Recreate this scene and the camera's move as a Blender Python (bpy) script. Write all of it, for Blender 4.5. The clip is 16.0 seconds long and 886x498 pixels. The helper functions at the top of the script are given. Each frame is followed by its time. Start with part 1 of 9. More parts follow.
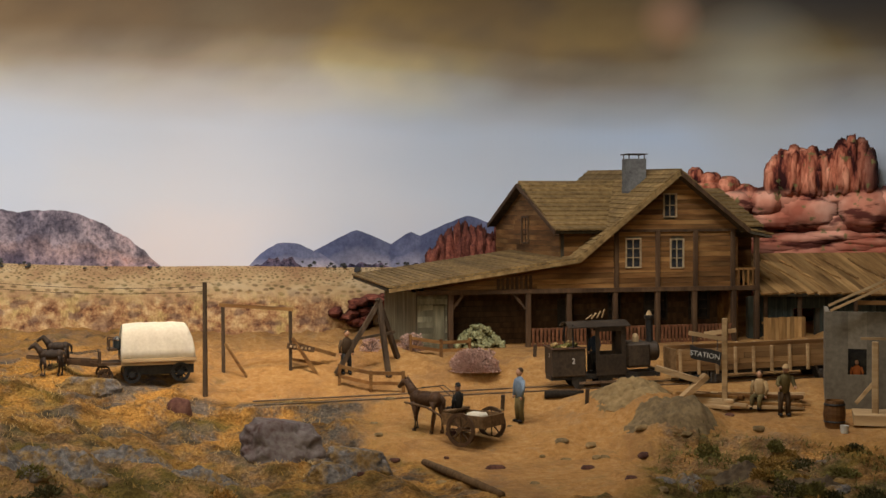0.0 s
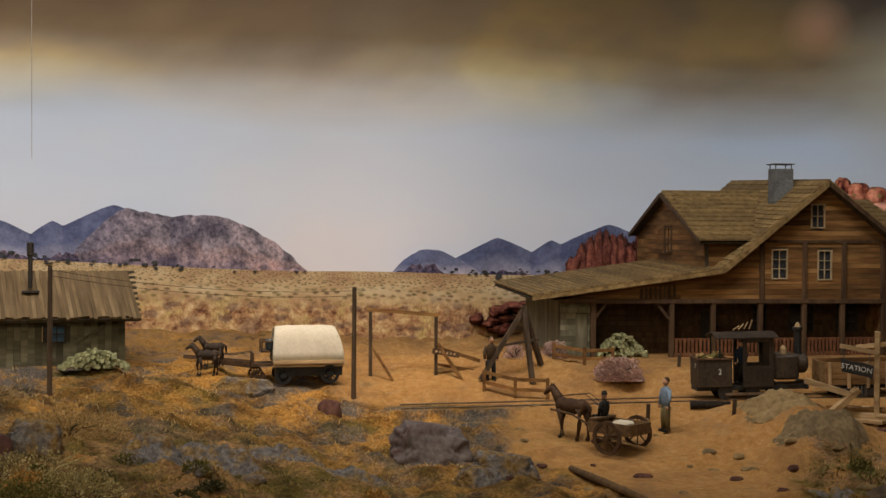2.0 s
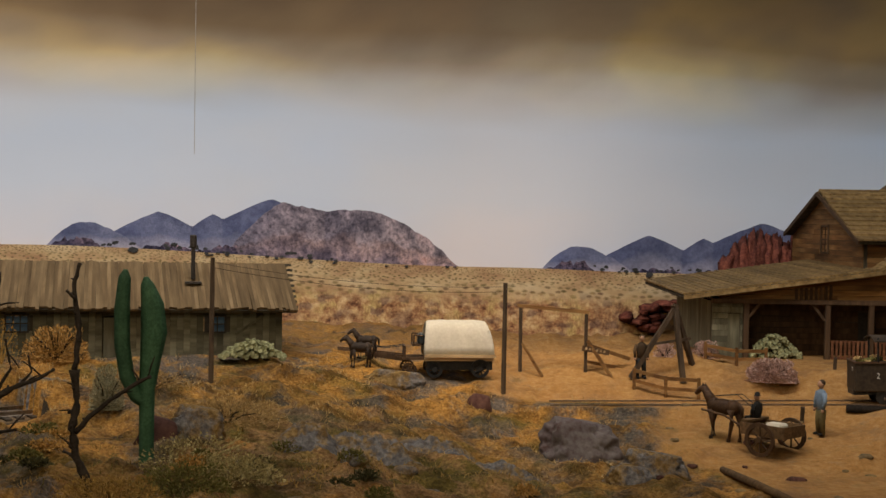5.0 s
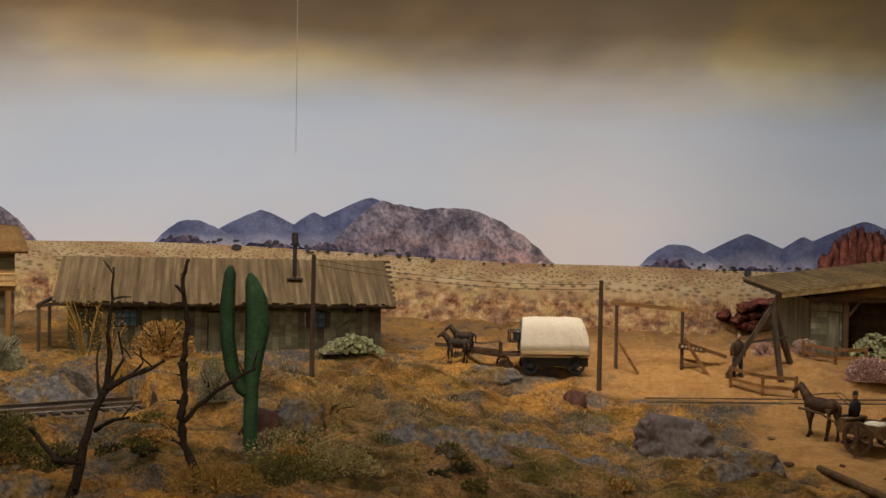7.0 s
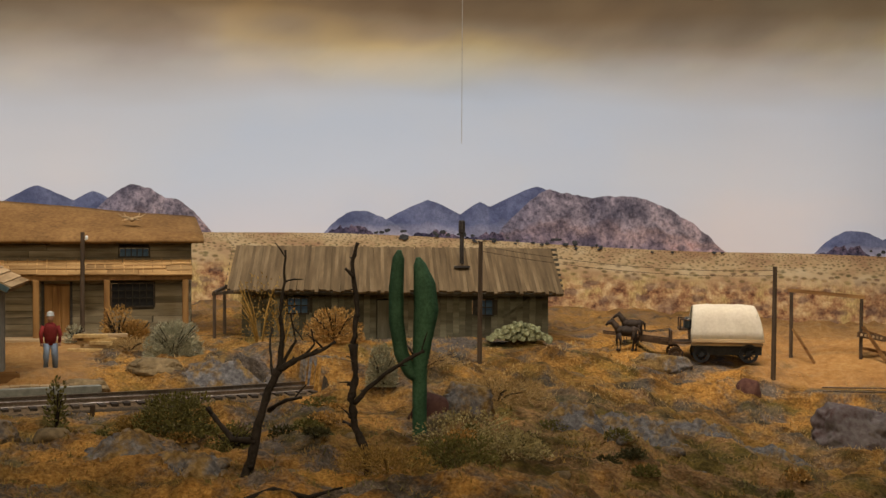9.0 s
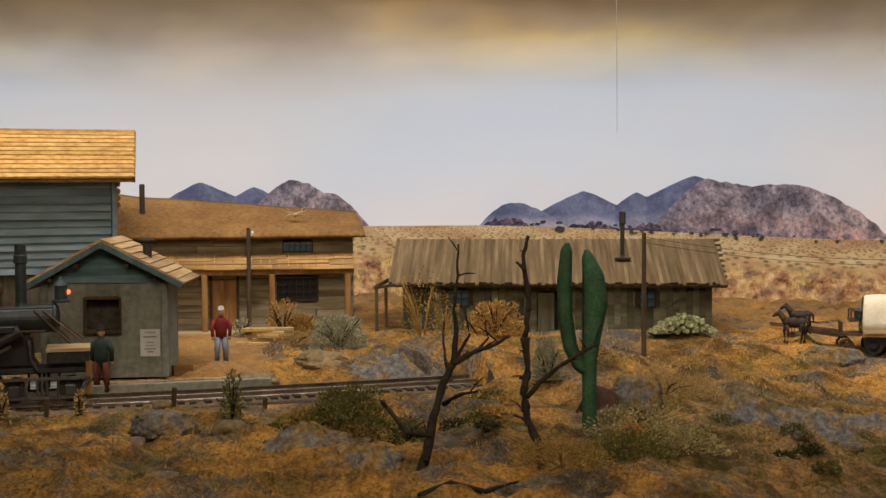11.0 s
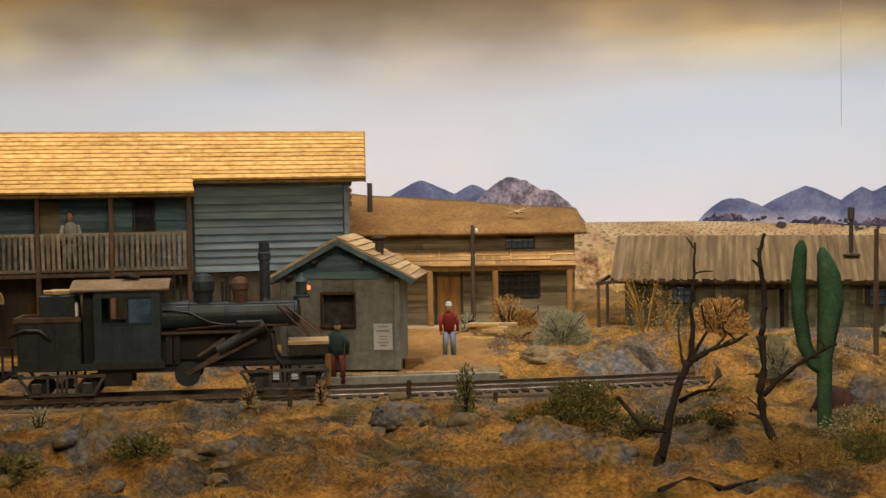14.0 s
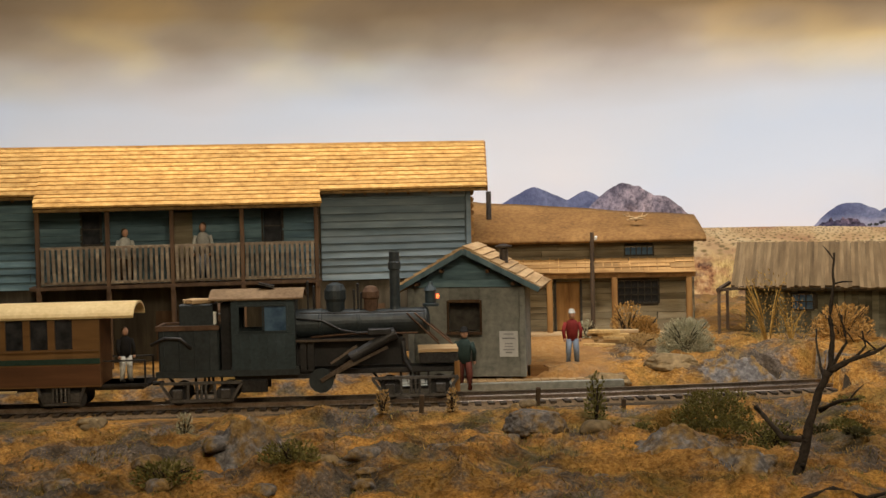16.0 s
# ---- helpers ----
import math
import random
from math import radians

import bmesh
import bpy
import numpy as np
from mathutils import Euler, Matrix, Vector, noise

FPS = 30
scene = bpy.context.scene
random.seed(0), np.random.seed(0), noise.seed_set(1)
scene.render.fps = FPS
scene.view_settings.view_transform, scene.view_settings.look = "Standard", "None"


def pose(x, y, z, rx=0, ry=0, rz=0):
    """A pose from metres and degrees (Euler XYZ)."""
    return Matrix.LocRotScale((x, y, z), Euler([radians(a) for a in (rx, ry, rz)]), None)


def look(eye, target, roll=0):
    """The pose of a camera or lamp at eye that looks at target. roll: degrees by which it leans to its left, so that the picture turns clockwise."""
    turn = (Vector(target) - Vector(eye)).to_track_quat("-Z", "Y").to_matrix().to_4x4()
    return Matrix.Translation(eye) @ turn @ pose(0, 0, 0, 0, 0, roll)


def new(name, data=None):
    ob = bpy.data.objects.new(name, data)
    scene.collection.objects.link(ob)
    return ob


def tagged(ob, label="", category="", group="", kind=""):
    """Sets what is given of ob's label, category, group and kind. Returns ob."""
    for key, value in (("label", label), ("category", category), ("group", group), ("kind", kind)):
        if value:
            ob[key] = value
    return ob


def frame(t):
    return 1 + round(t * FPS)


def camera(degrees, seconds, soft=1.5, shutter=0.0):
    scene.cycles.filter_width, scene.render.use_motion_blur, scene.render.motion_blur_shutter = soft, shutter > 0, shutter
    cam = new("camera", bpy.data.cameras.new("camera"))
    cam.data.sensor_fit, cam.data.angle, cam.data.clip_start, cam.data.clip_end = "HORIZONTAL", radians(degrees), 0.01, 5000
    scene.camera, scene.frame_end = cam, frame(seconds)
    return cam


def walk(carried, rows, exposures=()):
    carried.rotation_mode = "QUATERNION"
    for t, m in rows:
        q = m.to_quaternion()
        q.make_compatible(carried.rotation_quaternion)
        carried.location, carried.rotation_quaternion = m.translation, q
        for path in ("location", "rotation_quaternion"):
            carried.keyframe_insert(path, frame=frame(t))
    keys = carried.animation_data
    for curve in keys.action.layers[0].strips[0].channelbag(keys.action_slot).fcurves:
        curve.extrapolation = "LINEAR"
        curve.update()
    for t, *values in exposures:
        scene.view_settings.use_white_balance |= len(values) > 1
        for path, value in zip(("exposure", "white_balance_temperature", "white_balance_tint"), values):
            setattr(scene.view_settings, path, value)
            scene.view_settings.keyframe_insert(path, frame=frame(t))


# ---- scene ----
cam = camera(37.6, 16.0)
PATH = [
    (0, (0.13, -0.043, 0.287), (0.61, 1.898, 0.238), -0.3),
    (0.5, (0.128, -0.046, 0.287), (0.559, 1.906, 0.243), -0.1),
    (1, (0.115, -0.051, 0.286), (0.496, 1.912, 0.246), 0.4),
    (1.5, (0.102, -0.056, 0.288), (0.438, 1.916, 0.247), 0.5),
    (2, (0.097, -0.057, 0.286), (0.385, 1.922, 0.25), 0.3),
    (2.5, (0.103, -0.048, 0.286), (0.363, 1.935, 0.25), 0.4),
    (3, (0.104, -0.029, 0.284), (0.323, 1.959, 0.245), 0.7),
    (3.5, (0.093, -0.031, 0.282), (0.276, 1.96, 0.243), 0.5),
    (4, (0.091, -0.046, 0.284), (0.231, 1.948, 0.243), 0.5),
    (6.5, (0.085, -0.091, 0.288), (0.039, 1.908, 0.239), 1.1),
    (7, (0.091, -0.099, 0.287), (0.004, 1.898, 0.237), 0.9),
    (7.5, (0.096, -0.105, 0.283), (-0.036, 1.89, 0.233), 0.9),
    (8, (0.093, -0.112, 0.28), (-0.133, 1.875, 0.227), 0.7),
    (8.5, (0.091, -0.107, 0.278), (-0.189, 1.872, 0.223), 0.4),
    (9, (0.088, -0.091, 0.274), (-0.251, 1.879, 0.214), 0.3),
    (11.5, (0.049, -0.093, 0.277), (-0.557, 1.811, 0.202), -0.6),
    (12, (0.039, -0.11, 0.279), (-0.622, 1.776, 0.202), -0.5),
    (12.5, (0.037, -0.118, 0.282), (-0.673, 1.75, 0.203), -0.3),
    (13, (0.039, -0.122, 0.281), (-0.722, 1.726, 0.201), -0.6),
    (13.5, (0.039, -0.123, 0.279), (-0.763, 1.707, 0.2), -0.6),
    (14, (0.038, -0.129, 0.281), (-0.804, 1.683, 0.203), -0.9),
    (14.5, (0.032, -0.133, 0.283), (-0.838, 1.666, 0.206), -1.0),
    (15, (0.025, -0.143, 0.286), (-0.876, 1.64, 0.209), -0.9),
    (15.5, (0.017, -0.159, 0.29), (-0.915, 1.609, 0.215), -1.3),
    (16, (0.011, -0.174, 0.292), (-0.959, 1.574, 0.22), -1.3),
]
walk(cam, [(t, look(eye, target, roll)) for t, eye, target, roll in PATH],
     exposures=[(0, -0.03), (1, -0.08), (2, -0.33), (3.5, -0.44), (7, -0.45), (9, -0.33), (11.5, -0.04), (14, 0.11), (16, 0.18)])

# ---------- layout helpers: the diorama is laid out round the point O, by bearing (degrees, right positive) and reach ----------
OX, OY = 0.06, -0.09


def at_polar(phi, rho):
    a = radians(phi)
    return OX + rho * math.sin(a), OY + rho * math.cos(a)


def smooth(a, b, x):
    u = min(1.0, max(0.0, (x - a) / (b - a)))
    return u * u * (3 - 2 * u)


def base_height(phi, rho):
    left = 0.02 + 0.05 * smooth(1.4, 2.3, rho)
    right = -0.04 + 0.085 * smooth(1.75, 2.35, rho)
    k = smooth(-8, 8, phi)
    return left * (1 - k) + right * k


# level patches: bearing, reach, radius
PATCHES = [(-39, 1.66, 0.10), (-33, 1.66, 0.10), (-27, 1.66, 0.09), (-21, 1.67, 0.08), (-45, 1.66, 0.1), (-51, 1.66, 0.1),
           (-30, 1.85, 0.13), (-26, 1.9, 0.1), (-25, 2.15, 0.2), (-20, 2.2, 0.16), (-34, 2.1, 0.3), (-44, 2.0, 0.3),
           (-16, 2.2, 0.16), (-10, 2.2, 0.18), (-5, 2.2, 0.14), (2, 2.14, 0.1), (7, 2.06, 0.08), (8, 2.2, 0.12), (12, 2.15, 0.14),
           (14, 1.95, 0.1), (17, 1.88, 0.12), (19, 1.98, 0.1), (22, 2.12, 0.14), (26, 2.12, 0.14), (29, 2.04, 0.1), (32, 2.05, 0.16),
           (18, 2.5, 0.25), (24, 2.55, 0.3), (30, 2.5, 0.25), (35, 2.4, 0.3), (20.3, 1.74, 0.12), (17, 1.75, 0.1), (19.5, 1.62, 0.07)]
PATCH_XY = [(*at_polar(p, r), s) for p, r, s in PATCHES]
MOUNDS = [(23.3, 2.03, 0.085, 0.036), (25.3, 1.93, 0.075, 0.034), (-17, 1.83, 0.12, 0.022), (-12, 1.8, 0.12, 0.02), (9, 2.27, 0.08, 0.015),
          (12.6, 2.27, 0.07, 0.02), (-36, 1.3, 0.12, 0.02), (-22, 1.32, 0.1, 0.015), (-47, 1.36, 0.15, 0.02)]
MOUND_XY = [(*at_polar(p, r), s, h) for p, r, s, h in MOUNDS]


TRACK_X, TRACK_Y = at_polar(-31, 1.675)
SIDE_X, SIDE_Y = at_polar(22.5, 2.14)
CUTS = [(TRACK_X, TRACK_Y, 31, 0.023, 0.0, -1.05, 0.5, 0.055), (SIDE_X, SIDE_Y, -5, 0.0185, 0.024, -0.58, 0.7, 0.05)]


def rough_at(x, y):
    k = 1.0
    for px, py, s in PATCH_XY:
        d = math.hypot(x - px, y - py)
        if d < s:
            k = min(k, smooth(0.45 * s, s, d))
    return k


def ground_z(x, y):
    v = Vector((x - OX, y - OY))
    phi, rho = math.degrees(math.atan2(v.x, v.y)), v.length
    z = base_height(phi, rho)
    for px, py, s, h in MOUND_XY:
        d = math.hypot(x - px, y - py)
        if d < s * 1.6:
            z += h * (1 - smooth(0, s * 1.6, d))
    k = rough_at(x, y)
    p = Vector((x, y, 0.0))
    z += (0.10 + 0.9 * k) * 0.010 * noise.noise(p * 9.0)
    z += k * (0.017 * noise.noise(p * 17 + Vector((3, 1, 0))) + 0.010 * abs(noise.noise(p * 41)) + 0.004 * noise.noise(p * 90))
    z += 0.0012 * noise.noise(p * 160)
    # cuttings for the two tracks
    for (ox, oy, turn, zt, rise, x0, x1, w) in CUTS:
        c, s = math.cos(radians(turn)), math.sin(radians(turn))
        u, d = (x - ox) * c + (y - oy) * s, -(x - ox) * s + (y - oy) * c
        if x0 < u < x1:
            if u > 0 and w > 0.053:
                d -= 0.12 * u * u
            e = abs(d)
            if e < w + 0.05:
                f = 1 - smooth(w, w + 0.05, e)
                z = z * (1 - f) + (zt + rise * u) * f if z > zt + rise * u or e < w else z
    return z


def on_ground(phi, rho, turn=0.0, lift=0.0):
    x, y = at_polar(phi, rho)
    return pose(x, y, ground_z(x, y) + lift, 0, 0, -phi + turn)


# ---------- mesh helpers ----------
def box(bm, x, y, z, sx, sy, sz, m=None, bevel=0.0):
    """A box whose middle is x, y and whose foot is z."""
    r = bmesh.ops.create_cube(bm, size=1.0)
    mat4 = Matrix.Translation((x, y, z + sz / 2)) @ Matrix.Diagonal((sx, sy, sz, 1))
    bmesh.ops.transform(bm, matrix=mat4, verts=r["verts"])
    if bevel:
        edges = list({e for v in r["verts"] for e in v.link_edges})
        out = bmesh.ops.bevel(bm, geom=edges, offset=bevel, segments=1, affect="EDGES")
        vs = list({v for f in out["faces"] for v in f.verts} | {v for v in r["verts"] if v.is_valid})
    else:
        vs = r["verts"]
    if m is not None:
        bmesh.ops.transform(bm, matrix=m, verts=vs)
    return vs


def rod(bm, a, b, r0, r1=None, n=8, caps=True):
    """A tapered round bar from a to b."""
    a, b = Vector(a), Vector(b)
    r1 = r0 if r1 is None else r1
    q = (b - a).to_track_quat("Z", "Y").to_matrix()
    rings = []
    for c, r in ((a, r0), (b, r1)):
        rings.append([bm.verts.new(c + q @ Vector((r * math.cos(2 * math.pi * i / n), r * math.sin(2 * math.pi * i / n), 0))) for i in range(n)])
    for i in range(n):
        j = (i + 1) % n
        bm.faces.new((rings[0][i], rings[0][j], rings[1][j], rings[1][i]))
    if caps:
        bm.faces.new(rings[0][::-1])
        bm.faces.new(rings[1])
    return rings[0] + rings[1]


def beam(bm, a, b, w, h):
    """A square bar from a to b."""
    a, b = Vector(a), Vector(b)
    d = b - a
    q = d.to_track_quat("X", "Z").to_matrix().to_4x4()
    return box(bm, 0, 0, -h / 2, d.length, w, h, Matrix.Translation((a + b) / 2) @ q)


def prism(bm, pts, y0, y1):
    """An outline in x, z, drawn out from y0 to y1."""
    a = [bm.verts.new((x, y0, z)) for x, z in pts]
    b = [bm.verts.new((x, y1, z)) for x, z in pts]
    bm.faces.new(a)
    bm.faces.new(b[::-1])
    n = len(pts)
    for i in range(n):
        j = (i + 1) % n
        bm.faces.new((a[j], a[i], b[i], b[j]))
    return a + b


def lathe(bm, profile, n=20, m=None):
    """Radius and height pairs, turned about z."""
    rings = [[bm.verts.new((r * math.cos(2 * math.pi * i / n), r * math.sin(2 * math.pi * i / n), z)) for i in range(n)] for r, z in profile]
    for p, q in zip(rings, rings[1:]):
        for i in range(n):
            j = (i + 1) % n
            bm.faces.new((p[i], p[j], q[j], q[i]))
    bm.faces.new(rings[0][::-1])
    bm.faces.new(rings[-1])
    vs = [v for ring in rings for v in ring]
    if m is not None:
        bmesh.ops.transform(bm, matrix=m, verts=vs)
    return vs


def tube(bm, pts, radii, n=7):
    """A tapered bent limb through pts."""
    pts = [Vector(p) for p in pts]
    rings = []
    for i, p in enumerate(pts):
        d = (pts[min(i + 1, len(pts) - 1)] - pts[max(i - 1, 0)]).normalized()
        q = d.to_track_quat("Z", "Y").to_matrix()
        rings.append([bm.verts.new(p + q @ Vector((radii[i] * math.cos(2 * math.pi * k / n), radii[i] * math.sin(2 * math.pi * k / n), 0))) for k in range(n)])
    for a, b in zip(rings, rings[1:]):
        for k in range(n):
            bm.faces.new((a[k], a[(k + 1) % n], b[(k + 1) % n], b[k]))
    bm.faces.new(rings[0][::-1])
    bm.faces.new(rings[-1])


def blob(bm, x, y, z, sx, sy, sz, rough=0.25, freq=2.5, sub=3, seed=0.0, m=None):
    """A knobbly lump round x, y, z."""
    r = bmesh.ops.create_icosphere(bm, subdivisions=sub, radius=1.0)
    for v in r["verts"]:
        k = 1 + rough * noise.noise(v.co * freq + Vector((seed, seed * 0.7, 0))) + 0.4 * rough * noise.noise(v.co * freq * 2.7 + Vector((0, seed, 2)))
        v.co = Vector((x + v.co.x * sx * k, y + v.co.y * sy * k, z + v.co.z * sz * k))
    if m is not None:
        bmesh.ops.transform(bm, matrix=m, verts=r["verts"])
    return r["verts"]


def mesh_of(name, bm, material, even=False):
    bmesh.ops.recalc_face_normals(bm, faces=bm.faces)
    me = bpy.data.meshes.new(name)
    bm.to_mesh(me)
    bm.free()
    me.materials.append(material)
    if even:
        for p in me.polygons:
            p.use_smooth = True
    return me


def part(name, bm, material, parent, label="", even=False, m=None):
    ob = new(name, mesh_of(name, bm, material, even))
    ob.parent = parent
    if m is not None:
        ob.matrix_basis = m
    return tagged(ob, label)


def piece(name, me, parent, m):
    """One more object on a shared mesh."""
    ob = new(name, me)
    ob.parent = parent
    ob.matrix_basis = m
    return ob


def thing(name, m, label, category, group="", kind=""):
    ob = new(name)
    ob.empty_display_size = 0.02
    ob.matrix_basis = m
    return tagged(ob, label, category, group, kind)


def solid(name, bm, material, m, label, category, group="", kind="", even=False):
    """A thing of one mesh."""
    ob = new(name, mesh_of(name, bm, material, even))
    ob.matrix_basis = m
    return tagged(ob, label, category, group, kind)


# ---------- materials ----------
def graph(name, rough=0.85, metal=0.0, spec=0.3):
    mt = bpy.data.materials.new(name)
    mt.use_nodes = True
    nt = mt.node_tree
    b = nt.nodes["Principled BSDF"]
    b.inputs["Roughness"].default_value = rough
    b.inputs["Metallic"].default_value = metal
    b.inputs["Specular IOR Level"].default_value = spec
    return mt, nt, b


def node(nt, kind, inputs=None, **props):
    n = nt.nodes.new(kind)
    for k, v in props.items():
        setattr(n, k, v)
    for k, v in (inputs or {}).items():
        if isinstance(v, bpy.types.NodeSocket):
            nt.links.new(v, n.inputs[k])
        else:
            n.inputs[k].default_value = v
    return n


def ramp(nt, fac, stops):
    n = nt.nodes.new("ShaderNodeValToRGB")
    nt.links.new(fac, n.inputs[0])
    e = n.color_ramp.elements
    while len(e) < len(stops):
        e.new(0.5)
    for el, (pos, c) in zip(e, stops):
        el.position, el.color = pos, (*c, 1)
    return n.outputs[0]


def mix(nt, fac, a, b, how="MIX"):
    n = nt.nodes.new("ShaderNodeMix")
    n.data_type, n.blend_type = "RGBA", how
    for sock, v in ((n.inputs[0], fac), (n.inputs[6], a), (n.inputs[7], b)):
        if isinstance(v, bpy.types.NodeSocket):
            nt.links.new(v, sock)
        elif isinstance(v, (int, float)):
            sock.default_value = v
        else:
            sock.default_value = (*v, 1)
    return n.outputs[2]


def fractal(nt, coord, scale, detail=4.0, rough=0.55, stretch=None):
    if stretch:
        coord = node(nt, "ShaderNodeMapping", {"Vector": coord, "Scale": stretch}).outputs[0]
    return node(nt, "ShaderNodeTexNoise", {"Vector": coord, "Scale": scale, "Detail": detail, "Roughness": rough}).outputs["Fac"]


def relief(nt, b, height, strength, distance):
    n = node(nt, "ShaderNodeBump", {"Height": height, "Strength": strength, "Distance": distance})
    nt.links.new(n.outputs[0], b.inputs["Normal"])


def weathered(name, dark, mid, light, grain="X", scale=120.0, rough=0.85, stain=0.5, rnd=0.35, bump=0.4, spec=0.25):
    """Old timber or painted boards: grain along one axis of the mesh, stains, and a tone of its own for each piece."""
    mt, nt, b = graph(name, rough, 0, spec)
    tc = node(nt, "ShaderNodeTexCoord").outputs["Object"]
    shift = node(nt, "ShaderNodeMath", {0: node(nt, "ShaderNodeObjectInfo").outputs["Random"], 1: 9.0}, operation="MULTIPLY").outputs[0]
    tc = node(nt, "ShaderNodeVectorMath", {0: tc, 1: node(nt, "ShaderNodeCombineXYZ", {0: shift, 1: shift, 2: shift}).outputs[0]}, operation="ADD").outputs[0]
    st = {"X": (0.12, 1, 1), "Y": (1, 0.12, 1), "Z": (1, 1, 0.12), "": (1, 1, 1)}[grain]
    g = fractal(nt, tc, scale, 6, 0.65, st)
    col = ramp(nt, g, [(0.28, dark), (0.5, mid), (0.75, light)])
    s = fractal(nt, tc, scale * 0.13, 3, 0.6)
    col = mix(nt, ramp(nt, s, [(0.35, (0, 0, 0)), (0.68, (stain,) * 3)]), col, [c * 0.55 for c in dark])
    isl = node(nt, "ShaderNodeNewGeometry").outputs["Random Per Island"]
    oi = node(nt, "ShaderNodeObjectInfo").outputs["Random"]
    rs = node(nt, "ShaderNodeMath", {0: isl, 1: oi}, operation="ADD").outputs[0]
    rs = node(nt, "ShaderNodeMath", {0: rs}, operation="FRACT").outputs[0]
    hsv = node(nt, "ShaderNodeMapRange", {"Value": rs, "To Min": 1 - rnd, "To Max": 1 + rnd}).outputs[0]
    col = node(nt, "ShaderNodeHueSaturation", {"Color": col, "Value": hsv}).outputs[0]
    nt.links.new(col, b.inputs["Base Color"])
    relief(nt, b, g, bump, 0.001)
    return mt


def mottled(name, c0, c1, c2, scale=60.0, rough=0.9, bump=0.5, fine=260.0, spec=0.2, metal=0.0):
    """Stone, earth, foliage, cloth: three tones in two sizes of blotch."""
    mt, nt, b = graph(name, rough, metal, spec)
    tc = node(nt, "ShaderNodeTexCoord").outputs["Object"]
    a = fractal(nt, tc, scale, 5, 0.6)
    f = fractal(nt, tc, fine, 4, 0.6)
    col = ramp(nt, a, [(0.3, c0), (0.5, c1), (0.7, c2)])
    col = mix(nt, 0.5, col, ramp(nt, f, [(0.3, c0), (0.7, c2)]))
    oi = node(nt, "ShaderNodeObjectInfo").outputs["Random"]
    isl = node(nt, "ShaderNodeNewGeometry").outputs["Random Per Island"]
    rs = node(nt, "ShaderNodeMath", {0: isl, 1: oi}, operation="ADD").outputs[0]
    rs = node(nt, "ShaderNodeMath", {0: rs}, operation="FRACT").outputs[0]
    hv = node(nt, "ShaderNodeMapRange", {"Value": rs, "To Min": 0.75, "To Max": 1.25}).outputs[0]
    col = node(nt, "ShaderNodeHueSaturation", {"Color": col, "Value": hv}).outputs[0]
    nt.links.new(col, b.inputs["Base Color"])
    relief(nt, b, f, bump, 0.001)
    return mt



# ---------- light: the room is dim; unseen lamps over the diorama, added fills in front ---
world = bpy.data.worlds.new("room_gloom")
world.use_nodes = True
world.node_tree.nodes["Background"].inputs[0].default_value = (1.0, 0.86, 0.7, 1)
world.node_tree.nodes["Background"].inputs[1].default_value = 0.14
scene.world = world


def area_lamp(name, eye, target, sx, sy, watts, colour):
    d = bpy.data.lights.new(name, "AREA")
    d.shape, d.size, d.size_y, d.energy, d.color = "RECTANGLE", sx, sy, watts, colour
    ob = new(name, d)
    ob.matrix_basis = look(eye, target)
    return ob


def spot_lamp(name, eye, target, degrees, watts, colour, blend=0.6, radius=0.03):
    d = bpy.data.lights.new(name, "SPOT")
    d.spot_size, d.spot_blend, d.energy, d.color, d.shadow_soft_size = radians(degrees), blend, watts, colour, radius
    ob = new(name, d)
    ob.matrix_basis = look(eye, target)
    return ob


WARM = (1.0, 0.74, 0.45)
for phi, w in ((-50, 8.0), (-32, 7.5), (-14, 6.5), (4, 6.0), (22, 9.0)):
    x, y = at_polar(phi, 1.75)
    tx, ty = at_polar(phi, 2.85)
    area_lamp("ceiling_lamp", (x, y, 1.22), (tx, ty, 0.3), 0.5, 0.15, w, (1.0, 0.97, 0.95))
for phi, w in ((-42, 9.0), (-30, 8.0), (-17, 4.8), (-3, 6.2), (10, 6.6), (24, 7.2)):
    x, y = at_polar(phi, 1.5)
    tx, ty = at_polar(phi, 2.15)
    spot_lamp("spot_lamp", (x, y, 1.2), (tx, ty, 0.05), 56, w, WARM, 0.8)
# unseen fill lights, added in front of the diorama to brighten its fronts
for phi, w, zl in ((-45, 7.5, 1.0), (-25, 1.0, 1.0), (-4, 1.1, 1.0), (18, 3.2, 0.62)):
    x, y = at_polar(phi, 0.3)
    tx, ty = at_polar(phi, 1.75)
    area_lamp("room_lamp", (x, y, zl), (tx, ty, 0.1), 0.6, 0.3, w, (1.0, 0.82, 0.58))
# a close warm lamp on the inn's roof and one on the wagon
x, y = at_polar(-45, 1.7)
tx, ty = at_polar(-46, 2.05)
spot_lamp("spot_lamp", (x, y, 1.0), (tx, ty, 0.33), 26, 5.0, WARM, 1.0)
x, y = at_polar(5, 1.95)
tx, ty = at_polar(5.5, 2.18)
spot_lamp("spot_lamp", (x, y, 1.1), (tx, ty, 0.08), 40, 25.0, WARM, 1.0)

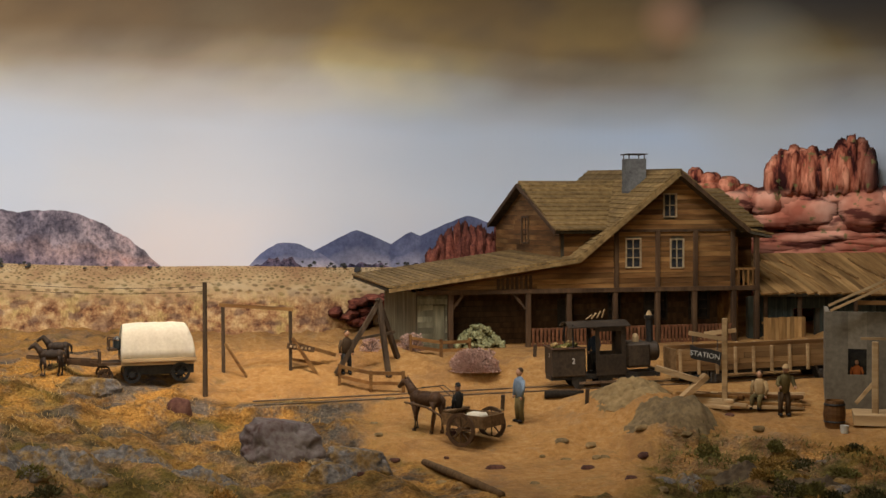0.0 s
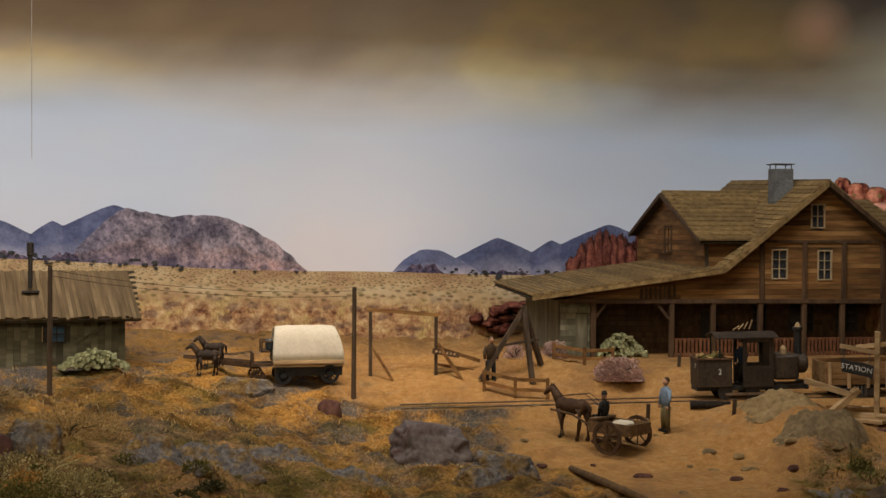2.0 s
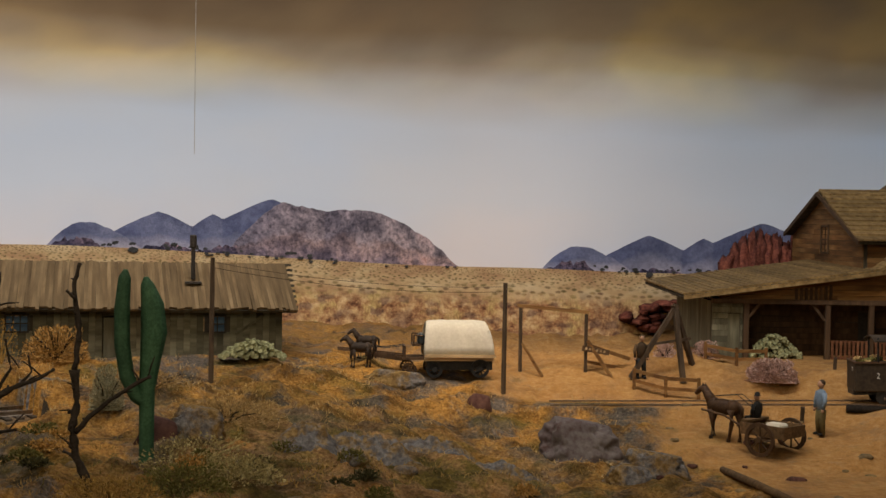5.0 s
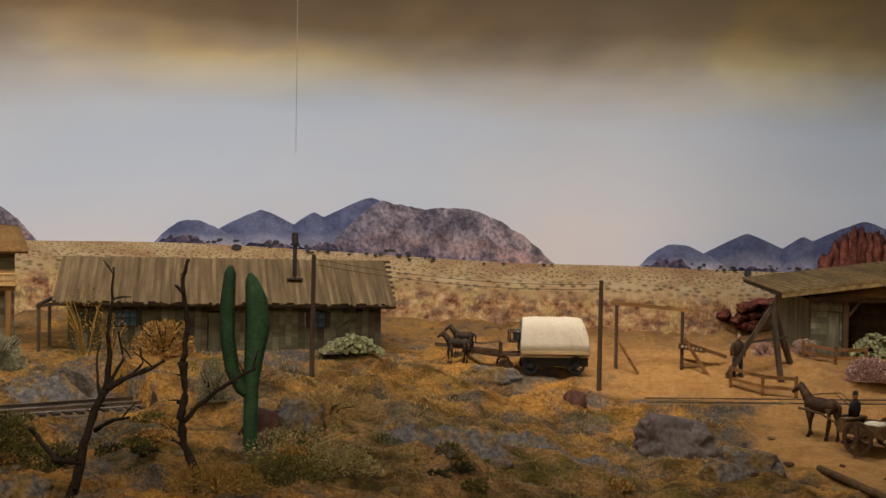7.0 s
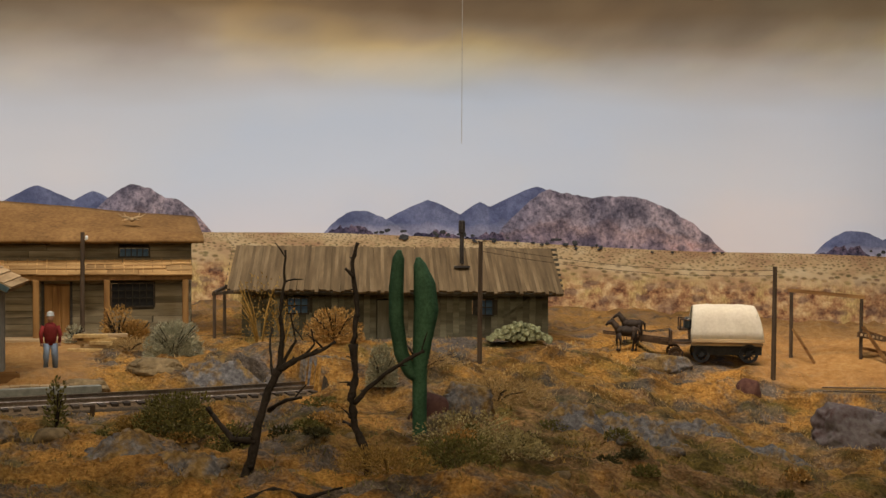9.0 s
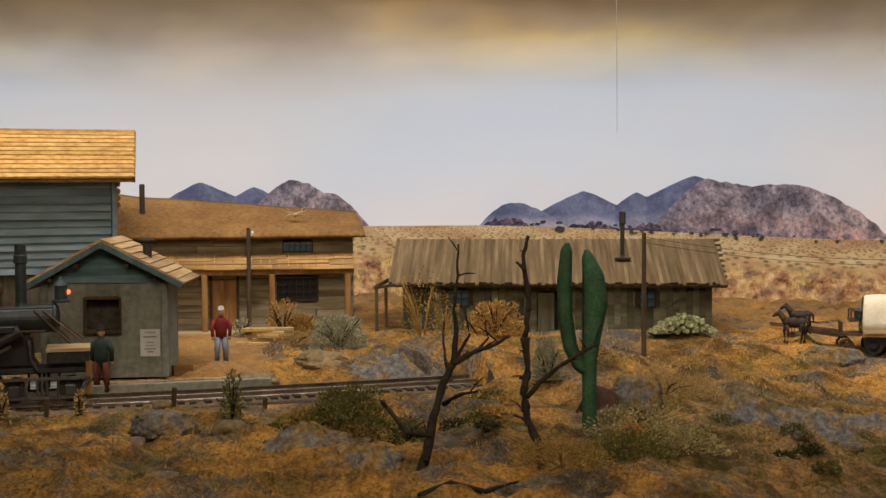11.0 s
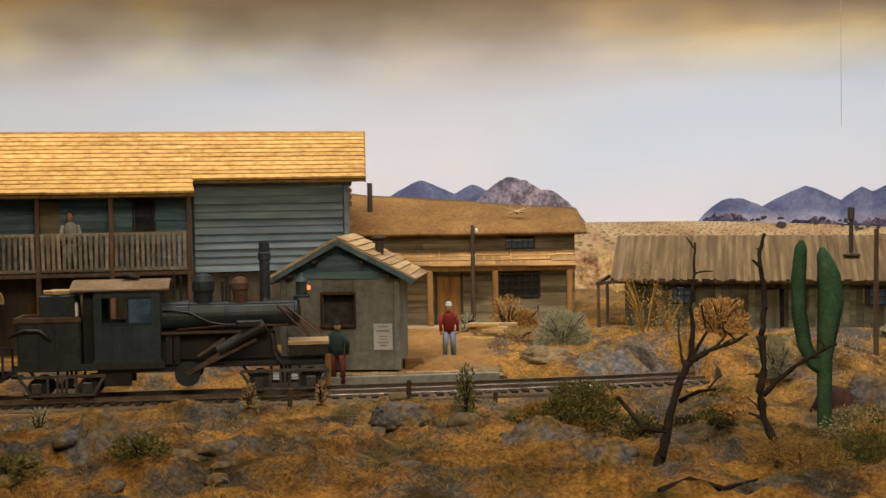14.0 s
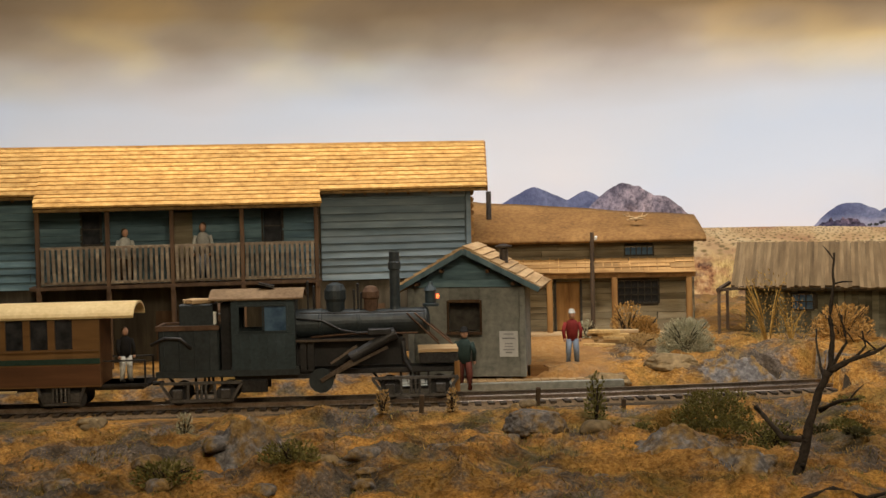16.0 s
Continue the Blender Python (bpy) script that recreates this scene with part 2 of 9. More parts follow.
M_GROUND, nt, b = graph("desert_scatter", 0.95, 0, 0.15)
tc = node(nt, "ShaderNodeTexCoord").outputs["Object"]
n_big = fractal(nt, tc, 7.0, 4, 0.6)
n_mid = fractal(nt, tc, 28.0, 5, 0.65)
n_fine = fractal(nt, tc, 240.0, 4, 0.7)
n_grit = fractal(nt, tc, 700.0, 2, 0.6)
sand = ramp(nt, n_mid, [(0.25, (0.25, 0.125, 0.038)), (0.5, (0.41, 0.225, 0.073)), (0.75, (0.54, 0.34, 0.138))])
sand = mix(nt, 0.45, sand, ramp(nt, fractal(nt, tc, 95.0, 6, 0.75), [(0.3, (0.16, 0.075, 0.03)), (0.5, (0.42, 0.24, 0.09)), (0.72, (0.66, 0.46, 0.23))]))
sand = mix(nt, ramp(nt, fractal(nt, node(nt, "ShaderNodeMapping", {"Vector": tc, "Location": (1, 6, 0)}).outputs[0], 9.0, 5, 0.65), [(0.50, (0, 0, 0)), (0.64, (0.6, 0.6, 0.6))]), sand, (0.22, 0.125, 0.06))
straw = ramp(nt, n_fine, [(0.3, (0.13, 0.062, 0.014)), (0.5, (0.34, 0.19, 0.05)), (0.7, (0.52, 0.33, 0.11))])
stone = ramp(nt, n_fine, [(0.3, (0.05, 0.043, 0.038)), (0.55, (0.145, 0.128, 0.112)), (0.75, (0.30, 0.265, 0.23))])
moss = ramp(nt, n_fine, [(0.3, (0.035, 0.035, 0.01)), (0.7, (0.17, 0.14, 0.035))])
scrub = mix(nt, ramp(nt, fractal(nt, tc, 9.5, 6, 0.7), [(0.47, (0, 0, 0)), (0.57, (1, 1, 1))]), straw, stone)
scrub = mix(nt, ramp(nt, fractal(nt, node(nt, "ShaderNodeMapping", {"Vector": tc, "Location": (5, 3, 0)}).outputs[0], 11.0, 4, 0.6), [(0.52, (0, 0, 0)), (0.66, (0.85, 0.85, 0.85))]), scrub, moss)
blotch = fractal(nt, node(nt, "ShaderNodeMapping", {"Vector": tc, "Location": (2, 9, 0)}).outputs[0], 16.0, 6, 0.68)
dark_scrub = mix(nt, ramp(nt, blotch, [(0.42, (0, 0, 0)), (0.54, (1, 1, 1))]), moss, mix(nt, 0.5, stone, straw))
dark_scrub = mix(nt, ramp(nt, blotch, [(0.56, (0, 0, 0)), (0.66, (0.9, 0.9, 0.9))]), dark_scrub, straw)
for mp, mr, reach_m in ((0.0, 1.52, 0.42), (28.0, 1.66, 0.36)):     # mossy stretches of the scatter
    gx, gy = at_polar(mp, mr)
    dist = node(nt, "ShaderNodeVectorMath", {0: tc, 1: (gx, gy, 0.0)}, operation="DISTANCE").outputs["Value"]
    edge = node(nt, "ShaderNodeMath", {0: dist, 1: node(nt, "ShaderNodeMath", {0: n_big, 1: reach_m * 0.9}, operation="MULTIPLY").outputs[0]}, operation="ADD").outputs[0]
    scrub = mix(nt, ramp(nt, edge, [(reach_m * 0.9, (0.9, 0.9, 0.9)), (reach_m * 1.35, (0, 0, 0))]), scrub, dark_scrub)
att = node(nt, "ShaderNodeAttribute", attribute_name="scrub").outputs["Fac"]
soft_edge = node(nt, "ShaderNodeMath", {0: att, 1: n_mid}, operation="ADD").outputs[0]
col = mix(nt, ramp(nt, soft_edge, [(0.55, (0, 0, 0)), (1.0, (1, 1, 1))]), sand, scrub)
pits = ramp(nt, fractal(nt, node(nt, "ShaderNodeMapping", {"Vector": tc, "Location": (7, 1, 4)}).outputs[0], 24.0, 5, 0.62), [(0.38, (0.42, 0.38, 0.30)), (0.52, (1, 1, 1)), (0.68, (1.25, 1.2, 1.1))])
col = mix(nt, ramp(nt, soft_edge, [(0.7, (0, 0, 0)), (1.1, (0.85, 0.85, 0.85))]), col, mix(nt, 1.0, col, pits, "MULTIPLY"))
col = mix(nt, 0.25, col, ramp(nt, n_grit, [(0.3, (0.1, 0.06, 0.03)), (0.7, (0.55, 0.38, 0.2))]), "OVERLAY")
drift = fractal(nt, node(nt, "ShaderNodeMapping", {"Vector": tc, "Location": (4, 4, 1)}).outputs[0], 6.5, 5, 0.62)
col = mix(nt, ramp(nt, soft_edge, [(0.7, (0, 0, 0)), (1.1, (0.9, 0.9, 0.9))]), col, mix(nt, 1.0, col, ramp(nt, drift, [(0.36, (0.6, 0.62, 0.6)), (0.5, (1.05, 1.0, 0.96)), (0.64, (1.35, 1.24, 1.02))]), "MULTIPLY"))
nt.links.new(col, b.inputs["Base Color"])
relief(nt, b, mix(nt, 0.5, n_fine, fractal(nt, tc, 75.0, 5, 0.7)), 1.0, 0.005)

M_SKY, nt, b = graph("sky_print_and_shade", 0.7, 0, 0.2)
pos = node(nt, "ShaderNodeTexCoord").outputs["Object"]
sep = node(nt, "ShaderNodeSeparateXYZ", {0: pos})
bear = node(nt, "ShaderNodeMath", {0: sep.outputs[0], 1: sep.outputs[1]}, operation="ARCTAN2").outputs[0]
band_noise = fractal(nt, pos, 1.6, 3, 0.5, (1, 1, 3))
glow_noise = fractal(nt, pos, 2.6, 2, 0.5, (1, 1, 2))
dip = node(nt, "ShaderNodeMapRange", {"Value": bear, "From Min": 0.0, "From Max": 0.5, "To Min": 0.0, "To Max": 0.04}).outputs[0]
wob = node(nt, "ShaderNodeMath", {0: band_noise, 1: 0.11}, operation="MULTIPLY").outputs[0]
hz = node(nt, "ShaderNodeMath", {0: sep.outputs[2], 1: dip}, operation="ADD").outputs[0]
hz = node(nt, "ShaderNodeMath", {0: hz, 1: wob}, operation="ADD").outputs[0]
# brown top band: shade and warm glow painted into the print's colour
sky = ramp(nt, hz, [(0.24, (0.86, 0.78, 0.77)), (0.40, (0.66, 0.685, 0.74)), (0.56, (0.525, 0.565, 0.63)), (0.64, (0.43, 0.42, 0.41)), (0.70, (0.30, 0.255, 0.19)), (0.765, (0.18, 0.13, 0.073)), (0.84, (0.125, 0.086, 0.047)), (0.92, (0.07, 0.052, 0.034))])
warmth = ramp(nt, glow_noise, [(0.36, (0.8, 0.74, 0.7)), (0.50, (1.0, 0.95, 0.88)), (0.65, (1.4, 1.26, 0.86))])
glow_streak = fractal(nt, node(nt, "ShaderNodeMapping", {"Vector": pos, "Rotation": (0, 0.5, 0), "Location": (3, 1, 2)}).outputs[0], 3.4, 4, 0.55, (1, 1, 2.2))
warmth = mix(nt, 0.25, warmth, ramp(nt, glow_streak, [(0.35, (0.62, 0.6, 0.6)), (0.5, (1, 1, 1)), (0.68, (1.45, 1.35, 1.15))]), "MULTIPLY")
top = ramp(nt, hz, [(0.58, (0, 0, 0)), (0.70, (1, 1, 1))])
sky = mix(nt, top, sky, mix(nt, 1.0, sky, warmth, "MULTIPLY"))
# the painted shade deepens towards the right top corner
corner = mix(nt, 1.0, ramp(nt, bear, [(0.38, (0, 0, 0)), (0.54, (1, 1, 1))]), ramp(nt, sep.outputs[2], [(0.63, (0, 0, 0)), (0.78, (0.85, 0.85, 0.85))]), "MULTIPLY")
sky = mix(nt, corner, sky, (0.03, 0.027, 0.025))
for centre, size, tone, k in (((1.313, 2.865, 0.745), 0.085, (0.36, 0.19, 0.11), 0.75), ((1.48, 2.78, 0.60), 0.20, (0.52, 0.46, 0.33), 0.5)):   # reflected light, painted in as a rosy and a pale glow
    gap = node(nt, "ShaderNodeVectorMath", {0: pos, 1: centre}, operation="DISTANCE").outputs["Value"]
    sky = mix(nt, ramp(nt, gap, [(size * 0.15, (k, k, k)), (size, (0, 0, 0))]), sky, tone)
blue = fractal(nt, node(nt, "ShaderNodeMapping", {"Vector": pos, "Location": (8, 2, 5)}).outputs[0], 1.3, 3, 0.5, (1, 1, 2))
veil = ramp(nt, blue, [(0.38, (0.94, 0.99, 1.05)), (0.50, (1, 1, 1)), (0.62, (1.05, 1.01, 0.98))])
sky = mix(nt, 1.0, sky, veil, "MULTIPLY")
sky = mix(nt, 1.0, sky, ramp(nt, bear, [(0.05, (1, 1, 1)), (0.28, (0.97, 1.05, 1.13))]), "MULTIPLY")
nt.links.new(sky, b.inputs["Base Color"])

M_PLAIN, nt, b = graph("printed_desert_plain", 0.75, 0, 0.2)
pos = node(nt, "ShaderNodeTexCoord").outputs["Object"]
sep = node(nt, "ShaderNodeSeparateXYZ", {0: pos})
bear = node(nt, "ShaderNodeMath", {0: sep.outputs[0], 1: sep.outputs[1]}, operation="ARCTAN2").outputs[0]
fall = node(nt, "ShaderNodeAttribute", attribute_name="fall").outputs["Fac"]
land = node(nt, "ShaderNodeCombineXYZ", {0: node(nt, "ShaderNodeMath", {0: bear, 1: 2.9}, operation="MULTIPLY").outputs[0], 1: node(nt, "ShaderNodeMath", {0: fall, 1: 2.1}, operation="MULTIPLY").outputs[0]}).outputs[0]
grass = fractal(nt, pos, 210.0, 5, 0.75, (1, 1, 0.4))
swath = fractal(nt, pos, 11.0, 4, 0.6, (1, 1, 2.6))
soil = ramp(nt, swath, [(0.32, (0.40, 0.235, 0.125)), (0.5, (0.54, 0.375, 0.195)), (0.66, (0.63, 0.49, 0.29))])
c_far = soil
for scale, a, b2 in ((150.0, -0.02, -0.01), (88.0, 0.008, 0.02), (44.0, 0.028, 0.042)):          # sage bushes, larger towards the foot
    cells = node(nt, "ShaderNodeTexVoronoi", {"Vector": land, "Scale": scale, "Randomness": 1.0}, voronoi_dimensions="2D")
    ragged = mix(nt, 0.35, cells.outputs["Distance"], fractal(nt, land, scale * 3.0, 3, 0.7), "ADD")
    sage = ramp(nt, node(nt, "ShaderNodeSeparateColor", {0: cells.outputs["Color"]}).outputs[0], [(0.2, (0.095, 0.078, 0.03)), (0.45, (0.18, 0.14, 0.055)), (0.65, (0.15, 0.088, 0.055)), (0.85, (0.30, 0.22, 0.10))])
    dots = mix(nt, ramp(nt, ragged, [(0.34, (0.9, 0.9, 0.9)), (0.54, (0, 0, 0))]), soil, sage)
    c_far = mix(nt, ramp(nt, fall, [(a, (0, 0, 0)), (b2, (1, 1, 1))]), c_far, dots) if a > 0 else dots
tall = fractal(nt, pos, 48.0, 6, 0.7, (1, 1, 1.1))
patch = fractal(nt, pos, 15.0, 5, 0.68, (1, 1, 1.2))
c_near = ramp(nt, tall, [(0.34, (0.14, 0.06, 0.032)), (0.44, (0.36, 0.19, 0.095)), (0.54, (0.56, 0.37, 0.185)), (0.68, (0.78, 0.61, 0.36))])
c_near = mix(nt, ramp(nt, patch, [(0.50, (0, 0, 0)), (0.62, (0.8, 0.8, 0.8))]), c_near, ramp(nt, grass, [(0.3, (0.30, 0.21, 0.065)), (0.6, (0.64, 0.50, 0.21))]))
c_near = mix(nt, ramp(nt, patch, [(0.34, (0.75, 0.75, 0.75)), (0.45, (0, 0, 0))]), c_near, ramp(nt, tall, [(0.38, (0.085, 0.042, 0.03)), (0.6, (0.34, 0.205, 0.13))]))
c_near = mix(nt, 0.35, c_near, ramp(nt, grass, [(0.32, (0.22, 0.14, 0.09)), (0.68, (0.85, 0.74, 0.56))]), "OVERLAY")
bush = node(nt, "ShaderNodeTexVoronoi", {"Vector": land, "Scale": 15.0, "Randomness": 1.0}, voronoi_dimensions="2D").outputs["Distance"]
bush = mix(nt, 0.9, bush, fractal(nt, pos, 55.0, 4, 0.7), "ADD")
c_near = mix(nt, ramp(nt, bush, [(0.58, (0.8, 0.8, 0.8)), (0.74, (0, 0, 0))]), c_near, ramp(nt, tall, [(0.36, (0.06, 0.03, 0.025)), (0.64, (0.30, 0.175, 0.115))]))
edge = node(nt, "ShaderNodeMath", {0: fall, 1: node(nt, "ShaderNodeMath", {0: swath, 1: 0.03}, operation="MULTIPLY").outputs[0]}, operation="ADD").outputs[0]
col = mix(nt, ramp(nt, edge, [(0.06, (0, 0, 0)), (0.095, (1, 1, 1))]), c_far, c_near)
nt.links.new(col, b.inputs["Base Color"])


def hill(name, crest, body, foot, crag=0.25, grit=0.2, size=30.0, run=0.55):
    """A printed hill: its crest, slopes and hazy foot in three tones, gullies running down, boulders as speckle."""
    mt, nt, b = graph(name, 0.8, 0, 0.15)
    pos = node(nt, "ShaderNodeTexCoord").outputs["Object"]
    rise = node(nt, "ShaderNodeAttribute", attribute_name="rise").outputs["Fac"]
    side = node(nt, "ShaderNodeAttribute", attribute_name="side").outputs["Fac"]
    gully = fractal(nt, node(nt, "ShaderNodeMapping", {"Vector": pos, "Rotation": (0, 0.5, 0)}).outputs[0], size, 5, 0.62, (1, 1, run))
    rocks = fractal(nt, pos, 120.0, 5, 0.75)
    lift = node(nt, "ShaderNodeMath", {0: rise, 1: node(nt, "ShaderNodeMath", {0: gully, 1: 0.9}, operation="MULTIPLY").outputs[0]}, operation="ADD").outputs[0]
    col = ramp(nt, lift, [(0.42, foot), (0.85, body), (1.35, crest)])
    # drawn sun: right slopes painted warmer and lighter, left ones bluer
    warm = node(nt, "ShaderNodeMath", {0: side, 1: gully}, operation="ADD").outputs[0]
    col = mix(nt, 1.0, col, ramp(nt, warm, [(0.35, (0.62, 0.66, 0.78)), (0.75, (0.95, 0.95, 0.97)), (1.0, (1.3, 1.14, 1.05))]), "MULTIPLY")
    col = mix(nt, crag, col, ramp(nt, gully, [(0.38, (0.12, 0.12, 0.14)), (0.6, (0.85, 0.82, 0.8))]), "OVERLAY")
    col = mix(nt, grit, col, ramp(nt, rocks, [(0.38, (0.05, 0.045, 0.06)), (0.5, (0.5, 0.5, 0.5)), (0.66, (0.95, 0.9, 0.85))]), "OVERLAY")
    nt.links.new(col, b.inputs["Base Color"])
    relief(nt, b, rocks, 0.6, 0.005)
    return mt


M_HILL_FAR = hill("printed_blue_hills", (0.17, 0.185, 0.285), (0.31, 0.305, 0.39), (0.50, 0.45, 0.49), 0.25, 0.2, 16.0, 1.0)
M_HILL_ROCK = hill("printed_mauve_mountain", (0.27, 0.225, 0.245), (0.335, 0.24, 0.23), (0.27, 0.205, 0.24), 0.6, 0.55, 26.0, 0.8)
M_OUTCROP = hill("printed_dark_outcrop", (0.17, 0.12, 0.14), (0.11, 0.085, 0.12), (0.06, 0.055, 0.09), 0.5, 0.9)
M_BUTTE, nt, b = graph("printed_red_sandstone", 0.85, 0, 0.15)
pos = node(nt, "ShaderNodeTexCoord").outputs["Object"]
sep = node(nt, "ShaderNodeSeparateXYZ", {0: pos})
zz = sep.outputs[2]
bear = node(nt, "ShaderNodeMath", {0: sep.outputs[0], 1: sep.outputs[1]}, operation="ARCTAN2").outputs[0]
cleft = fractal(nt, pos, 36.0, 4, 0.6, (1, 1, 0.22))
ledge = fractal(nt, pos, 16.0, 5, 0.6, (0.6, 0.6, 2.6))
smoothed = fractal(nt, pos, 12.0, 3, 0.5)
tower = ramp(nt, zz, [(0.335, (0, 0, 0)), (0.345, (1, 1, 1))])
rounds = ramp(nt, smoothed, [(0.34, (0.40, 0.13, 0.085)), (0.5, (0.62, 0.28, 0.195)), (0.66, (0.80, 0.47, 0.36))])
rounds = mix(nt, ramp(nt, ledge, [(0.38, (0.9, 0.9, 0.9)), (0.45, (0, 0, 0))]), rounds, (0.085, 0.022, 0.02))
pillars = ramp(nt, cleft, [(0.40, (0.04, 0.011, 0.011)), (0.46, (0.22, 0.06, 0.038)), (0.53, (0.48, 0.175, 0.105)), (0.66, (0.75, 0.36, 0.24))])
low = ramp(nt, zz, [(0.225, (1, 1, 1)), (0.255, (0, 0, 0))])
col = mix(nt, tower, rounds, pillars)
col = mix(nt, low, col, mix(nt, 1.0, rounds, (0.62, 0.46, 0.42), "MULTIPLY"))
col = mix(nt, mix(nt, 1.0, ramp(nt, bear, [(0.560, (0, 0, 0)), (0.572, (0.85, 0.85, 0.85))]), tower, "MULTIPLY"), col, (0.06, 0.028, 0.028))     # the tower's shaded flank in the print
col = mix(nt, ramp(nt, fractal(nt, pos, 42.0, 3, 0.6), [(0.61, (0, 0, 0)), (0.66, (0.8, 0.8, 0.8))]), col, (0.17, 0.18, 0.07))
# drawn shade: rims and gaps of the lumps painted dark, fronts light
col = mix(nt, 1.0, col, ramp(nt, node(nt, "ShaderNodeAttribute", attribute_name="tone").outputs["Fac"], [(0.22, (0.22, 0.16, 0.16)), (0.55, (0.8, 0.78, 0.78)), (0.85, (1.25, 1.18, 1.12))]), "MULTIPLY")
nt.links.new(col, b.inputs["Base Color"])
relief(nt, b, cleft, 0.5, 0.004)


def in_the_round(mt, stops):
    """Multiplies a printed rock's colour by its drawn light and shade."""
    nt = mt.node_tree
    sock = nt.nodes["Principled BSDF"].inputs["Base Color"]
    drawn = node(nt, "ShaderNodeAttribute", attribute_name="tone").outputs["Fac"]
    nt.links.new(mix(nt, 1.0, sock.links[0].from_socket, ramp(nt, drawn, stops), "MULTIPLY"), sock)


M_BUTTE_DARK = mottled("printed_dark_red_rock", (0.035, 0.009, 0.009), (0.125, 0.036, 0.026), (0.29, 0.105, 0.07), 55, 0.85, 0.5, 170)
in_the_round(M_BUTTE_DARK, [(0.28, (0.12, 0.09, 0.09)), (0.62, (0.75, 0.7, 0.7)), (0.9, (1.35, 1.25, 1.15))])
M_SEAM = mottled("worn_print_seam", (0.14, 0.12, 0.1), (0.25, 0.23, 0.2), (0.38, 0.36, 0.33), 9, 0.8, 0.2, 100)
M_SHRUB_PRINT = mottled("printed_dark_shrubs", (0.025, 0.025, 0.028), (0.045, 0.045, 0.045), (0.075, 0.075, 0.065), 60)

M_ROCK, nt, b = graph("grey_rock_in_ochre_dust", 0.95, 0, 0.12)
pos = node(nt, "ShaderNodeNewGeometry").outputs["Position"]
r_f = fractal(nt, pos, 130.0, 5, 0.7)
r_m = fractal(nt, pos, 34.0, 5, 0.65)
col = ramp(nt, r_f, [(0.3, (0.05, 0.046, 0.045)), (0.5, (0.135, 0.125, 0.12)), (0.72, (0.27, 0.25, 0.235))])
col = mix(nt, ramp(nt, r_m, [(0.43, (0, 0, 0)), (0.57, (0.9, 0.9, 0.9))]), col, ramp(nt, r_f, [(0.3, (0.09, 0.05, 0.015)), (0.5, (0.2, 0.12, 0.035)), (0.7, (0.36, 0.23, 0.08))]))
nt.links.new(col, b.inputs["Base Color"])
relief(nt, b, r_f, 1.0, 0.003)
M_ROCK_RED = mottled("rusty_rock", (0.035, 0.015, 0.012), (0.08, 0.034, 0.026), (0.15, 0.075, 0.055), 30, 0.95, 0.8, 150)
M_EARTH = mottled("packed_earth", (0.22, 0.13, 0.06), (0.36, 0.23, 0.11), (0.48, 0.33, 0.17), 30, 0.95, 0.5, 220)
M_PLASTER = mottled("grey_room_plaster", (0.08, 0.07, 0.06), (0.1, 0.09, 0.08), (0.13, 0.11, 0.1), 4, 0.9, 0.2, 60)

# ---------- structure: diorama ground, printed backdrop, closing walls ----------
def build_ground():
    phis = np.arange(-72, 56.01, 0.2)
    rhos = np.concatenate([np.arange(0.85, 2.45, 0.0065), np.arange(2.45, 3.42, 0.016)])
    verts, scr = [], []
    for r in rhos:
        for p in phis:
            x, y = at_polar(p, r)
            verts.append((x, y, ground_z(x, y)))
            k = 1 - 0.7 * smooth(1.95, 2.3, r)
            lane = smooth(8, 14, p - 6 * smooth(1.9, 1.6, r)) * (1 - smooth(23, 27, p) * (1 - smooth(1.8, 1.98, r)))
            k *= 1 - 0.95 * lane * smooth(1.5, 1.6, r)
            yard = smooth(-31, -29, p) * (1 - smooth(-25, -22.5, p)) * smooth(1.72, 1.78, r)
            k *= 1 - 0.9 * yard
            k *= 1 - 0.9 * smooth(3.5, 5, p) * smooth(2.03, 2.08, r)
            scr.append(k)
    n = len(phis)
    faces = [(i * n + j, i * n + j + 1, (i + 1) * n + j + 1, (i + 1) * n + j) for i in range(len(rhos) - 1) for j in range(n - 1)]
    me = bpy.data.meshes.new("ground")
    me.from_pydata(verts, [], faces)
    me.attributes.new("scrub", "FLOAT", "POINT").data.foreach_set("value", scr)
    me.materials.append(M_GROUND)
    for poly in me.polygons:
        poly.use_smooth = True
    me.update()
    if me.polygons[0].normal.z < 0:
        me.flip_normals()
    return tagged(new("ground", me), "ochre desert ground with straw tufts, sand and grey stones", "ground", kind="structure")


ground = build_ground()

R_BACK = 2.85
EYE_Z = 0.285


def reach(p):
    """Distance of the backdrop from O at a bearing: it swings away behind the timber house."""
    return R_BACK + 0.32 * smooth(6, 24, p)


def raise_to(p, z):
    return EYE_Z + (z - EYE_Z) * reach(p) / R_BACK


AT_O = pose(OX, OY, 0)


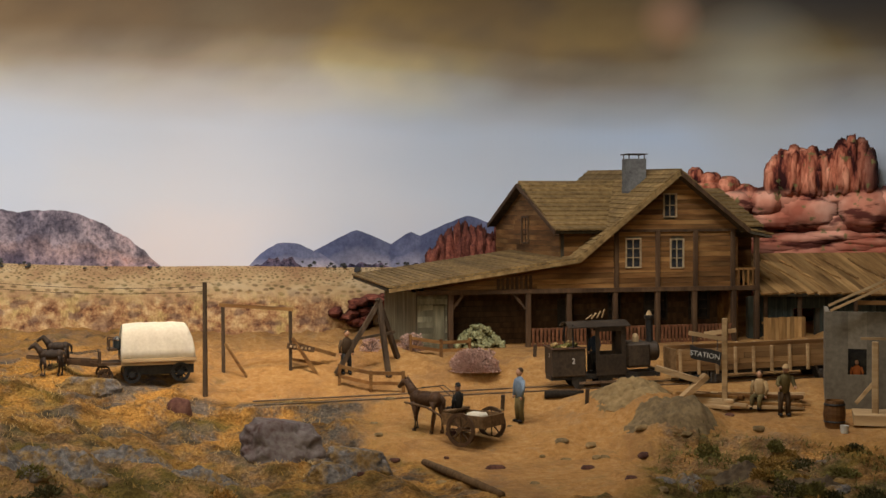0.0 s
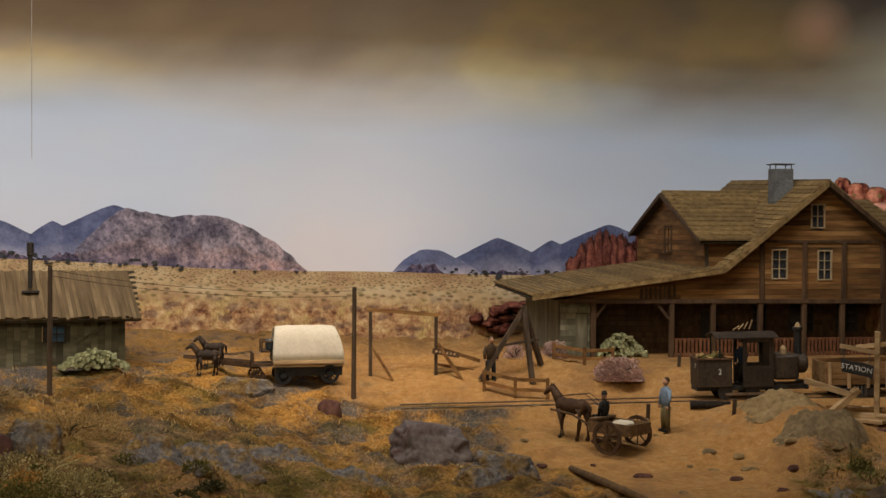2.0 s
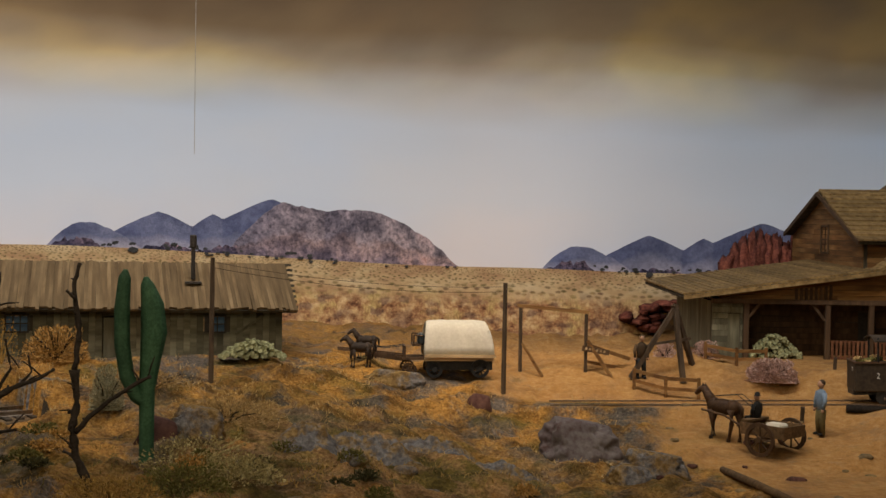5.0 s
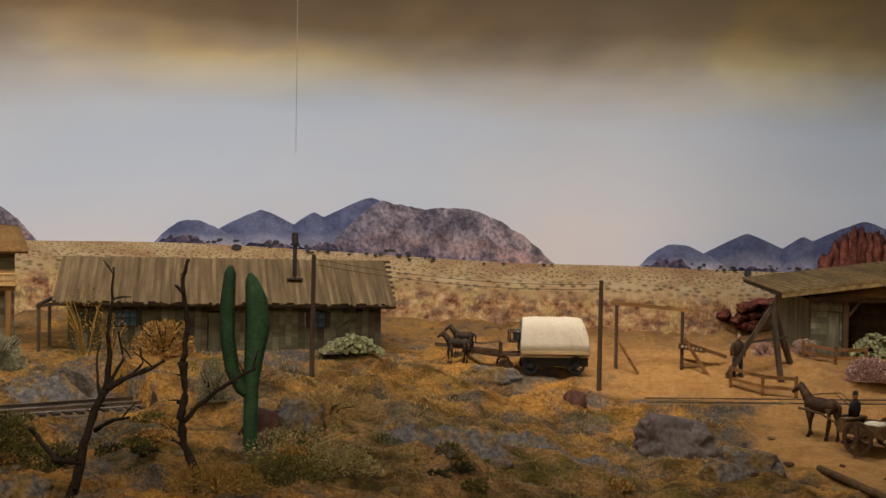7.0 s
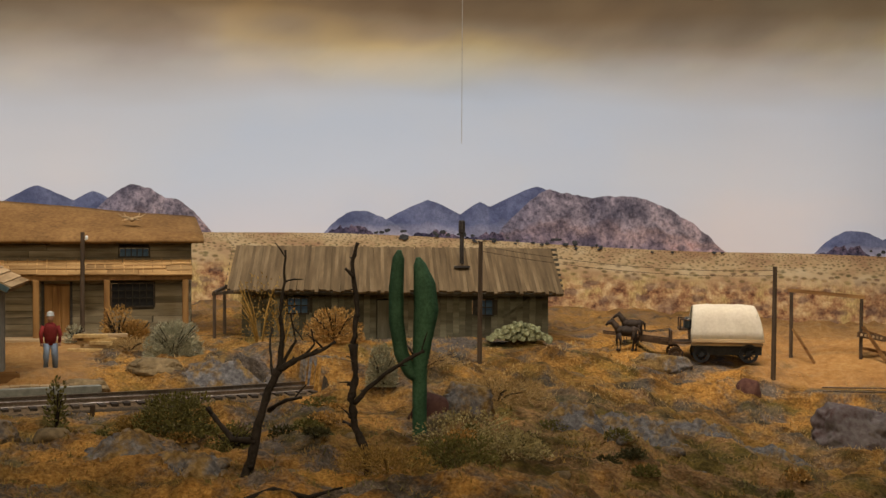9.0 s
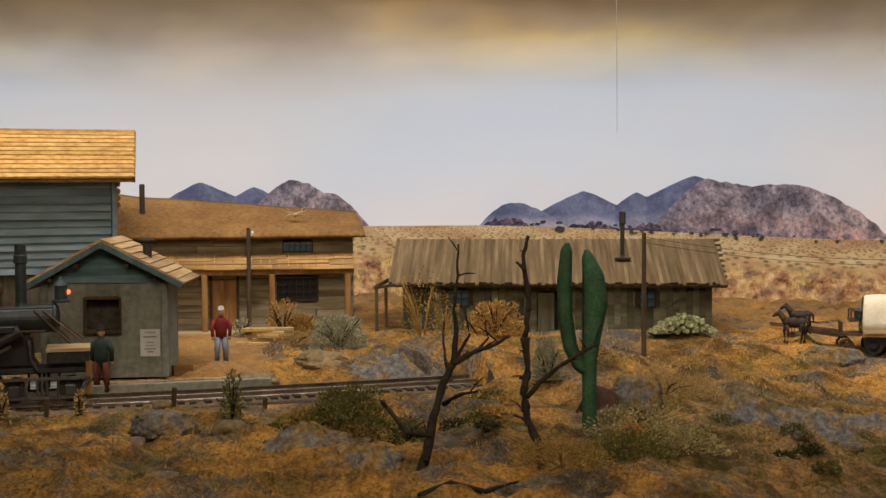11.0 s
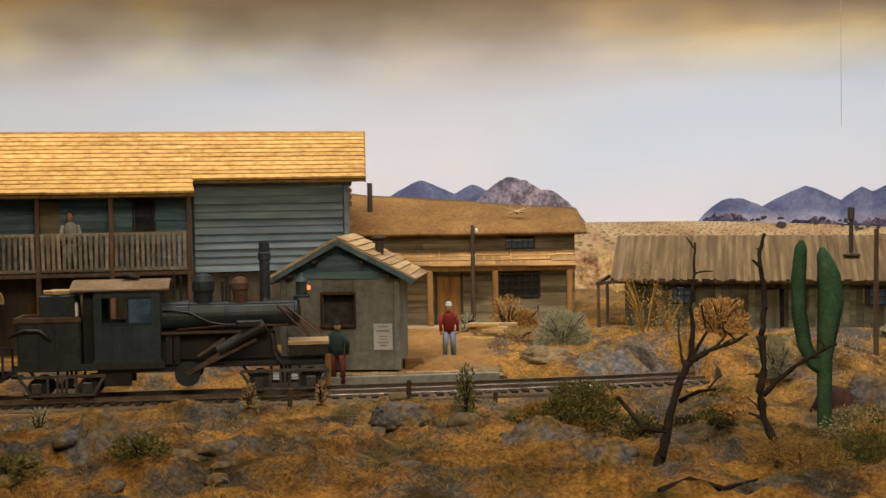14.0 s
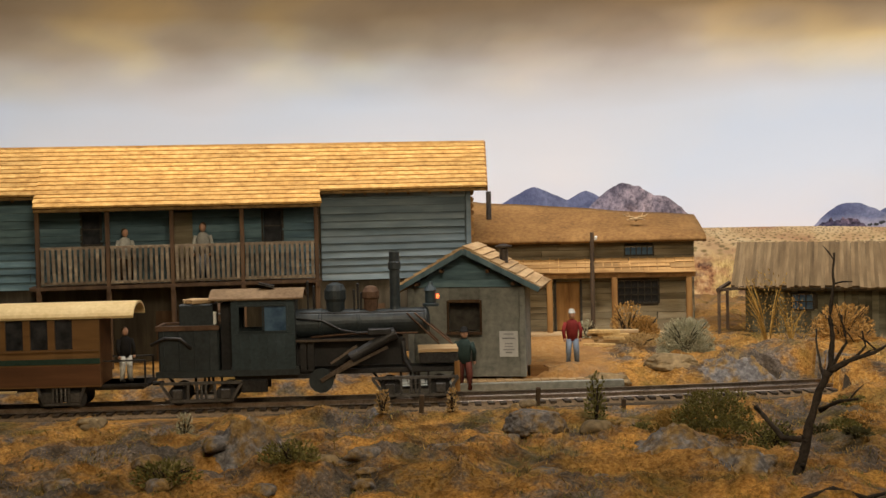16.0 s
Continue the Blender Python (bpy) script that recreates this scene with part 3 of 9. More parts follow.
def curved(name, r, z0, z1, material, p0=-75, p1=60, step=1.0, thick=0.012):
    """A bent upright sheet with thickness round O; z0 and z1 may be functions of the bearing."""
    bm = bmesh.new()
    cols = []
    layer = bm.verts.layers.float.new("fall")
    k = int(round((p1 - p0) / step))
    for i in range(k + 1):
        p = p0 + (p1 - p0) * i / k
        a, b = (z0(p) if callable(z0) else z0), (z1(p) if callable(z1) else z1)
        s, c = math.sin(radians(p)), math.cos(radians(p))
        k2 = (reach(p) / R_BACK) if r > 2 else 1.0
        cols.append([bm.verts.new((q * s * k2, q * c * k2, h)) for q, h in ((r, a), (r, b), (r + thick, b), (r + thick, a))])
        for v in cols[-1]:
            v[layer] = (b - v.co.z) / k2
    for u, v in zip(cols, cols[1:]):
        for i in range(4):
            j = (i + 1) % 4
            bm.faces.new((u[i], u[j], v[j], v[i]))
    bm.faces.new(cols[0])
    bm.faces.new(cols[-1][::-1])
    return bm


def horizon(p):
    return 0.188 + 0.036 * (1 - smooth(-16, 4, p)) - 0.006 * smooth(5, 12, p)


backdrop = thing("backdrop", AT_O, "printed desert panorama bent round the diorama, worn seam", "backdrop", kind="structure")
part("sky", curved("sky", R_BACK, -0.1, 0.98, M_SKY, step=0.25), M_SKY, backdrop, "pale sky print with brown shade painted along the top")
bm = curved("seam", R_BACK - 0.0006, 0.42, 0.98, M_SEAM, -8.43, -8.405, 0.025, 0.002)
part("seam", bm, M_SEAM, backdrop, "raised worn seam of the print")
part("plain", curved("plain", R_BACK - 0.062, -0.08, lambda p: raise_to(p, horizon(p)), M_PLAIN, step=0.5), M_PLAIN, backdrop, "printed plain of dry grass and sage")


def ridge(name, label, peaks, p0, p1, material, r, craggy=0.004, freq=30.0, bulge=0.012, foot=None):
    """A printed hill in slight relief: the skyline is the highest of its peaks (bearing, height, half-width, sharpness)."""
    bm = bmesh.new()
    l_rise, l_side = bm.verts.layers.float.new("rise"), bm.verts.layers.float.new("side")
    k, rows = int((p1 - p0) / 0.12), 14
    grid = []
    for i in range(k + 1):
        p = p0 + (p1 - p0) * i / k
        base = horizon(p) - 0.008 if foot is None else foot
        top, lean = base, 0.0
        for c, h, wl, wr, s in peaks:
            d = abs(p - c) / (wl if p < c else wr)
            if d < 1 and base + (h - base) * (1 - d ** s) > top:
                top = base + (h - base) * (1 - d ** s)
                lean = math.copysign(min(1.0, d * 1.6), p - c)
        top += craggy * noise.noise(Vector((p * freq * 0.05, r * 9, 1.7))) * min(1, (top - base) / 0.02) + craggy * 0.6 * noise.noise(Vector((p * freq * 0.17, r * 9, 4.7))) * min(1, (top - base) / 0.02)
        colv = []
        for j in range(rows + 1):
            u = j / rows
            z = base + (top - base) * u
            out = bulge * (1 - u) * (0.5 + 0.9 * abs(noise.noise(Vector((p * 0.9, z * 22, r)))) + 0.5 * noise.noise(Vector((p * 2.9, z * 60, r))))
            q = r - max(0, out) * min(1.0, (top - base) / 0.03)
            q *= reach(p) / R_BACK
            colv.append(bm.verts.new((q * math.sin(radians(p)), q * math.cos(radians(p)), raise_to(p, z))))
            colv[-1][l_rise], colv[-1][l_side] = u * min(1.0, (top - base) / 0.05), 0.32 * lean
        grid.append(colv)
    for a, b in zip(grid, grid[1:]):
        for j in range(rows):
            bm.faces.new((a[j], b[j], b[j + 1], a[j + 1]))
    return part(name, bm, material, backdrop, label, even=True)


def mountain_set(c, lift):
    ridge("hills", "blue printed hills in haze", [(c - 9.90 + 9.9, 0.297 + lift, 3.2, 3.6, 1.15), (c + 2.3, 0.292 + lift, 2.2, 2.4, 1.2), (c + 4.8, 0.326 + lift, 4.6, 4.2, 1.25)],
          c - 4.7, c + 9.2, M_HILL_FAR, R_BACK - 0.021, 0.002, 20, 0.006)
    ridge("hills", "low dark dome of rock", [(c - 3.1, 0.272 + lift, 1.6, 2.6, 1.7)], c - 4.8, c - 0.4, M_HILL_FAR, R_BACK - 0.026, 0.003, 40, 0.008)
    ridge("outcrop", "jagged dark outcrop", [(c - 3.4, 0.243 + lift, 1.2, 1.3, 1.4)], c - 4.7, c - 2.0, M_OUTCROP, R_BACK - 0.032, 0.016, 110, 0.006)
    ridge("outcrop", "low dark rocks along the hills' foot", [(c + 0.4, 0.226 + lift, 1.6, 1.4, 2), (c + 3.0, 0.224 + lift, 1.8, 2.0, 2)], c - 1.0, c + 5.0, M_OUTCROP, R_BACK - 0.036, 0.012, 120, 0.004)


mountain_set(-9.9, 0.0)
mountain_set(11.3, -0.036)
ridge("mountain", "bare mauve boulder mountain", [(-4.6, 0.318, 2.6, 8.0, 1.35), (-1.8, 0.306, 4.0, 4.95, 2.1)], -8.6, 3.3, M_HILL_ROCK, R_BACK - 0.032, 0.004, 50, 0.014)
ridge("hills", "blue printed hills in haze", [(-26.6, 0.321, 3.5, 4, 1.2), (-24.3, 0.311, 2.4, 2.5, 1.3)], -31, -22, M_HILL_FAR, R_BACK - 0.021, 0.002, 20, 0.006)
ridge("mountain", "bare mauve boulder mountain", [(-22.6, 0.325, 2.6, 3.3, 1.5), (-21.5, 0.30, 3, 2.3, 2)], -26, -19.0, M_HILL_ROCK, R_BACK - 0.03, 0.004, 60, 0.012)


def boulders(name, label, lumps, seed, material, rough=1.0):
    """Printed sandstone in low relief: rounded boulders and pillars (bearing, height, half-width, half-height)."""
    bm = bmesh.new()
    tone = bm.verts.layers.float.new("tone")
    for i, (p, z, w, hh) in enumerate(lumps):
        q = (R_BACK - 0.066 - 0.004 * (i % 3)) * reach(p) / R_BACK
        k = reach(p) / R_BACK
        m = pose(q * math.sin(radians(p)), q * math.cos(radians(p)), raise_to(p, z), 0, 0, -p)
        vs = bmesh.ops.create_icosphere(bm, subdivisions=4, radius=1.0)["verts"]
        for v in vs:
            c = v.co.copy()
            s = Vector((i * 3.1 + seed, i * 1.7, seed))
            f = 1 + rough * (0.16 * noise.noise(c * 1.5 + s) + 0.12 * (0.4 - abs(noise.noise(c * 3.0 + s))) + 0.05 * noise.noise(c * 8 + s))
            f *= 1 + 0.025 * math.sin(c.z * hh * 700)
            e = 0.75
            cx = math.copysign(abs(c.x) ** e, c.x)
            # light drawn into the colour: brighter to the front, top and left
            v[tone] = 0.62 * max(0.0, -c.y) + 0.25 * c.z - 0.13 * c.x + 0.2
            cz = math.copysign(abs(c.z) ** (0.68 if hh > 1.4 * w else 0.9), c.z)
            v.co = m @ Vector((cx * w * f * k, c.y * (0.028 if hh < 0.024 else 0.045) * f, cz * hh * f * k))
    return part(name, bm, material, backdrop, label, even=True)


ridge("butte_core", "red sandstone mass", [(31.0, 0.40, 2.2, 2.2, 6), (26.5, 0.25, 2.9, 9, 4), (34.5, 0.32, 6, 7, 3), (27.9, 0.29, 1.3, 3, 3)], 23.4, 42, M_BUTTE, R_BACK - 0.058, 0.004, 60, 0.012, foot=0.02)
rng = random.Random(8)
lumps = []
for i, top in enumerate((0.406, 0.42, 0.428, 0.416, 0.424, 0.414, 0.42, 0.432, 0.442, 0.434, 0.412)):     # the tower's pillars
    p = 28.95 + i * 0.375
    lumps.append((p, (0.32 + top) / 2, 0.0145 + 0.004 * (i % 2), (top - 0.32) / 2 * 1.02))
    lumps.append((p - 0.2, 0.352 + 0.012 * rng.random(), 0.013, 0.036))
for p, z, w, hh in ((28.6, 0.312, 0.034, 0.03), (29.5, 0.318, 0.028, 0.02), (30.3, 0.297, 0.062, 0.043), (31.6, 0.324, 0.04, 0.02), (32.5, 0.298, 0.05, 0.046), (33.9, 0.302, 0.046, 0.05),
                    (35.5, 0.3, 0.06, 0.055), (37.3, 0.295, 0.06, 0.05), (27.7, 0.33, 0.028, 0.019), (27.0, 0.346, 0.026, 0.02), (26.3, 0.358, 0.022, 0.018), (25.7, 0.366, 0.016, 0.02),
                    (27.2, 0.312, 0.045, 0.028), (26.2, 0.328, 0.036, 0.028), (25.3, 0.33, 0.032, 0.032), (31.3, 0.27, 0.04, 0.022), (29.0, 0.28, 0.045, 0.022)):
    lumps.append((p, z, w, hh))
for row, z in enumerate((0.24, 0.228, 0.214, 0.198, 0.176, 0.15, 0.12, 0.085)):                          # flat strata below
    for i in range(11):
        lumps.append((24.0 + i * 1.45 + rng.uniform(-0.5, 0.5) + 0.6 * (row % 2), z + rng.uniform(-0.006, 0.006), rng.uniform(0.05, 0.08), rng.uniform(0.010, 0.017)))
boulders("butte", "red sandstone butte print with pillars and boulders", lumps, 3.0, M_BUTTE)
lumps = []
for p, top, w in ((14.65, 0.226, 0.016), (14.95, 0.24, 0.013), (15.3, 0.254, 0.015), (15.6, 0.262, 0.011), (15.95, 0.268, 0.014), (16.3, 0.258, 0.012), (16.6, 0.264, 0.013), (17.0, 0.25, 0.015), (17.4, 0.256, 0.014), (17.9, 0.25, 0.016), (18.4, 0.24, 0.016)):
    lumps.append((p, (0.13 + top) / 2, w, (top - 0.13) / 2))
    lumps.append((p - 0.16, 0.19 + 0.016 * rng.random(), 0.012, 0.02))
    lumps.append((p + 0.1, 0.165, 0.015, 0.022))
for i in range(60):
    p = rng.uniform(10.3, 19)
    lumps.append((p, rng.uniform(0.06, 0.095 + 0.085 * smooth(10.2, 14.0, p)), rng.uniform(0.010, 0.022), rng.uniform(0.005, 0.011)))
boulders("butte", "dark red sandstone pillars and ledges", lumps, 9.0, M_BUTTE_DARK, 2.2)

# dark trees and bushes printed along the foot of the hills
rng = random.Random(2)
spots = [(11.4, 0.0075, -0.006)] + [(c + rng.uniform(-2.5, 6.5), rng.uniform(0.0022, 0.005), rng.uniform(0.0, 0.012)) for c in (-9.9, 11.3) for _ in range(26)]
spots += [(-10.9, 0.0085, -0.004), (-11.9, 0.004, 0.004)] + [(rng.uniform(-8, 3), rng.uniform(0.002, 0.004), rng.uniform(-0.006, 0.004)) for _ in range(20)]
for p, s, dz in spots:
    bm = bmesh.new()
    for i in range(3):
        blob(bm, rng.uniform(-s, s) * 0.8, 0, rng.uniform(0, s) * 0.4, s, 0.001, s * 0.75, 0.4, 3, 1, p + i)
    q = (R_BACK - 0.066) * reach(p) / R_BACK
    part("printed_bush", bm, M_SHRUB_PRINT, backdrop, m=pose(q * math.sin(radians(p)), q * math.cos(radians(p)), raise_to(p, horizon(p) + dz), 0, 0, -p))

# the room that closes the view round and above the visitor
bm = bmesh.new()
box(bm, 0, -1.6, -0.75, 7.4, 0.1, 2.6)
box(bm, -3.65, 0.8, -0.75, 0.1, 4.7, 2.6)
box(bm, 3.65, 0.8, -0.75, 0.1, 4.7, 2.6)
solid("wall_south", bm, M_PLASTER, pose(0, 0, 0), "dim plaster walls of the viewing room", "wall", kind="structure")
bm = bmesh.new()
box(bm, 0, 0.8, 1.86, 7.4, 4.9, 0.1)
solid("ceiling", bm, M_PLASTER, pose(0, 0, 0), "dim room ceiling above the diorama", "ceiling", kind="structure")
bm = bmesh.new()
box(bm, 0, 0.8, -0.86, 7.4, 4.9, 0.1)
solid("floor", bm, M_PLASTER, pose(0, 0, 0), "dim floor of the viewing room", "floor", kind="structure")
bm = curved("table_front", 0.85, -0.76, 0.0, M_PLASTER, -72, 56, 2.0, 0.02)
solid("baseboard", bm, M_PLASTER, AT_O, "plain front board of the diorama table", "fascia", kind="structure")

M_BLUE = weathered("blue_grey_painted_boards", (0.045, 0.082, 0.1), (0.095, 0.16, 0.185), (0.17, 0.25, 0.27), "X", 90, 0.8, 0.5, 0.14)
M_PALEBLUE = weathered("faded_grey_blue_boards", (0.065, 0.098, 0.115), (0.13, 0.17, 0.19), (0.215, 0.255, 0.27), "X", 60, 0.8, 0.6, 0.12)
M_BLUE_TRIM = weathered("blue_grey_trim", (0.05, 0.08, 0.09), (0.09, 0.14, 0.155), (0.14, 0.2, 0.21), "Z", 90, 0.8, 0.3, 0.1)
M_ROOF_GOLD = weathered("golden_cedar_shingles", (0.24, 0.12, 0.03), (0.48, 0.28, 0.085), (0.66, 0.43, 0.16), "Y", 70, 0.7, 0.25, 0.13, 0.5)
M_ROOF_TAN = weathered("tan_roof_boards", (0.2, 0.12, 0.05), (0.42, 0.28, 0.14), (0.6, 0.44, 0.25), "X", 70, 0.8, 0.35, 0.18)
M_ROOF_OLIVE = weathered("olive_brown_shingles", (0.09, 0.055, 0.02), (0.23, 0.148, 0.058), (0.38, 0.26, 0.11), "Y", 80, 0.8, 0.45, 0.2)
M_ROOF_GREY = weathered("grey_brown_roof_planks", (0.075, 0.048, 0.022), (0.165, 0.11, 0.054), (0.29, 0.205, 0.11), "X", 55, 0.85, 0.45, 0.1)
M_ROOF_STORE = mottled("worn_brown_roofing", (0.13, 0.062, 0.02), (0.25, 0.125, 0.04), (0.40, 0.225, 0.08), 13, 0.85, 0.4, 160)
M_BROWN = weathered("brown_stained_boards", (0.065, 0.028, 0.009), (0.26, 0.126, 0.039), (0.54, 0.315, 0.115), "X", 48, 0.8, 0.75, 0.18, 0.7)
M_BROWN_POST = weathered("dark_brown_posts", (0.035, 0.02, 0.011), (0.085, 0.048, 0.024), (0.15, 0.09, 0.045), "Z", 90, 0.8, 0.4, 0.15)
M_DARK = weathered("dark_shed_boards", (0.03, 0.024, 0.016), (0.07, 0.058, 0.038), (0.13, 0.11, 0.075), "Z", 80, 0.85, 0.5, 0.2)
M_REDRAIL = weathered("red_brown_rail_slats", (0.08, 0.03, 0.015), (0.17, 0.07, 0.032), (0.26, 0.12, 0.06), "Z", 90, 0.8, 0.4, 0.15)
M_GREYGREEN = weathered("grey_green_boards", (0.09, 0.072, 0.042), (0.24, 0.2, 0.125), (0.42, 0.365, 0.25), "X", 60, 0.85, 0.5, 0.2)
M_GREENV = weathered("mossy_upright_boards", (0.055, 0.05, 0.03), (0.155, 0.143, 0.09), (0.30, 0.275, 0.185), "Z", 55, 0.85, 0.55, 0.3)
M_ORANGE = weathered("orange_brown_timber", (0.13, 0.06, 0.018), (0.28, 0.145, 0.045), (0.42, 0.24, 0.085), "Z", 80, 0.75, 0.35, 0.15)
M_TAN = weathered("pale_tan_timber", (0.25, 0.16, 0.08), (0.45, 0.31, 0.16), (0.6, 0.45, 0.26), "X", 80, 0.8, 0.4, 0.2)
M_GREYWALL = mottled("grey_limewashed_wall", (0.1, 0.105, 0.095), (0.2, 0.205, 0.18), (0.3, 0.3, 0.26), 14, 0.85, 0.3, 120)
M_BOOTH = mottled("brown_grey_booth_wall", (0.10, 0.088, 0.066), (0.17, 0.15, 0.115), (0.24, 0.215, 0.17), 12, 0.85, 0.3, 120)
M_CHIMNEY = mottled("grey_brick_chimney", (0.06, 0.06, 0.06), (0.11, 0.11, 0.108), (0.17, 0.168, 0.16), 40, 0.9, 0.5, 200)
M_FRAME = weathered("pale_window_frames", (0.22, 0.16, 0.085), (0.40, 0.31, 0.18), (0.54, 0.44, 0.28), "", 120, 0.7, 0.3, 0.1)
M_DARKFRAME = weathered("dark_window_frames", (0.02, 0.017, 0.013), (0.045, 0.04, 0.032), (0.075, 0.065, 0.05), "", 120, 0.7, 0.3, 0.1)
M_GLASS, nt, b = graph("dark_dusty_glass", 0.15, 0, 0.5)
tc = node(nt, "ShaderNodeTexCoord").outputs["Object"]
nt.links.new(ramp(nt, fractal(nt, tc, 60, 3), [(0.3, (0.012, 0.013, 0.016)), (0.7, (0.05, 0.052, 0.055))]), b.inputs["Base Color"])
M_BLUEGLASS, nt, b = graph("blue_tinted_panes", 0.2, 0, 0.5)
tc = node(nt, "ShaderNodeTexCoord").outputs["Object"]
nt.links.new(ramp(nt, fractal(nt, tc, 60, 3), [(0.3, (0.03, 0.06, 0.11)), (0.7, (0.1, 0.17, 0.25))]), b.inputs["Base Color"])
M_PAPER = mottled("white_paper", (0.6, 0.6, 0.58), (0.7, 0.7, 0.68), (0.78, 0.78, 0.76), 30, 0.8, 0.1, 200)
M_INK = mottled("grey_ink", (0.24, 0.24, 0.24), (0.3, 0.3, 0.3), (0.36, 0.36, 0.36), 30, 0.8, 0.1, 200)
M_PIPE = mottled("sooty_iron", (0.02, 0.018, 0.016), (0.045, 0.038, 0.032), (0.09, 0.07, 0.055), 60, 0.6, 0.4, 300, 0.4, 0.4)
M_POLE = weathered("creosoted_pole", (0.03, 0.02, 0.013), (0.075, 0.05, 0.03), (0.14, 0.095, 0.06), "Z", 120, 0.85, 0.4, 0.1)
M_ROCK_OCHRE = mottled("ochre_dusted_rock", (0.085, 0.058, 0.028), (0.20, 0.135, 0.06), (0.34, 0.24, 0.115), 26, 0.95, 0.9, 120)
M_ROCK_TAN = mottled("tan_weathered_rock", (0.07, 0.052, 0.03), (0.17, 0.12, 0.06), (0.32, 0.23, 0.12), 25, 0.95, 0.8, 140)
M_ROCK_MIX = mottled("grey_rock_with_rust", (0.05, 0.02, 0.018), (0.088, 0.076, 0.074), (0.18, 0.16, 0.15), 16, 0.95, 0.8, 120)
M_STRAW_OCHRE = mottled("ochre_grass", (0.13, 0.075, 0.016), (0.27, 0.16, 0.04), (0.4, 0.26, 0.08), 60, 0.9, 0.2, 300)

# ---------- builders shared by the buildings ----------
SLATS = {}


def slat(L, w, t, mat):
    """A shared board lying along x, with worn ends."""
    L = round(L / 0.004) * 0.004 or 0.004
    key = (round(L, 4), round(w, 4), round(t, 4), mat.name)
    if key not in SLATS:
        bm = bmesh.new()
        box(bm, 0, 0, -t / 2, L, t, w, Matrix.Translation((0, 0, -w / 2 + t / 2)))
        for v in bm.verts:
            v.co.x += (0.0009 if v.co.x > 0 else -0.0009) * noise.noise(v.co * 900)
            v.co.z += 0.0006 * noise.noise(v.co * 700 + Vector((5, 0, 0)))
        SLATS[key] = mesh_of("plank", bm, mat)
    return SLATS[key]


def free_spans(lo, hi, holes):
    spans = [(lo, hi)]
    for a, b in holes:
        spans = [s for x, y in spans for s in ((x, min(y, a)), (max(x, b), y)) if s[1] - s[0] > 0.003]
    return spans


RNG = random.Random(5)


def plank_wall(parent, u0, u1, z0, z1, y, pitch, mat, upright=False, holes=(), t=0.0022, longest=0.16, limit=None, name="plank", m=None, lap=0.0):
    """Boards nailed on a wall, each an object of its own; holes are (u0, u1, z0, z1). limit(z) gives the span of a gable at that height."""
    m = m or Matrix.Identity(4)
    n = max(1, round(((u1 - u0) if upright else (z1 - z0)) / pitch))
    step = ((u1 - u0) if upright else (z1 - z0)) / n
    for i in range(n):
        c = (u0 if upright else z0) + (i + 0.5) * step
        if upright:
            spans = free_spans(z0, z1 + RNG.uniform(-0.002, 0.001), [(h[2], h[3]) for h in holes if h[0] < c + step * 0.4 and h[1] > c - step * 0.4])
        else:
            a, b = (u0, u1) if limit is None else limit(c)
            if b - a < 0.006:
                continue
            spans = free_spans(a, b, [(h[0], h[1]) for h in holes if h[2] < c + step * 0.4 and h[3] > c - step * 0.4])
        for a, b in spans:
            cuts = [a]
            while not upright and b - cuts[-1] > longest:
                cuts.append(cuts[-1] + RNG.uniform(0.55, 1.0) * longest)
            cuts.append(b)
            for p, q in zip(cuts, cuts[1:]):
                if q - p < 0.003:
                    continue
                w = step - (0.0006 if not lap else -0.001)
                me = slat(q - p - 0.0006, w, t, mat)
                off = RNG.uniform(-0.0005, 0.0005)
                if upright:
                    piece(name, me, parent, m @ Matrix.Translation((c, y - t / 2 + off, (p + q) / 2)) @ Euler((0, radians(-90 + RNG.uniform(-0.5, 0.5)), 0)).to_matrix().to_4x4())
                else:
                    piece(name, me, parent, m @ Matrix.Translation(((p + q) / 2, y - t / 2 + off, c)) @ Euler((lap, radians(RNG.uniform(-0.25, 0.25)), 0)).to_matrix().to_4x4())


def core_wall(name, parent, u0, u1, z0, z1, y0, y1, mat, holes=(), label="", m=None):
    """A solid wall with its openings cut through."""
    us = sorted({u0, u1, *[min(max(h[i], u0), u1) for h in holes for i in (0, 1)]})
    bm = bmesh.new()
    for a, b in zip(us, us[1:]):
        if b - a < 1e-5:
            continue
        mid = (a + b) / 2
        for p, q in free_spans(z0, z1, [(h[2], h[3]) for h in holes if h[0] < mid < h[1]]):
            box(bm, mid, (y0 + y1) / 2, p, b - a, y1 - y0, q - p)
    return part(name, bm, mat, parent, label, m=m)


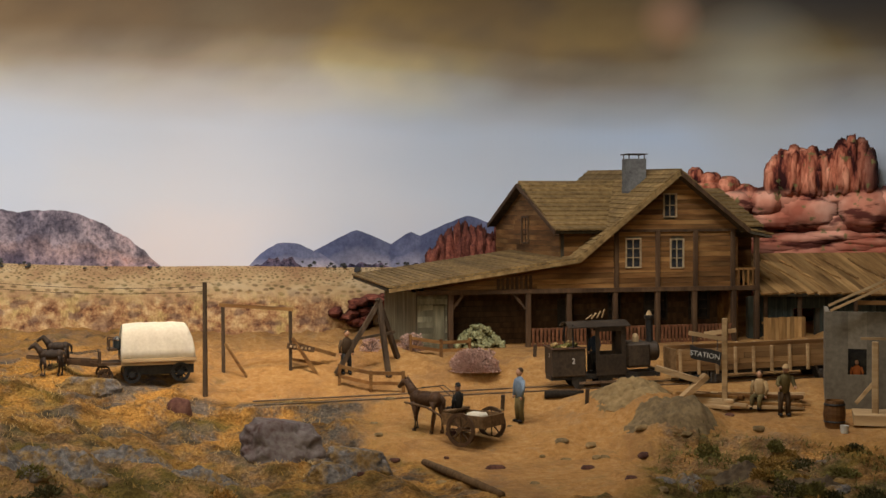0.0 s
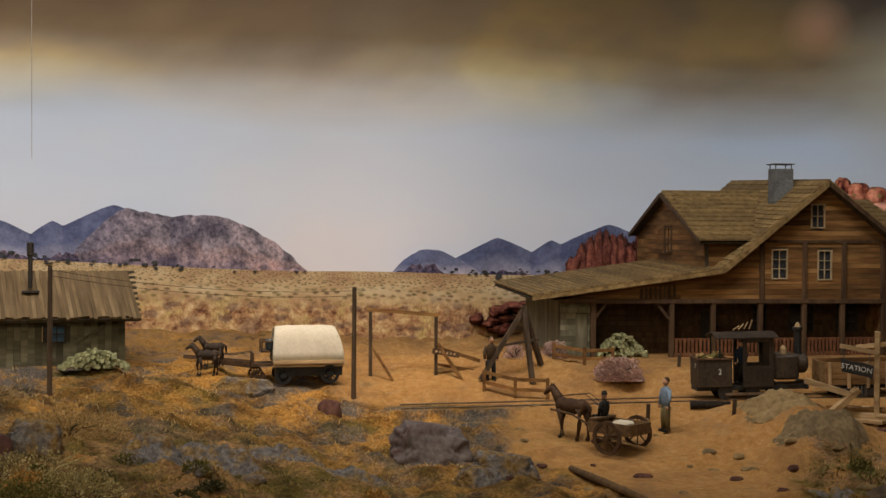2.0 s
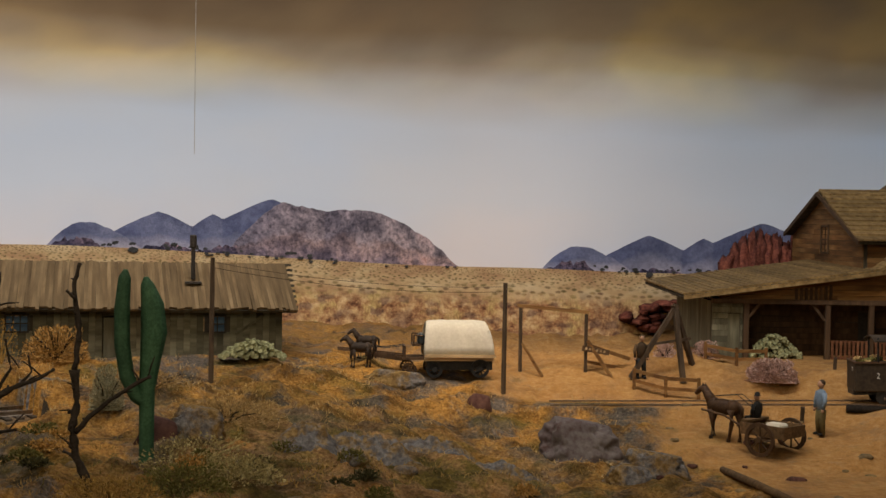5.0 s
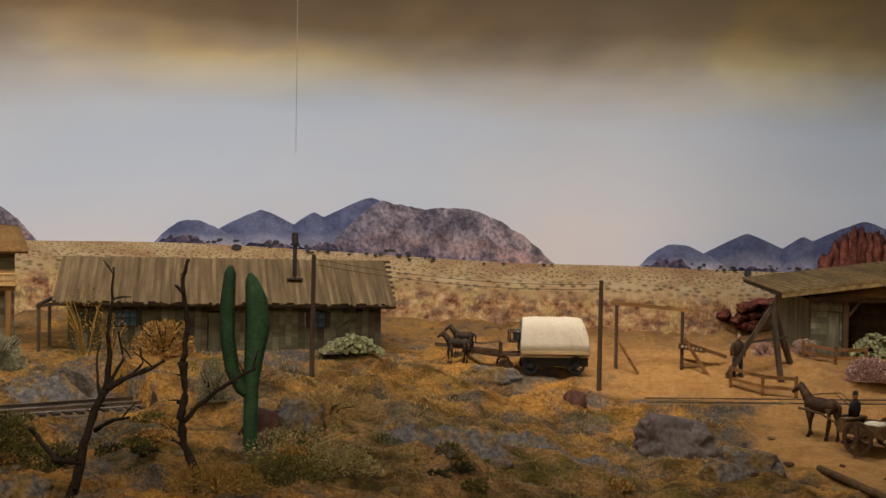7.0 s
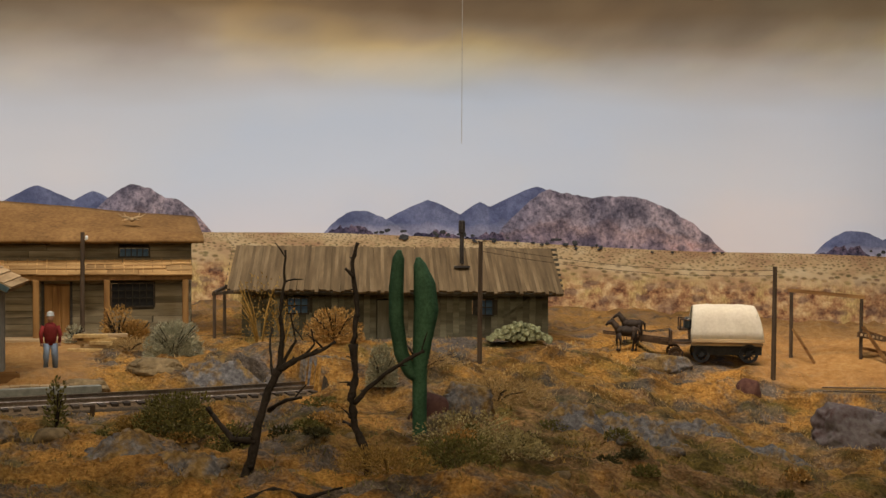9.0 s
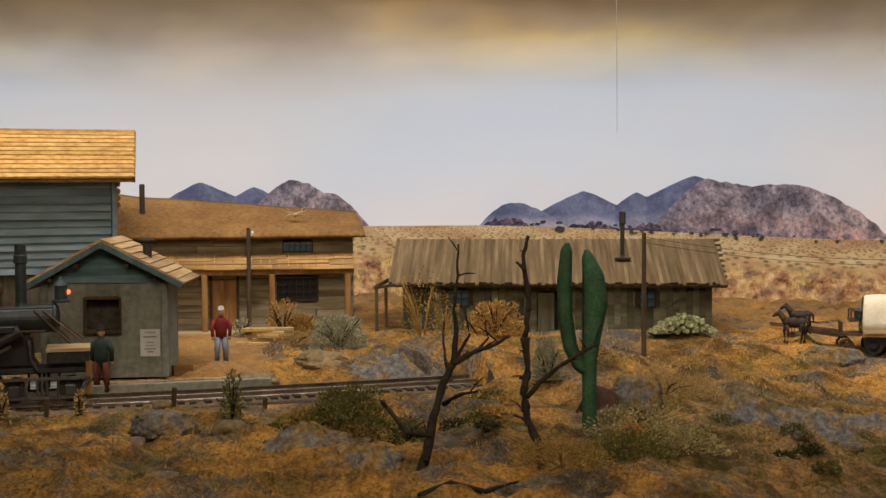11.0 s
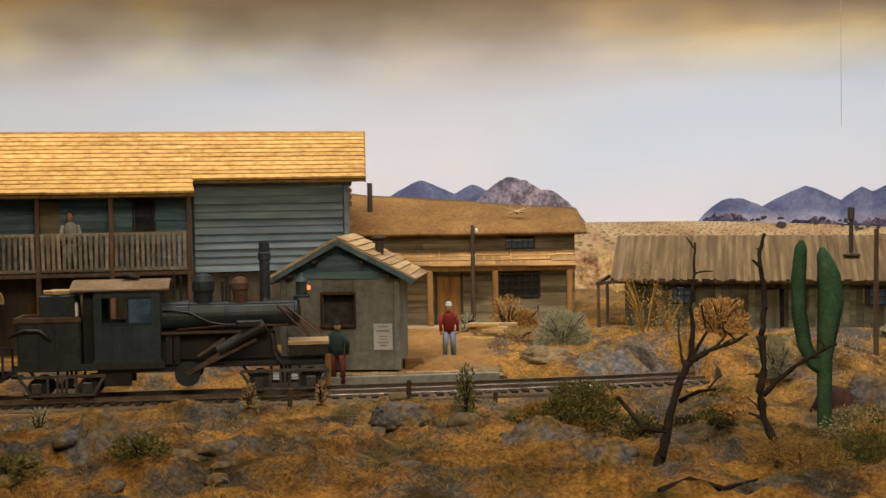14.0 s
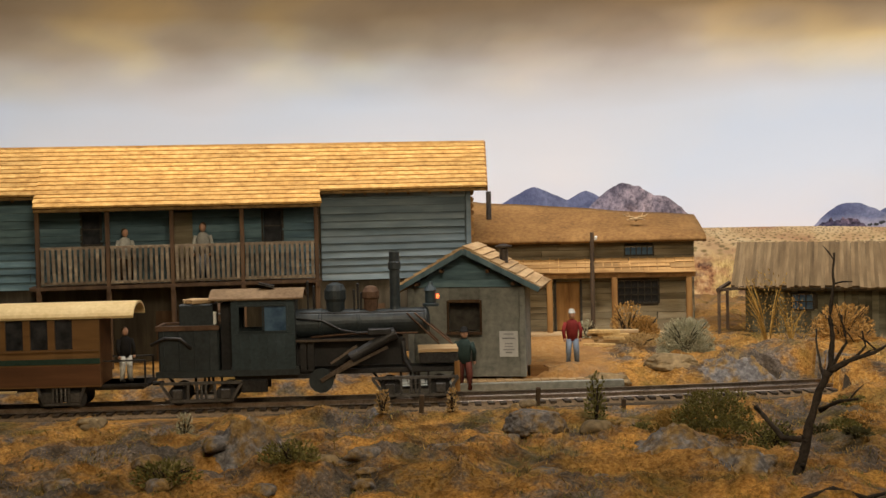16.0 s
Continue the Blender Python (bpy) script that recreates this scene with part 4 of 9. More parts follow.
def window(parent, u0, u1, z0, z1, y, cols, rows, frame_mat, glass, bar=0.0025, m=None, label=""):
    """Frame, bars and separate panes set into an opening."""
    w = bar * 1.3
    bm = bmesh.new()
    box(bm, (u0 + u1) / 2, y, z0 - w, u1 - u0 + 2 * w, 0.005, w)
    win = part("window", bm, frame_mat, parent, label, m=m)
    bars = [("lintel", (u0 + u1) / 2, y, z1, u1 - u0 + 2 * w, 0.005, w)]
    bars += [("stile", q, y, z0, w, 0.005, z1 - z0) for q in (u0 - w / 2, u1 + w / 2)]
    bars += [("glazing_bar", u0 + (u1 - u0) * i / cols, y + 0.0008, z0, bar * 0.8, 0.0034, z1 - z0) for i in range(1, cols)]
    bars += [("glazing_bar", (u0 + u1) / 2, y + 0.0008, z0 + (z1 - z0) * j / rows - bar * 0.4, u1 - u0, 0.003, bar * 0.8) for j in range(1, rows)]
    for name, *dims in bars:
        bm = bmesh.new()
        box(bm, *dims)
        part(name, bm, frame_mat, win)
    pw, ph = (u1 - u0) / cols, (z1 - z0) / rows
    key = ("pane", round(pw, 4), round(ph, 4), glass.name)
    if key not in SLATS:
        b2 = bmesh.new()
        box(b2, 0, 0, -ph / 2, pw - 0.0006, 0.001, ph - 0.0006)
        SLATS[key] = mesh_of("pane", b2, glass)
    for i in range(cols):
        for j in range(rows):
            piece("pane", SLATS[key], win, Matrix.Translation((u0 + (i + 0.5) * pw, y + 0.002, z0 + (j + 0.5) * ph)) @ Euler((radians(RNG.uniform(-1.5, 1.5)), 0, radians(RNG.uniform(-1.5, 1.5)))).to_matrix().to_4x4())
    return win


def slope_frame(a, b, c):
    """Axes of a roof plane: a upper left, b upper right, c lower left."""
    a, b, c = Vector(a), Vector(b), Vector(c)
    ex = (b - a).normalized()
    ey = (c - a)
    ey = (ey - ex * ey.dot(ex)).normalized()
    ez = ex.cross(ey)
    if ez.z < 0:
        ez = -ez
    return ex, ey, ez


def roof_plane(parent, a, b, c, d, courses, mat, core, along=True, longest=0.12, t=0.0034, name="roof", label="", overlap=1.25, ragged=0.002):
    """A roof slope between a (upper left), b (upper right), c (lower left), d (lower right): a core slab with boards or
    shingle courses on it. along: courses run with the ridge; otherwise planks run down the slope."""
    a, b, c, d = map(Vector, (a, b, c, d))
    ex, ey, ez = slope_frame(a, b, c)
    bm = bmesh.new()
    top = [bm.verts.new(v - ez * 0.0005) for v in (a, b, d, c)]
    low = [bm.verts.new(v - ez * 0.005) for v in (a, b, d, c)]
    bm.faces.new(top)
    bm.faces.new(low[::-1])
    for i in range(4):
        j = (i + 1) % 4
        bm.faces.new((top[i], low[i], low[j], top[j]))
    roof = part(name, bm, core, parent, label)
    for i in range(courses):
        if along:
            u = (i + 0.5) / courses
            p, q = a.lerp(c, u), b.lerp(d, u)
            w = (c - a).length / courses * overlap
            L = (q - p).length
            cuts = [0.0]
            while L - cuts[-1] > longest:
                cuts.append(cuts[-1] + RNG.uniform(0.5, 1.0) * longest)
            cuts.append(L)
            dirx = (q - p).normalized()
            for s0, s1 in zip(cuts, cuts[1:]):
                if s1 - s0 < 0.004:
                    continue
                me = slat(s1 - s0, w, t, mat)
                o = p + dirx * (s0 + s1) / 2 + ez * (t * 0.9) + ey * RNG.uniform(-ragged, ragged)
                rot = Matrix((dirx, ez, -ey)).transposed().to_4x4()
                piece("shingle", me, roof, Matrix.Translation(o) @ rot @ Euler((radians(7), radians(RNG.uniform(-0.35, 0.35)), 0)).to_matrix().to_4x4())
        else:
            u = (i + 0.5) / courses
            p, q = a.lerp(b, u), c.lerp(d, u)
            q = q + (q - p).normalized() * RNG.uniform(-ragged, 1.6 * ragged)
            w = (b - a).length / courses * 1.02
            dirx = (q - p).normalized()
            me = slat((q - p).length, w, t, mat)
            rot = Matrix((dirx, ez, dirx.cross(ez))).transposed().to_4x4()
            piece("roof_plank", me, roof, Matrix.Translation((p + q) / 2 + ez * (t / 2 + RNG.uniform(0, 0.0012))) @ rot @ Euler((radians(RNG.uniform(-1.2, 1.2)), radians(RNG.uniform(-0.4, 0.4)), 0)).to_matrix().to_4x4())
    return roof


def post(name, parent, x, y, z0, z1, w, mat, label=""):
    bm = bmesh.new()
    box(bm, x, y, z0, w, w, z1 - z0, bevel=w * 0.12)
    return part(name, bm, mat, parent, label)


def bar_part(name, parent, a, b, w, h, mat, label=""):
    bm = bmesh.new()
    beam(bm, a, b, w, h)
    return part(name, bm, mat, parent, label)


def railing(parent, u0, u1, z0, z1, y, pitch, mat, bw=0.004, name="baluster"):
    rail = bar_part("railing", parent, (u0, y, z1), (u1, y, z1), 0.005, 0.004, mat)
    bar_part("rail", rail, (u0, y, z0), (u1, y, z0), 0.005, 0.004, mat)
    n = int((u1 - u0) / pitch)
    me = slat(z1 - z0, bw, 0.002, mat)
    for i in range(n):
        x = u0 + (i + 0.5) * (u1 - u0) / n
        piece(name, me, rail, Matrix.Translation((x, y - 0.0025, (z0 + z1) / 2)) @ Euler((0, radians(-90 + RNG.uniform(-1.5, 1.5)), 0)).to_matrix().to_4x4())
    return rail


# ---------- the blue two-storey inn with a balcony ----------
def build_inn():
    z0 = 0.05
    x, y = at_polar(-38, 2.0)
    inn = thing("inn", pose(x, y, z0, 0, 0, 38), "blue-grey boarded two-storey inn with golden shingle roof and balcony", "house")
    h = lambda z: z - z0
    holes = [(-0.322, -0.296, h(0.24), h(0.285)), (-0.187, -0.157, h(0.182), h(0.285)), (-0.05, -0.022, h(0.238), h(0.285))]
    # bare dark core below the siding carries the shade under the balcony
    wall = core_wall("wall", inn, -0.78, 0.277, 0, h(0.312), 0.0, 0.012, M_DARK, holes, "blue lap siding, balcony shade painted into the ground floor")
    plank_wall(wall, -0.78, 0.036, h(0.174), h(0.312), 0.0, 0.0112, M_BLUE, holes=holes, t=0.0025, longest=0.5, lap=radians(-9))
    plank_wall(wall, 0.038, 0.268, h(0.174), h(0.312), -0.001, 0.0112, M_PALEBLUE, t=0.0028, longest=0.5, lap=radians(-11))
    post("corner_board", inn, 0.272, -0.003, h(0.174), h(0.312), 0.008, M_PALEBLUE)
    bm = bmesh.new()
    prism(bm, [(0.0, 0), (0.2, 0), (0.2, h(0.312)), (0.11, h(0.385)), (0.0, h(0.312))], -0.006, 0.006)
    part("end_wall", bm, M_BROWN, inn, m=Matrix.Translation((0.271, 0.012, 0)) @ Matrix.Rotation(radians(90), 4, "Z"))
    bm = bmesh.new()
    box(bm, -0.25, 0.2, 0, 1.05, 0.012, h(0.312))
    part("back_wall", bm, M_DARK, inn)
    for i in range(13):
        bm = bmesh.new()
        rod(bm, (0.277, -0.003, h(0.18) + i * 0.0105), (0.277, 0.02, h(0.18) + i * 0.0105), 0.005)
        part("log_end", bm, M_ORANGE, inn)
    rz, ry = h(0.3872), 0.092
    k = (rz - h(0.313)) / (ry + 0.024)
    low = lambda yy: rz - k * (ry - yy)
    roof_plane(inn, (-0.8, ry, rz), (-0.386, ry, rz), (-0.8, -0.024, low(-0.024)), (-0.386, -0.024, low(-0.024)), 11, M_ROOF_GOLD, M_ROOF_OLIVE, longest=0.42, ragged=0.0012)
    roof_plane(inn, (-0.386, ry, rz), (0.036, ry, rz), (-0.386, -0.054, low(-0.054)), (0.036, -0.054, low(-0.054)), 14, M_ROOF_GOLD, M_ROOF_OLIVE, longest=0.42, ragged=0.0012)
    roof_plane(inn, (0.036, ry, rz), (0.318, ry, rz), (0.036, -0.024, low(-0.024)), (0.298, -0.024, low(-0.024)), 11, M_ROOF_GOLD, M_ROOF_OLIVE, longest=0.42, ragged=0.0012)
    bm = bmesh.new()
    v = [bm.verts.new(p) for p in ((-0.8, ry, rz - 0.001), (0.318, ry, rz - 0.001), (0.298, 0.22, h(0.3)), (-0.8, 0.22, h(0.3)))]
    w = [bm.verts.new(q.co - Vector((0, 0, 0.006))) for q in v]
    bm.faces.new(v), bm.faces.new(w[::-1])
    for i in range(4):
        bm.faces.new((v[i], w[i], w[(i + 1) % 4], v[(i + 1) % 4]))
    part("rear_roof", bm, M_ROOF_OLIVE, inn)
    bar_part("ridge_cap", inn, (-0.8, ry - 0.001, rz + 0.004), (0.318, ry - 0.001, rz + 0.004), 0.008, 0.003, M_ROOF_GOLD)
    bar_part("barge_board", inn, (0.319, ry, rz), (0.299, -0.025, low(-0.025)), 0.003, 0.01, M_ORANGE)
    for yy, aa, bb in ((-0.02, 0.04, 0.277), (-0.02, -0.78, -0.39)):
        n = int((bb - aa) / 0.03)
        for i in range(n + 1):
            bar_part("rafter_end", inn, (aa + (bb - aa) * i / n, -0.02, low(-0.02) - 0.008), (aa + (bb - aa) * i / n, 0.0, low(0.0) - 0.008), 0.004, 0.004, M_BROWN_POST)
    fl = bmesh.new()
    box(fl, -0.18, -0.024, h(0.174), 0.43, 0.052, 0.005)
    floor_b = part("balcony_floor", fl, M_BROWN_POST, inn)
    for i in range(5):
        u = (-0.382, -0.281, -0.187, -0.083, 0.029)[i]
        post("balcony_post", inn, u, -0.045, h(0.174), low(-0.045) - 0.004, 0.0065, M_BROWN_POST)
        bar_part("joist", inn, (u, -0.05, h(0.171)), (u, 0.0, h(0.171)), 0.006, 0.006, M_BROWN_POST)
        post("porch_post", inn, u, -0.045, 0.0, h(0.17), 0.0075, M_BROWN_POST)
    bar_part("lintel", inn, (-0.386, -0.045, low(-0.045) - 0.007), (0.033, -0.045, low(-0.045) - 0.007), 0.006, 0.007, M_BROWN_POST)
    for a, b in ((-0.379, -0.284), (-0.278, -0.19), (-0.184, -0.086), (-0.08, 0.026)):
        railing(inn, a, b, h(0.184), h(0.236), -0.046, 0.0075, M_RAILGREY, 0.0042)
    window(inn, -0.322, -0.296, h(0.24), h(0.285), -0.001, 1, 2, M_DARKFRAME, M_GLASS)
    window(inn, -0.05, -0.022, h(0.238), h(0.285), -0.001, 1, 2, M_DARKFRAME, M_GLASS)
    bm = bmesh.new()
    box(bm, -0.172, 0.004, h(0.182), 0.029, 0.004, 0.103)
    d = part("door", bm, M_GREYGREEN, inn, "weathered grey door")
    knob = bmesh.new()
    blob(knob, -0.162, 0.0, h(0.23), 0.0014, 0.0014, 0.0014, 0, 1, 2)
    part("door_handle", knob, M_PIPE, d)
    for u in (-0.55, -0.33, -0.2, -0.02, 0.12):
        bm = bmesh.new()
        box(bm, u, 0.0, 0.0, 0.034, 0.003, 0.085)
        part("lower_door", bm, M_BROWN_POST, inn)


# ---------- the ticket hut beside the track ----------
def build_hut():
    z0 = 0.045
    x, y = at_polar(-30.3, 1.78)
    hut = thing("ticket_hut", pose(x, y, z0, 0, 0, 30.3 - 10), "small grey limewashed hut with blue gable boards and tan plank roof", "hut")
    h = lambda z: z - z0
    a0, a1, dp = -0.092, 0.066, 0.13
    hole = [(-0.038, 0.006, h(0.109), h(0.15))]
    wall = core_wall("front_wall", hut, a0, a1, 0, h(0.172), 0.0, 0.008, M_GREYWALL, hole, "grey limewashed wall")
    mid, apex, ev = -0.013, h(0.224), h(0.172)
    bm = bmesh.new()
    prism(bm, [(a0, ev), (a1, ev), (mid, apex - 0.004)], 0.0, 0.008)
    g = part("gable", bm, M_BLUE, hut, "blue-grey gable boards")
    lim = lambda z: (a0 + (mid - a0) * (z - ev) / (apex - ev), a1 + (mid - a1) * (z - ev) / (apex - ev))
    plank_wall(g, a0, a1, ev, apex, 0.0, 0.011, M_BLUE, limit=lim, t=0.002, longest=0.3, lap=radians(-4))
    for xx in (a0, a1):
        bm = bmesh.new()
        box(bm, xx + (0.004 if xx < 0 else -0.004), dp / 2 + 0.004, 0, 0.008, dp - 0.008, ev)
        part("side_wall", bm, M_GREYWALL, hut)
        post("corner_board", hut, xx, -0.001, 0, ev, 0.009, M_GREYWALL)
    bm = bmesh.new()
    prism(bm, [(a0, 0), (a1, 0), (a1, ev), (mid, apex - 0.004), (a0, ev)], dp - 0.008, dp)
    part("back_wall", bm, M_GREYWALL, hut)
    # roof: planks run with the ridge
    f, r = -0.022, dp + 0.02
    roof_plane(hut, (mid, r, apex + 0.002), (mid, f, apex + 0.002), (0.092, r, h(0.172) - 0.004), (0.092, f, h(0.172) - 0.004), 9, M_ROOF_TAN, M_ROOF_OLIVE, longest=0.2)
    roof_plane(hut, (mid, f, apex + 0.002), (mid, r, apex + 0.002), (-0.115, f, h(0.168)), (-0.115, r, h(0.168)), 9, M_ROOF_TAN, M_ROOF_OLIVE, longest=0.2)
    for s, e in ((0.092, h(0.168)), (-0.115, h(0.166))):
        bar_part("barge_board", hut, (mid, f - 0.001, apex - 0.001), (s, f - 0.001, e), 0.003, 0.007, M_BLUE_TRIM)
    for xx in (-0.08, -0.045, 0.02, 0.055):
        bar_part("purlin", hut, (xx, f, apex - 0.012 - abs(xx - mid) * 0.52), (xx, 0.01, apex - 0.012 - abs(xx - mid) * 0.52), 0.004, 0.004, M_BROWN_POST)
    # dark sheet standing in for the unlit inside behind the window
    bm = bmesh.new()
    box(bm, -0.016, 0.02, h(0.109), 0.05, 0.004, 0.041)
    part("inside_board", bm, M_DARKFRAME, hut)
    bm = bmesh.new()
    for u in (-0.0395, 0.0075):
        box(bm, u, -0.001, h(0.106), 0.0028, 0.005, 0.047)
    box(bm, -0.016, -0.001, h(0.15), 0.044, 0.006, 0.004)
    box(bm, -0.016, -0.003, h(0.105), 0.05, 0.010, 0.004)
    part("window_frame", bm, M_BROWN_POST, hut, "dark brown serving-window frame")
    bm = bmesh.new()
    box(bm, 0.046, -0.0012, h(0.073), 0.026, 0.0012, 0.036)
    sheet = part("notice", bm, M_PAPER, hut, "white paper notice with grey lines")
    for zz, w in ((0.104, 0.014), (0.098, 0.018), (0.0905, 0.011), (0.0865, 0.012), (0.082, 0.016), (0.078, 0.009)):
        bm = bmesh.new()
        box(bm, 0.046, -0.0019, h(zz), w, 0.0004, 0.002)
        part("line", bm, M_INK, sheet)
    bm = bmesh.new()
    lathe(bm, [(0.0062, 0), (0.0062, 0.024), (0.0058, 0.025)], 14)
    pipe = part("stovepipe", bm, M_PIPE, hut, m=Matrix.Translation((0.035, 0.06, h(0.198))))
    bm = bmesh.new()
    lathe(bm, [(0.012, 0.027), (0.012, 0.029), (0.002, 0.032)], 14)
    part("pipe_cap", bm, M_PIPE, pipe)


# ---------- the long store with a porch ----------
def build_store():
    z0 = 0.066
    x, y = at_polar(-23.8, 2.17)
    st = thing("general_store", pose(x, y, z0, 0, 0, 23.8), "grey-green plank store with brown roof and orange timber porch", "house")
    h = lambda z: z - z0
    holes = [(0.015, 0.082, h(0.115), h(0.152)), (0.028, 0.074, h(0.196), h(0.209)), (-0.09, -0.05, 0, h(0.152))]
    wall = core_wall("wall", st, -0.3, 0.143, 0, h(0.226), 0, 0.01, M_DARK, holes, "weathered grey-green planks")
    plank_wall(wall, -0.3, 0.143, 0, h(0.226), 0.0, 0.0105, M_GREYGREEN, holes=holes, longest=0.15)
    bm = bmesh.new()
    prism(bm, [(0.0, 0), (0.22, 0), (0.22, h(0.22)), (0.12, h(0.254)), (0.0, h(0.222))], -0.005, 0.005)
    part("end_wall", bm, M_GREENV, st, m=Matrix.Translation((0.138, 0.01, 0)) @ Matrix.Rotation(radians(90), 4, "Z"))
    # roof slab, lower at its right end, rolled at the eave
    bm = bmesh.new()
    cols = []
    for i in range(25):
        u = i / 24
        xx = -0.31 + 0.466 * u
        zr = h(0.297) - 0.037 * u + 0.002 * noise.noise(Vector((u * 6, 0, 0)))
        ring = []
        for j in range(9):
            s = j / 8
            yy = 0.125 - 0.147 * s
            zz = zr + (h(0.2275) - zr) * (s ** 1.12) - 0.004 * max(0, s - 0.9) * 10 + 0.0016 * noise.noise(Vector((xx * 25, yy * 30, 3)))
            ring.append(Vector((xx + 0.006 * s * u, yy, zz)))
        cols.append(ring)
    top = [[bm.verts.new(v) for v in r] for r in cols]
    low = [[bm.verts.new(v - Vector((0, 0, 0.006))) for v in r] for r in cols]
    for g, flip in ((top, 0), (low, 1)):
        for a, b in zip(g, g[1:]):
            for j in range(8):
                f = (a[j], b[j], b[j + 1], a[j + 1])
                bm.faces.new(f[::-1] if flip else f)
    for i in range(24):
        bm.faces.new((top[i][8], top[i + 1][8], low[i + 1][8], low[i][8]))
        bm.faces.new((top[i][0], low[i][0], low[i + 1][0], top[i + 1][0]))
    for i in (0, 24):
        for j in range(8):
            bm.faces.new((top[i][j], top[i][j + 1], low[i][j + 1], low[i][j]))
    part("roof", bm, M_ROOF_STORE, st, "worn brown roofing, lower at one end", even=True)
    bm = bmesh.new()
    v = [bm.verts.new(p) for p in ((-0.31, 0.125, h(0.296)), (0.156, 0.125, h(0.259)), (0.156, 0.24, h(0.22)), (-0.31, 0.24, h(0.22)))]
    w = [bm.verts.new(q.co - Vector((0, 0, 0.005))) for q in v]
    bm.faces.new(v), bm.faces.new(w[::-1])
    for i in range(4):
        bm.faces.new((v[i], w[i], w[(i + 1) % 4], v[(i + 1) % 4]))
    part("rear_roof", bm, M_ROOF_STORE, st)
    for i in range(21):
        u = -0.29 + 0.43 * i / 20
        bar_part("rafter_end", st, (u, -0.019, h(0.2195)), (u, 0, h(0.2195)), 0.0045, 0.0045, M_ORANGE)
    # porch canopy with battens
    cz0, cz1, cy = h(0.166), h(0.188), -0.027
    roof_plane(st, (-0.3, -0.001, cz1), (0.143, -0.001, cz1), (-0.3, cy, cz0), (0.143, cy, cz0), 3, M_ROOF_TAN_OLD, M_ORANGE, longest=0.09, t=0.0022, name="canopy", label="weathered plank porch canopy")
    for i in range(30):
        u = -0.295 + 0.435 * i / 29
        bar_part("batten", st, (u, -0.002, cz1 + 0.0032), (u, cy, cz0 + 0.0032), 0.0018, 0.0016, M_ROOF_TAN_OLD)
    bar_part("porch_beam", st, (-0.3, cy + 0.004, h(0.162)), (0.143, cy + 0.004, h(0.162)), 0.006, 0.007, M_ORANGE)
    for u in (-0.21, -0.101, 0.008, 0.132):
        post("porch_post", st, u, cy + 0.004, -0.01, h(0.159), 0.0098, M_ORANGE)
    bm = bmesh.new()
    box(bm, -0.07, 0.004, 0, 0.04, 0.004, h(0.152))
    d = part("door", bm, M_ORANGE, st, "orange-brown plank door")
    for i in range(3):
        bm = bmesh.new()
        box(bm, -0.083 + i * 0.013, 0.0005, 0.003, 0.0115, 0.003, h(0.15) - 0.003)
        part("door_board", bm, M_ORANGE, d)
    for u in (-0.092, -0.048):
        post("door_jamb", st, u, -0.002, 0, h(0.155), 0.004, M_DARKFRAME)
    window(st, 0.015, 0.082, h(0.115), h(0.152), -0.001, 6, 3, M_DARKFRAME, M_GLASS, 0.002)
    window(st, 0.028, 0.074, h(0.196), h(0.209), -0.001, 5, 1, M_DARKFRAME, M_BLUEGLASS, 0.002)
    bm = bmesh.new()
    box(bm, -0.08, -0.03, -0.02, 0.46, 0.062, 0.021)
    wk = part("boardwalk", bm, M_TAN, st, "pale dusty boardwalk")
    bm = bmesh.new()
    lathe(bm, [(0.0045, 0), (0.0045, 0.048), (0.0042, 0.049)], 10)
    part("stovepipe", bm, M_PIPE, st, m=Matrix.Translation((-0.205, 0.05, h(0.26))))
    bm = bmesh.new()
    for s in (-1, 1):
        tube(bm, [(0, 0, 0.002), (s * 0.006, 0, 0.007), (s * 0.015, -0.002, 0.008), (s * 0.022, -0.004, 0.013)], [0.0022, 0.002, 0.0015, 0.0006])
        tube(bm, [(s * 0.01, 0, 0.008), (s * 0.013, -0.002, 0.015)], [0.0013, 0.0005])
        tube(bm, [(s * 0.005, 0, 0.004), (s * 0.01, -0.01, 0.0035), (s * 0.016, -0.012, 0.002)], [0.0018, 0.0014, 0.0005])
    blob(bm, 0, -0.004, 0.003, 0.004, 0.007, 0.004, 0.2)
    part("antlers", bm, M_TAN, st, "pale antlers on the roof", even=True, m=Matrix.Translation((0.048, 0.03, h(0.252))))


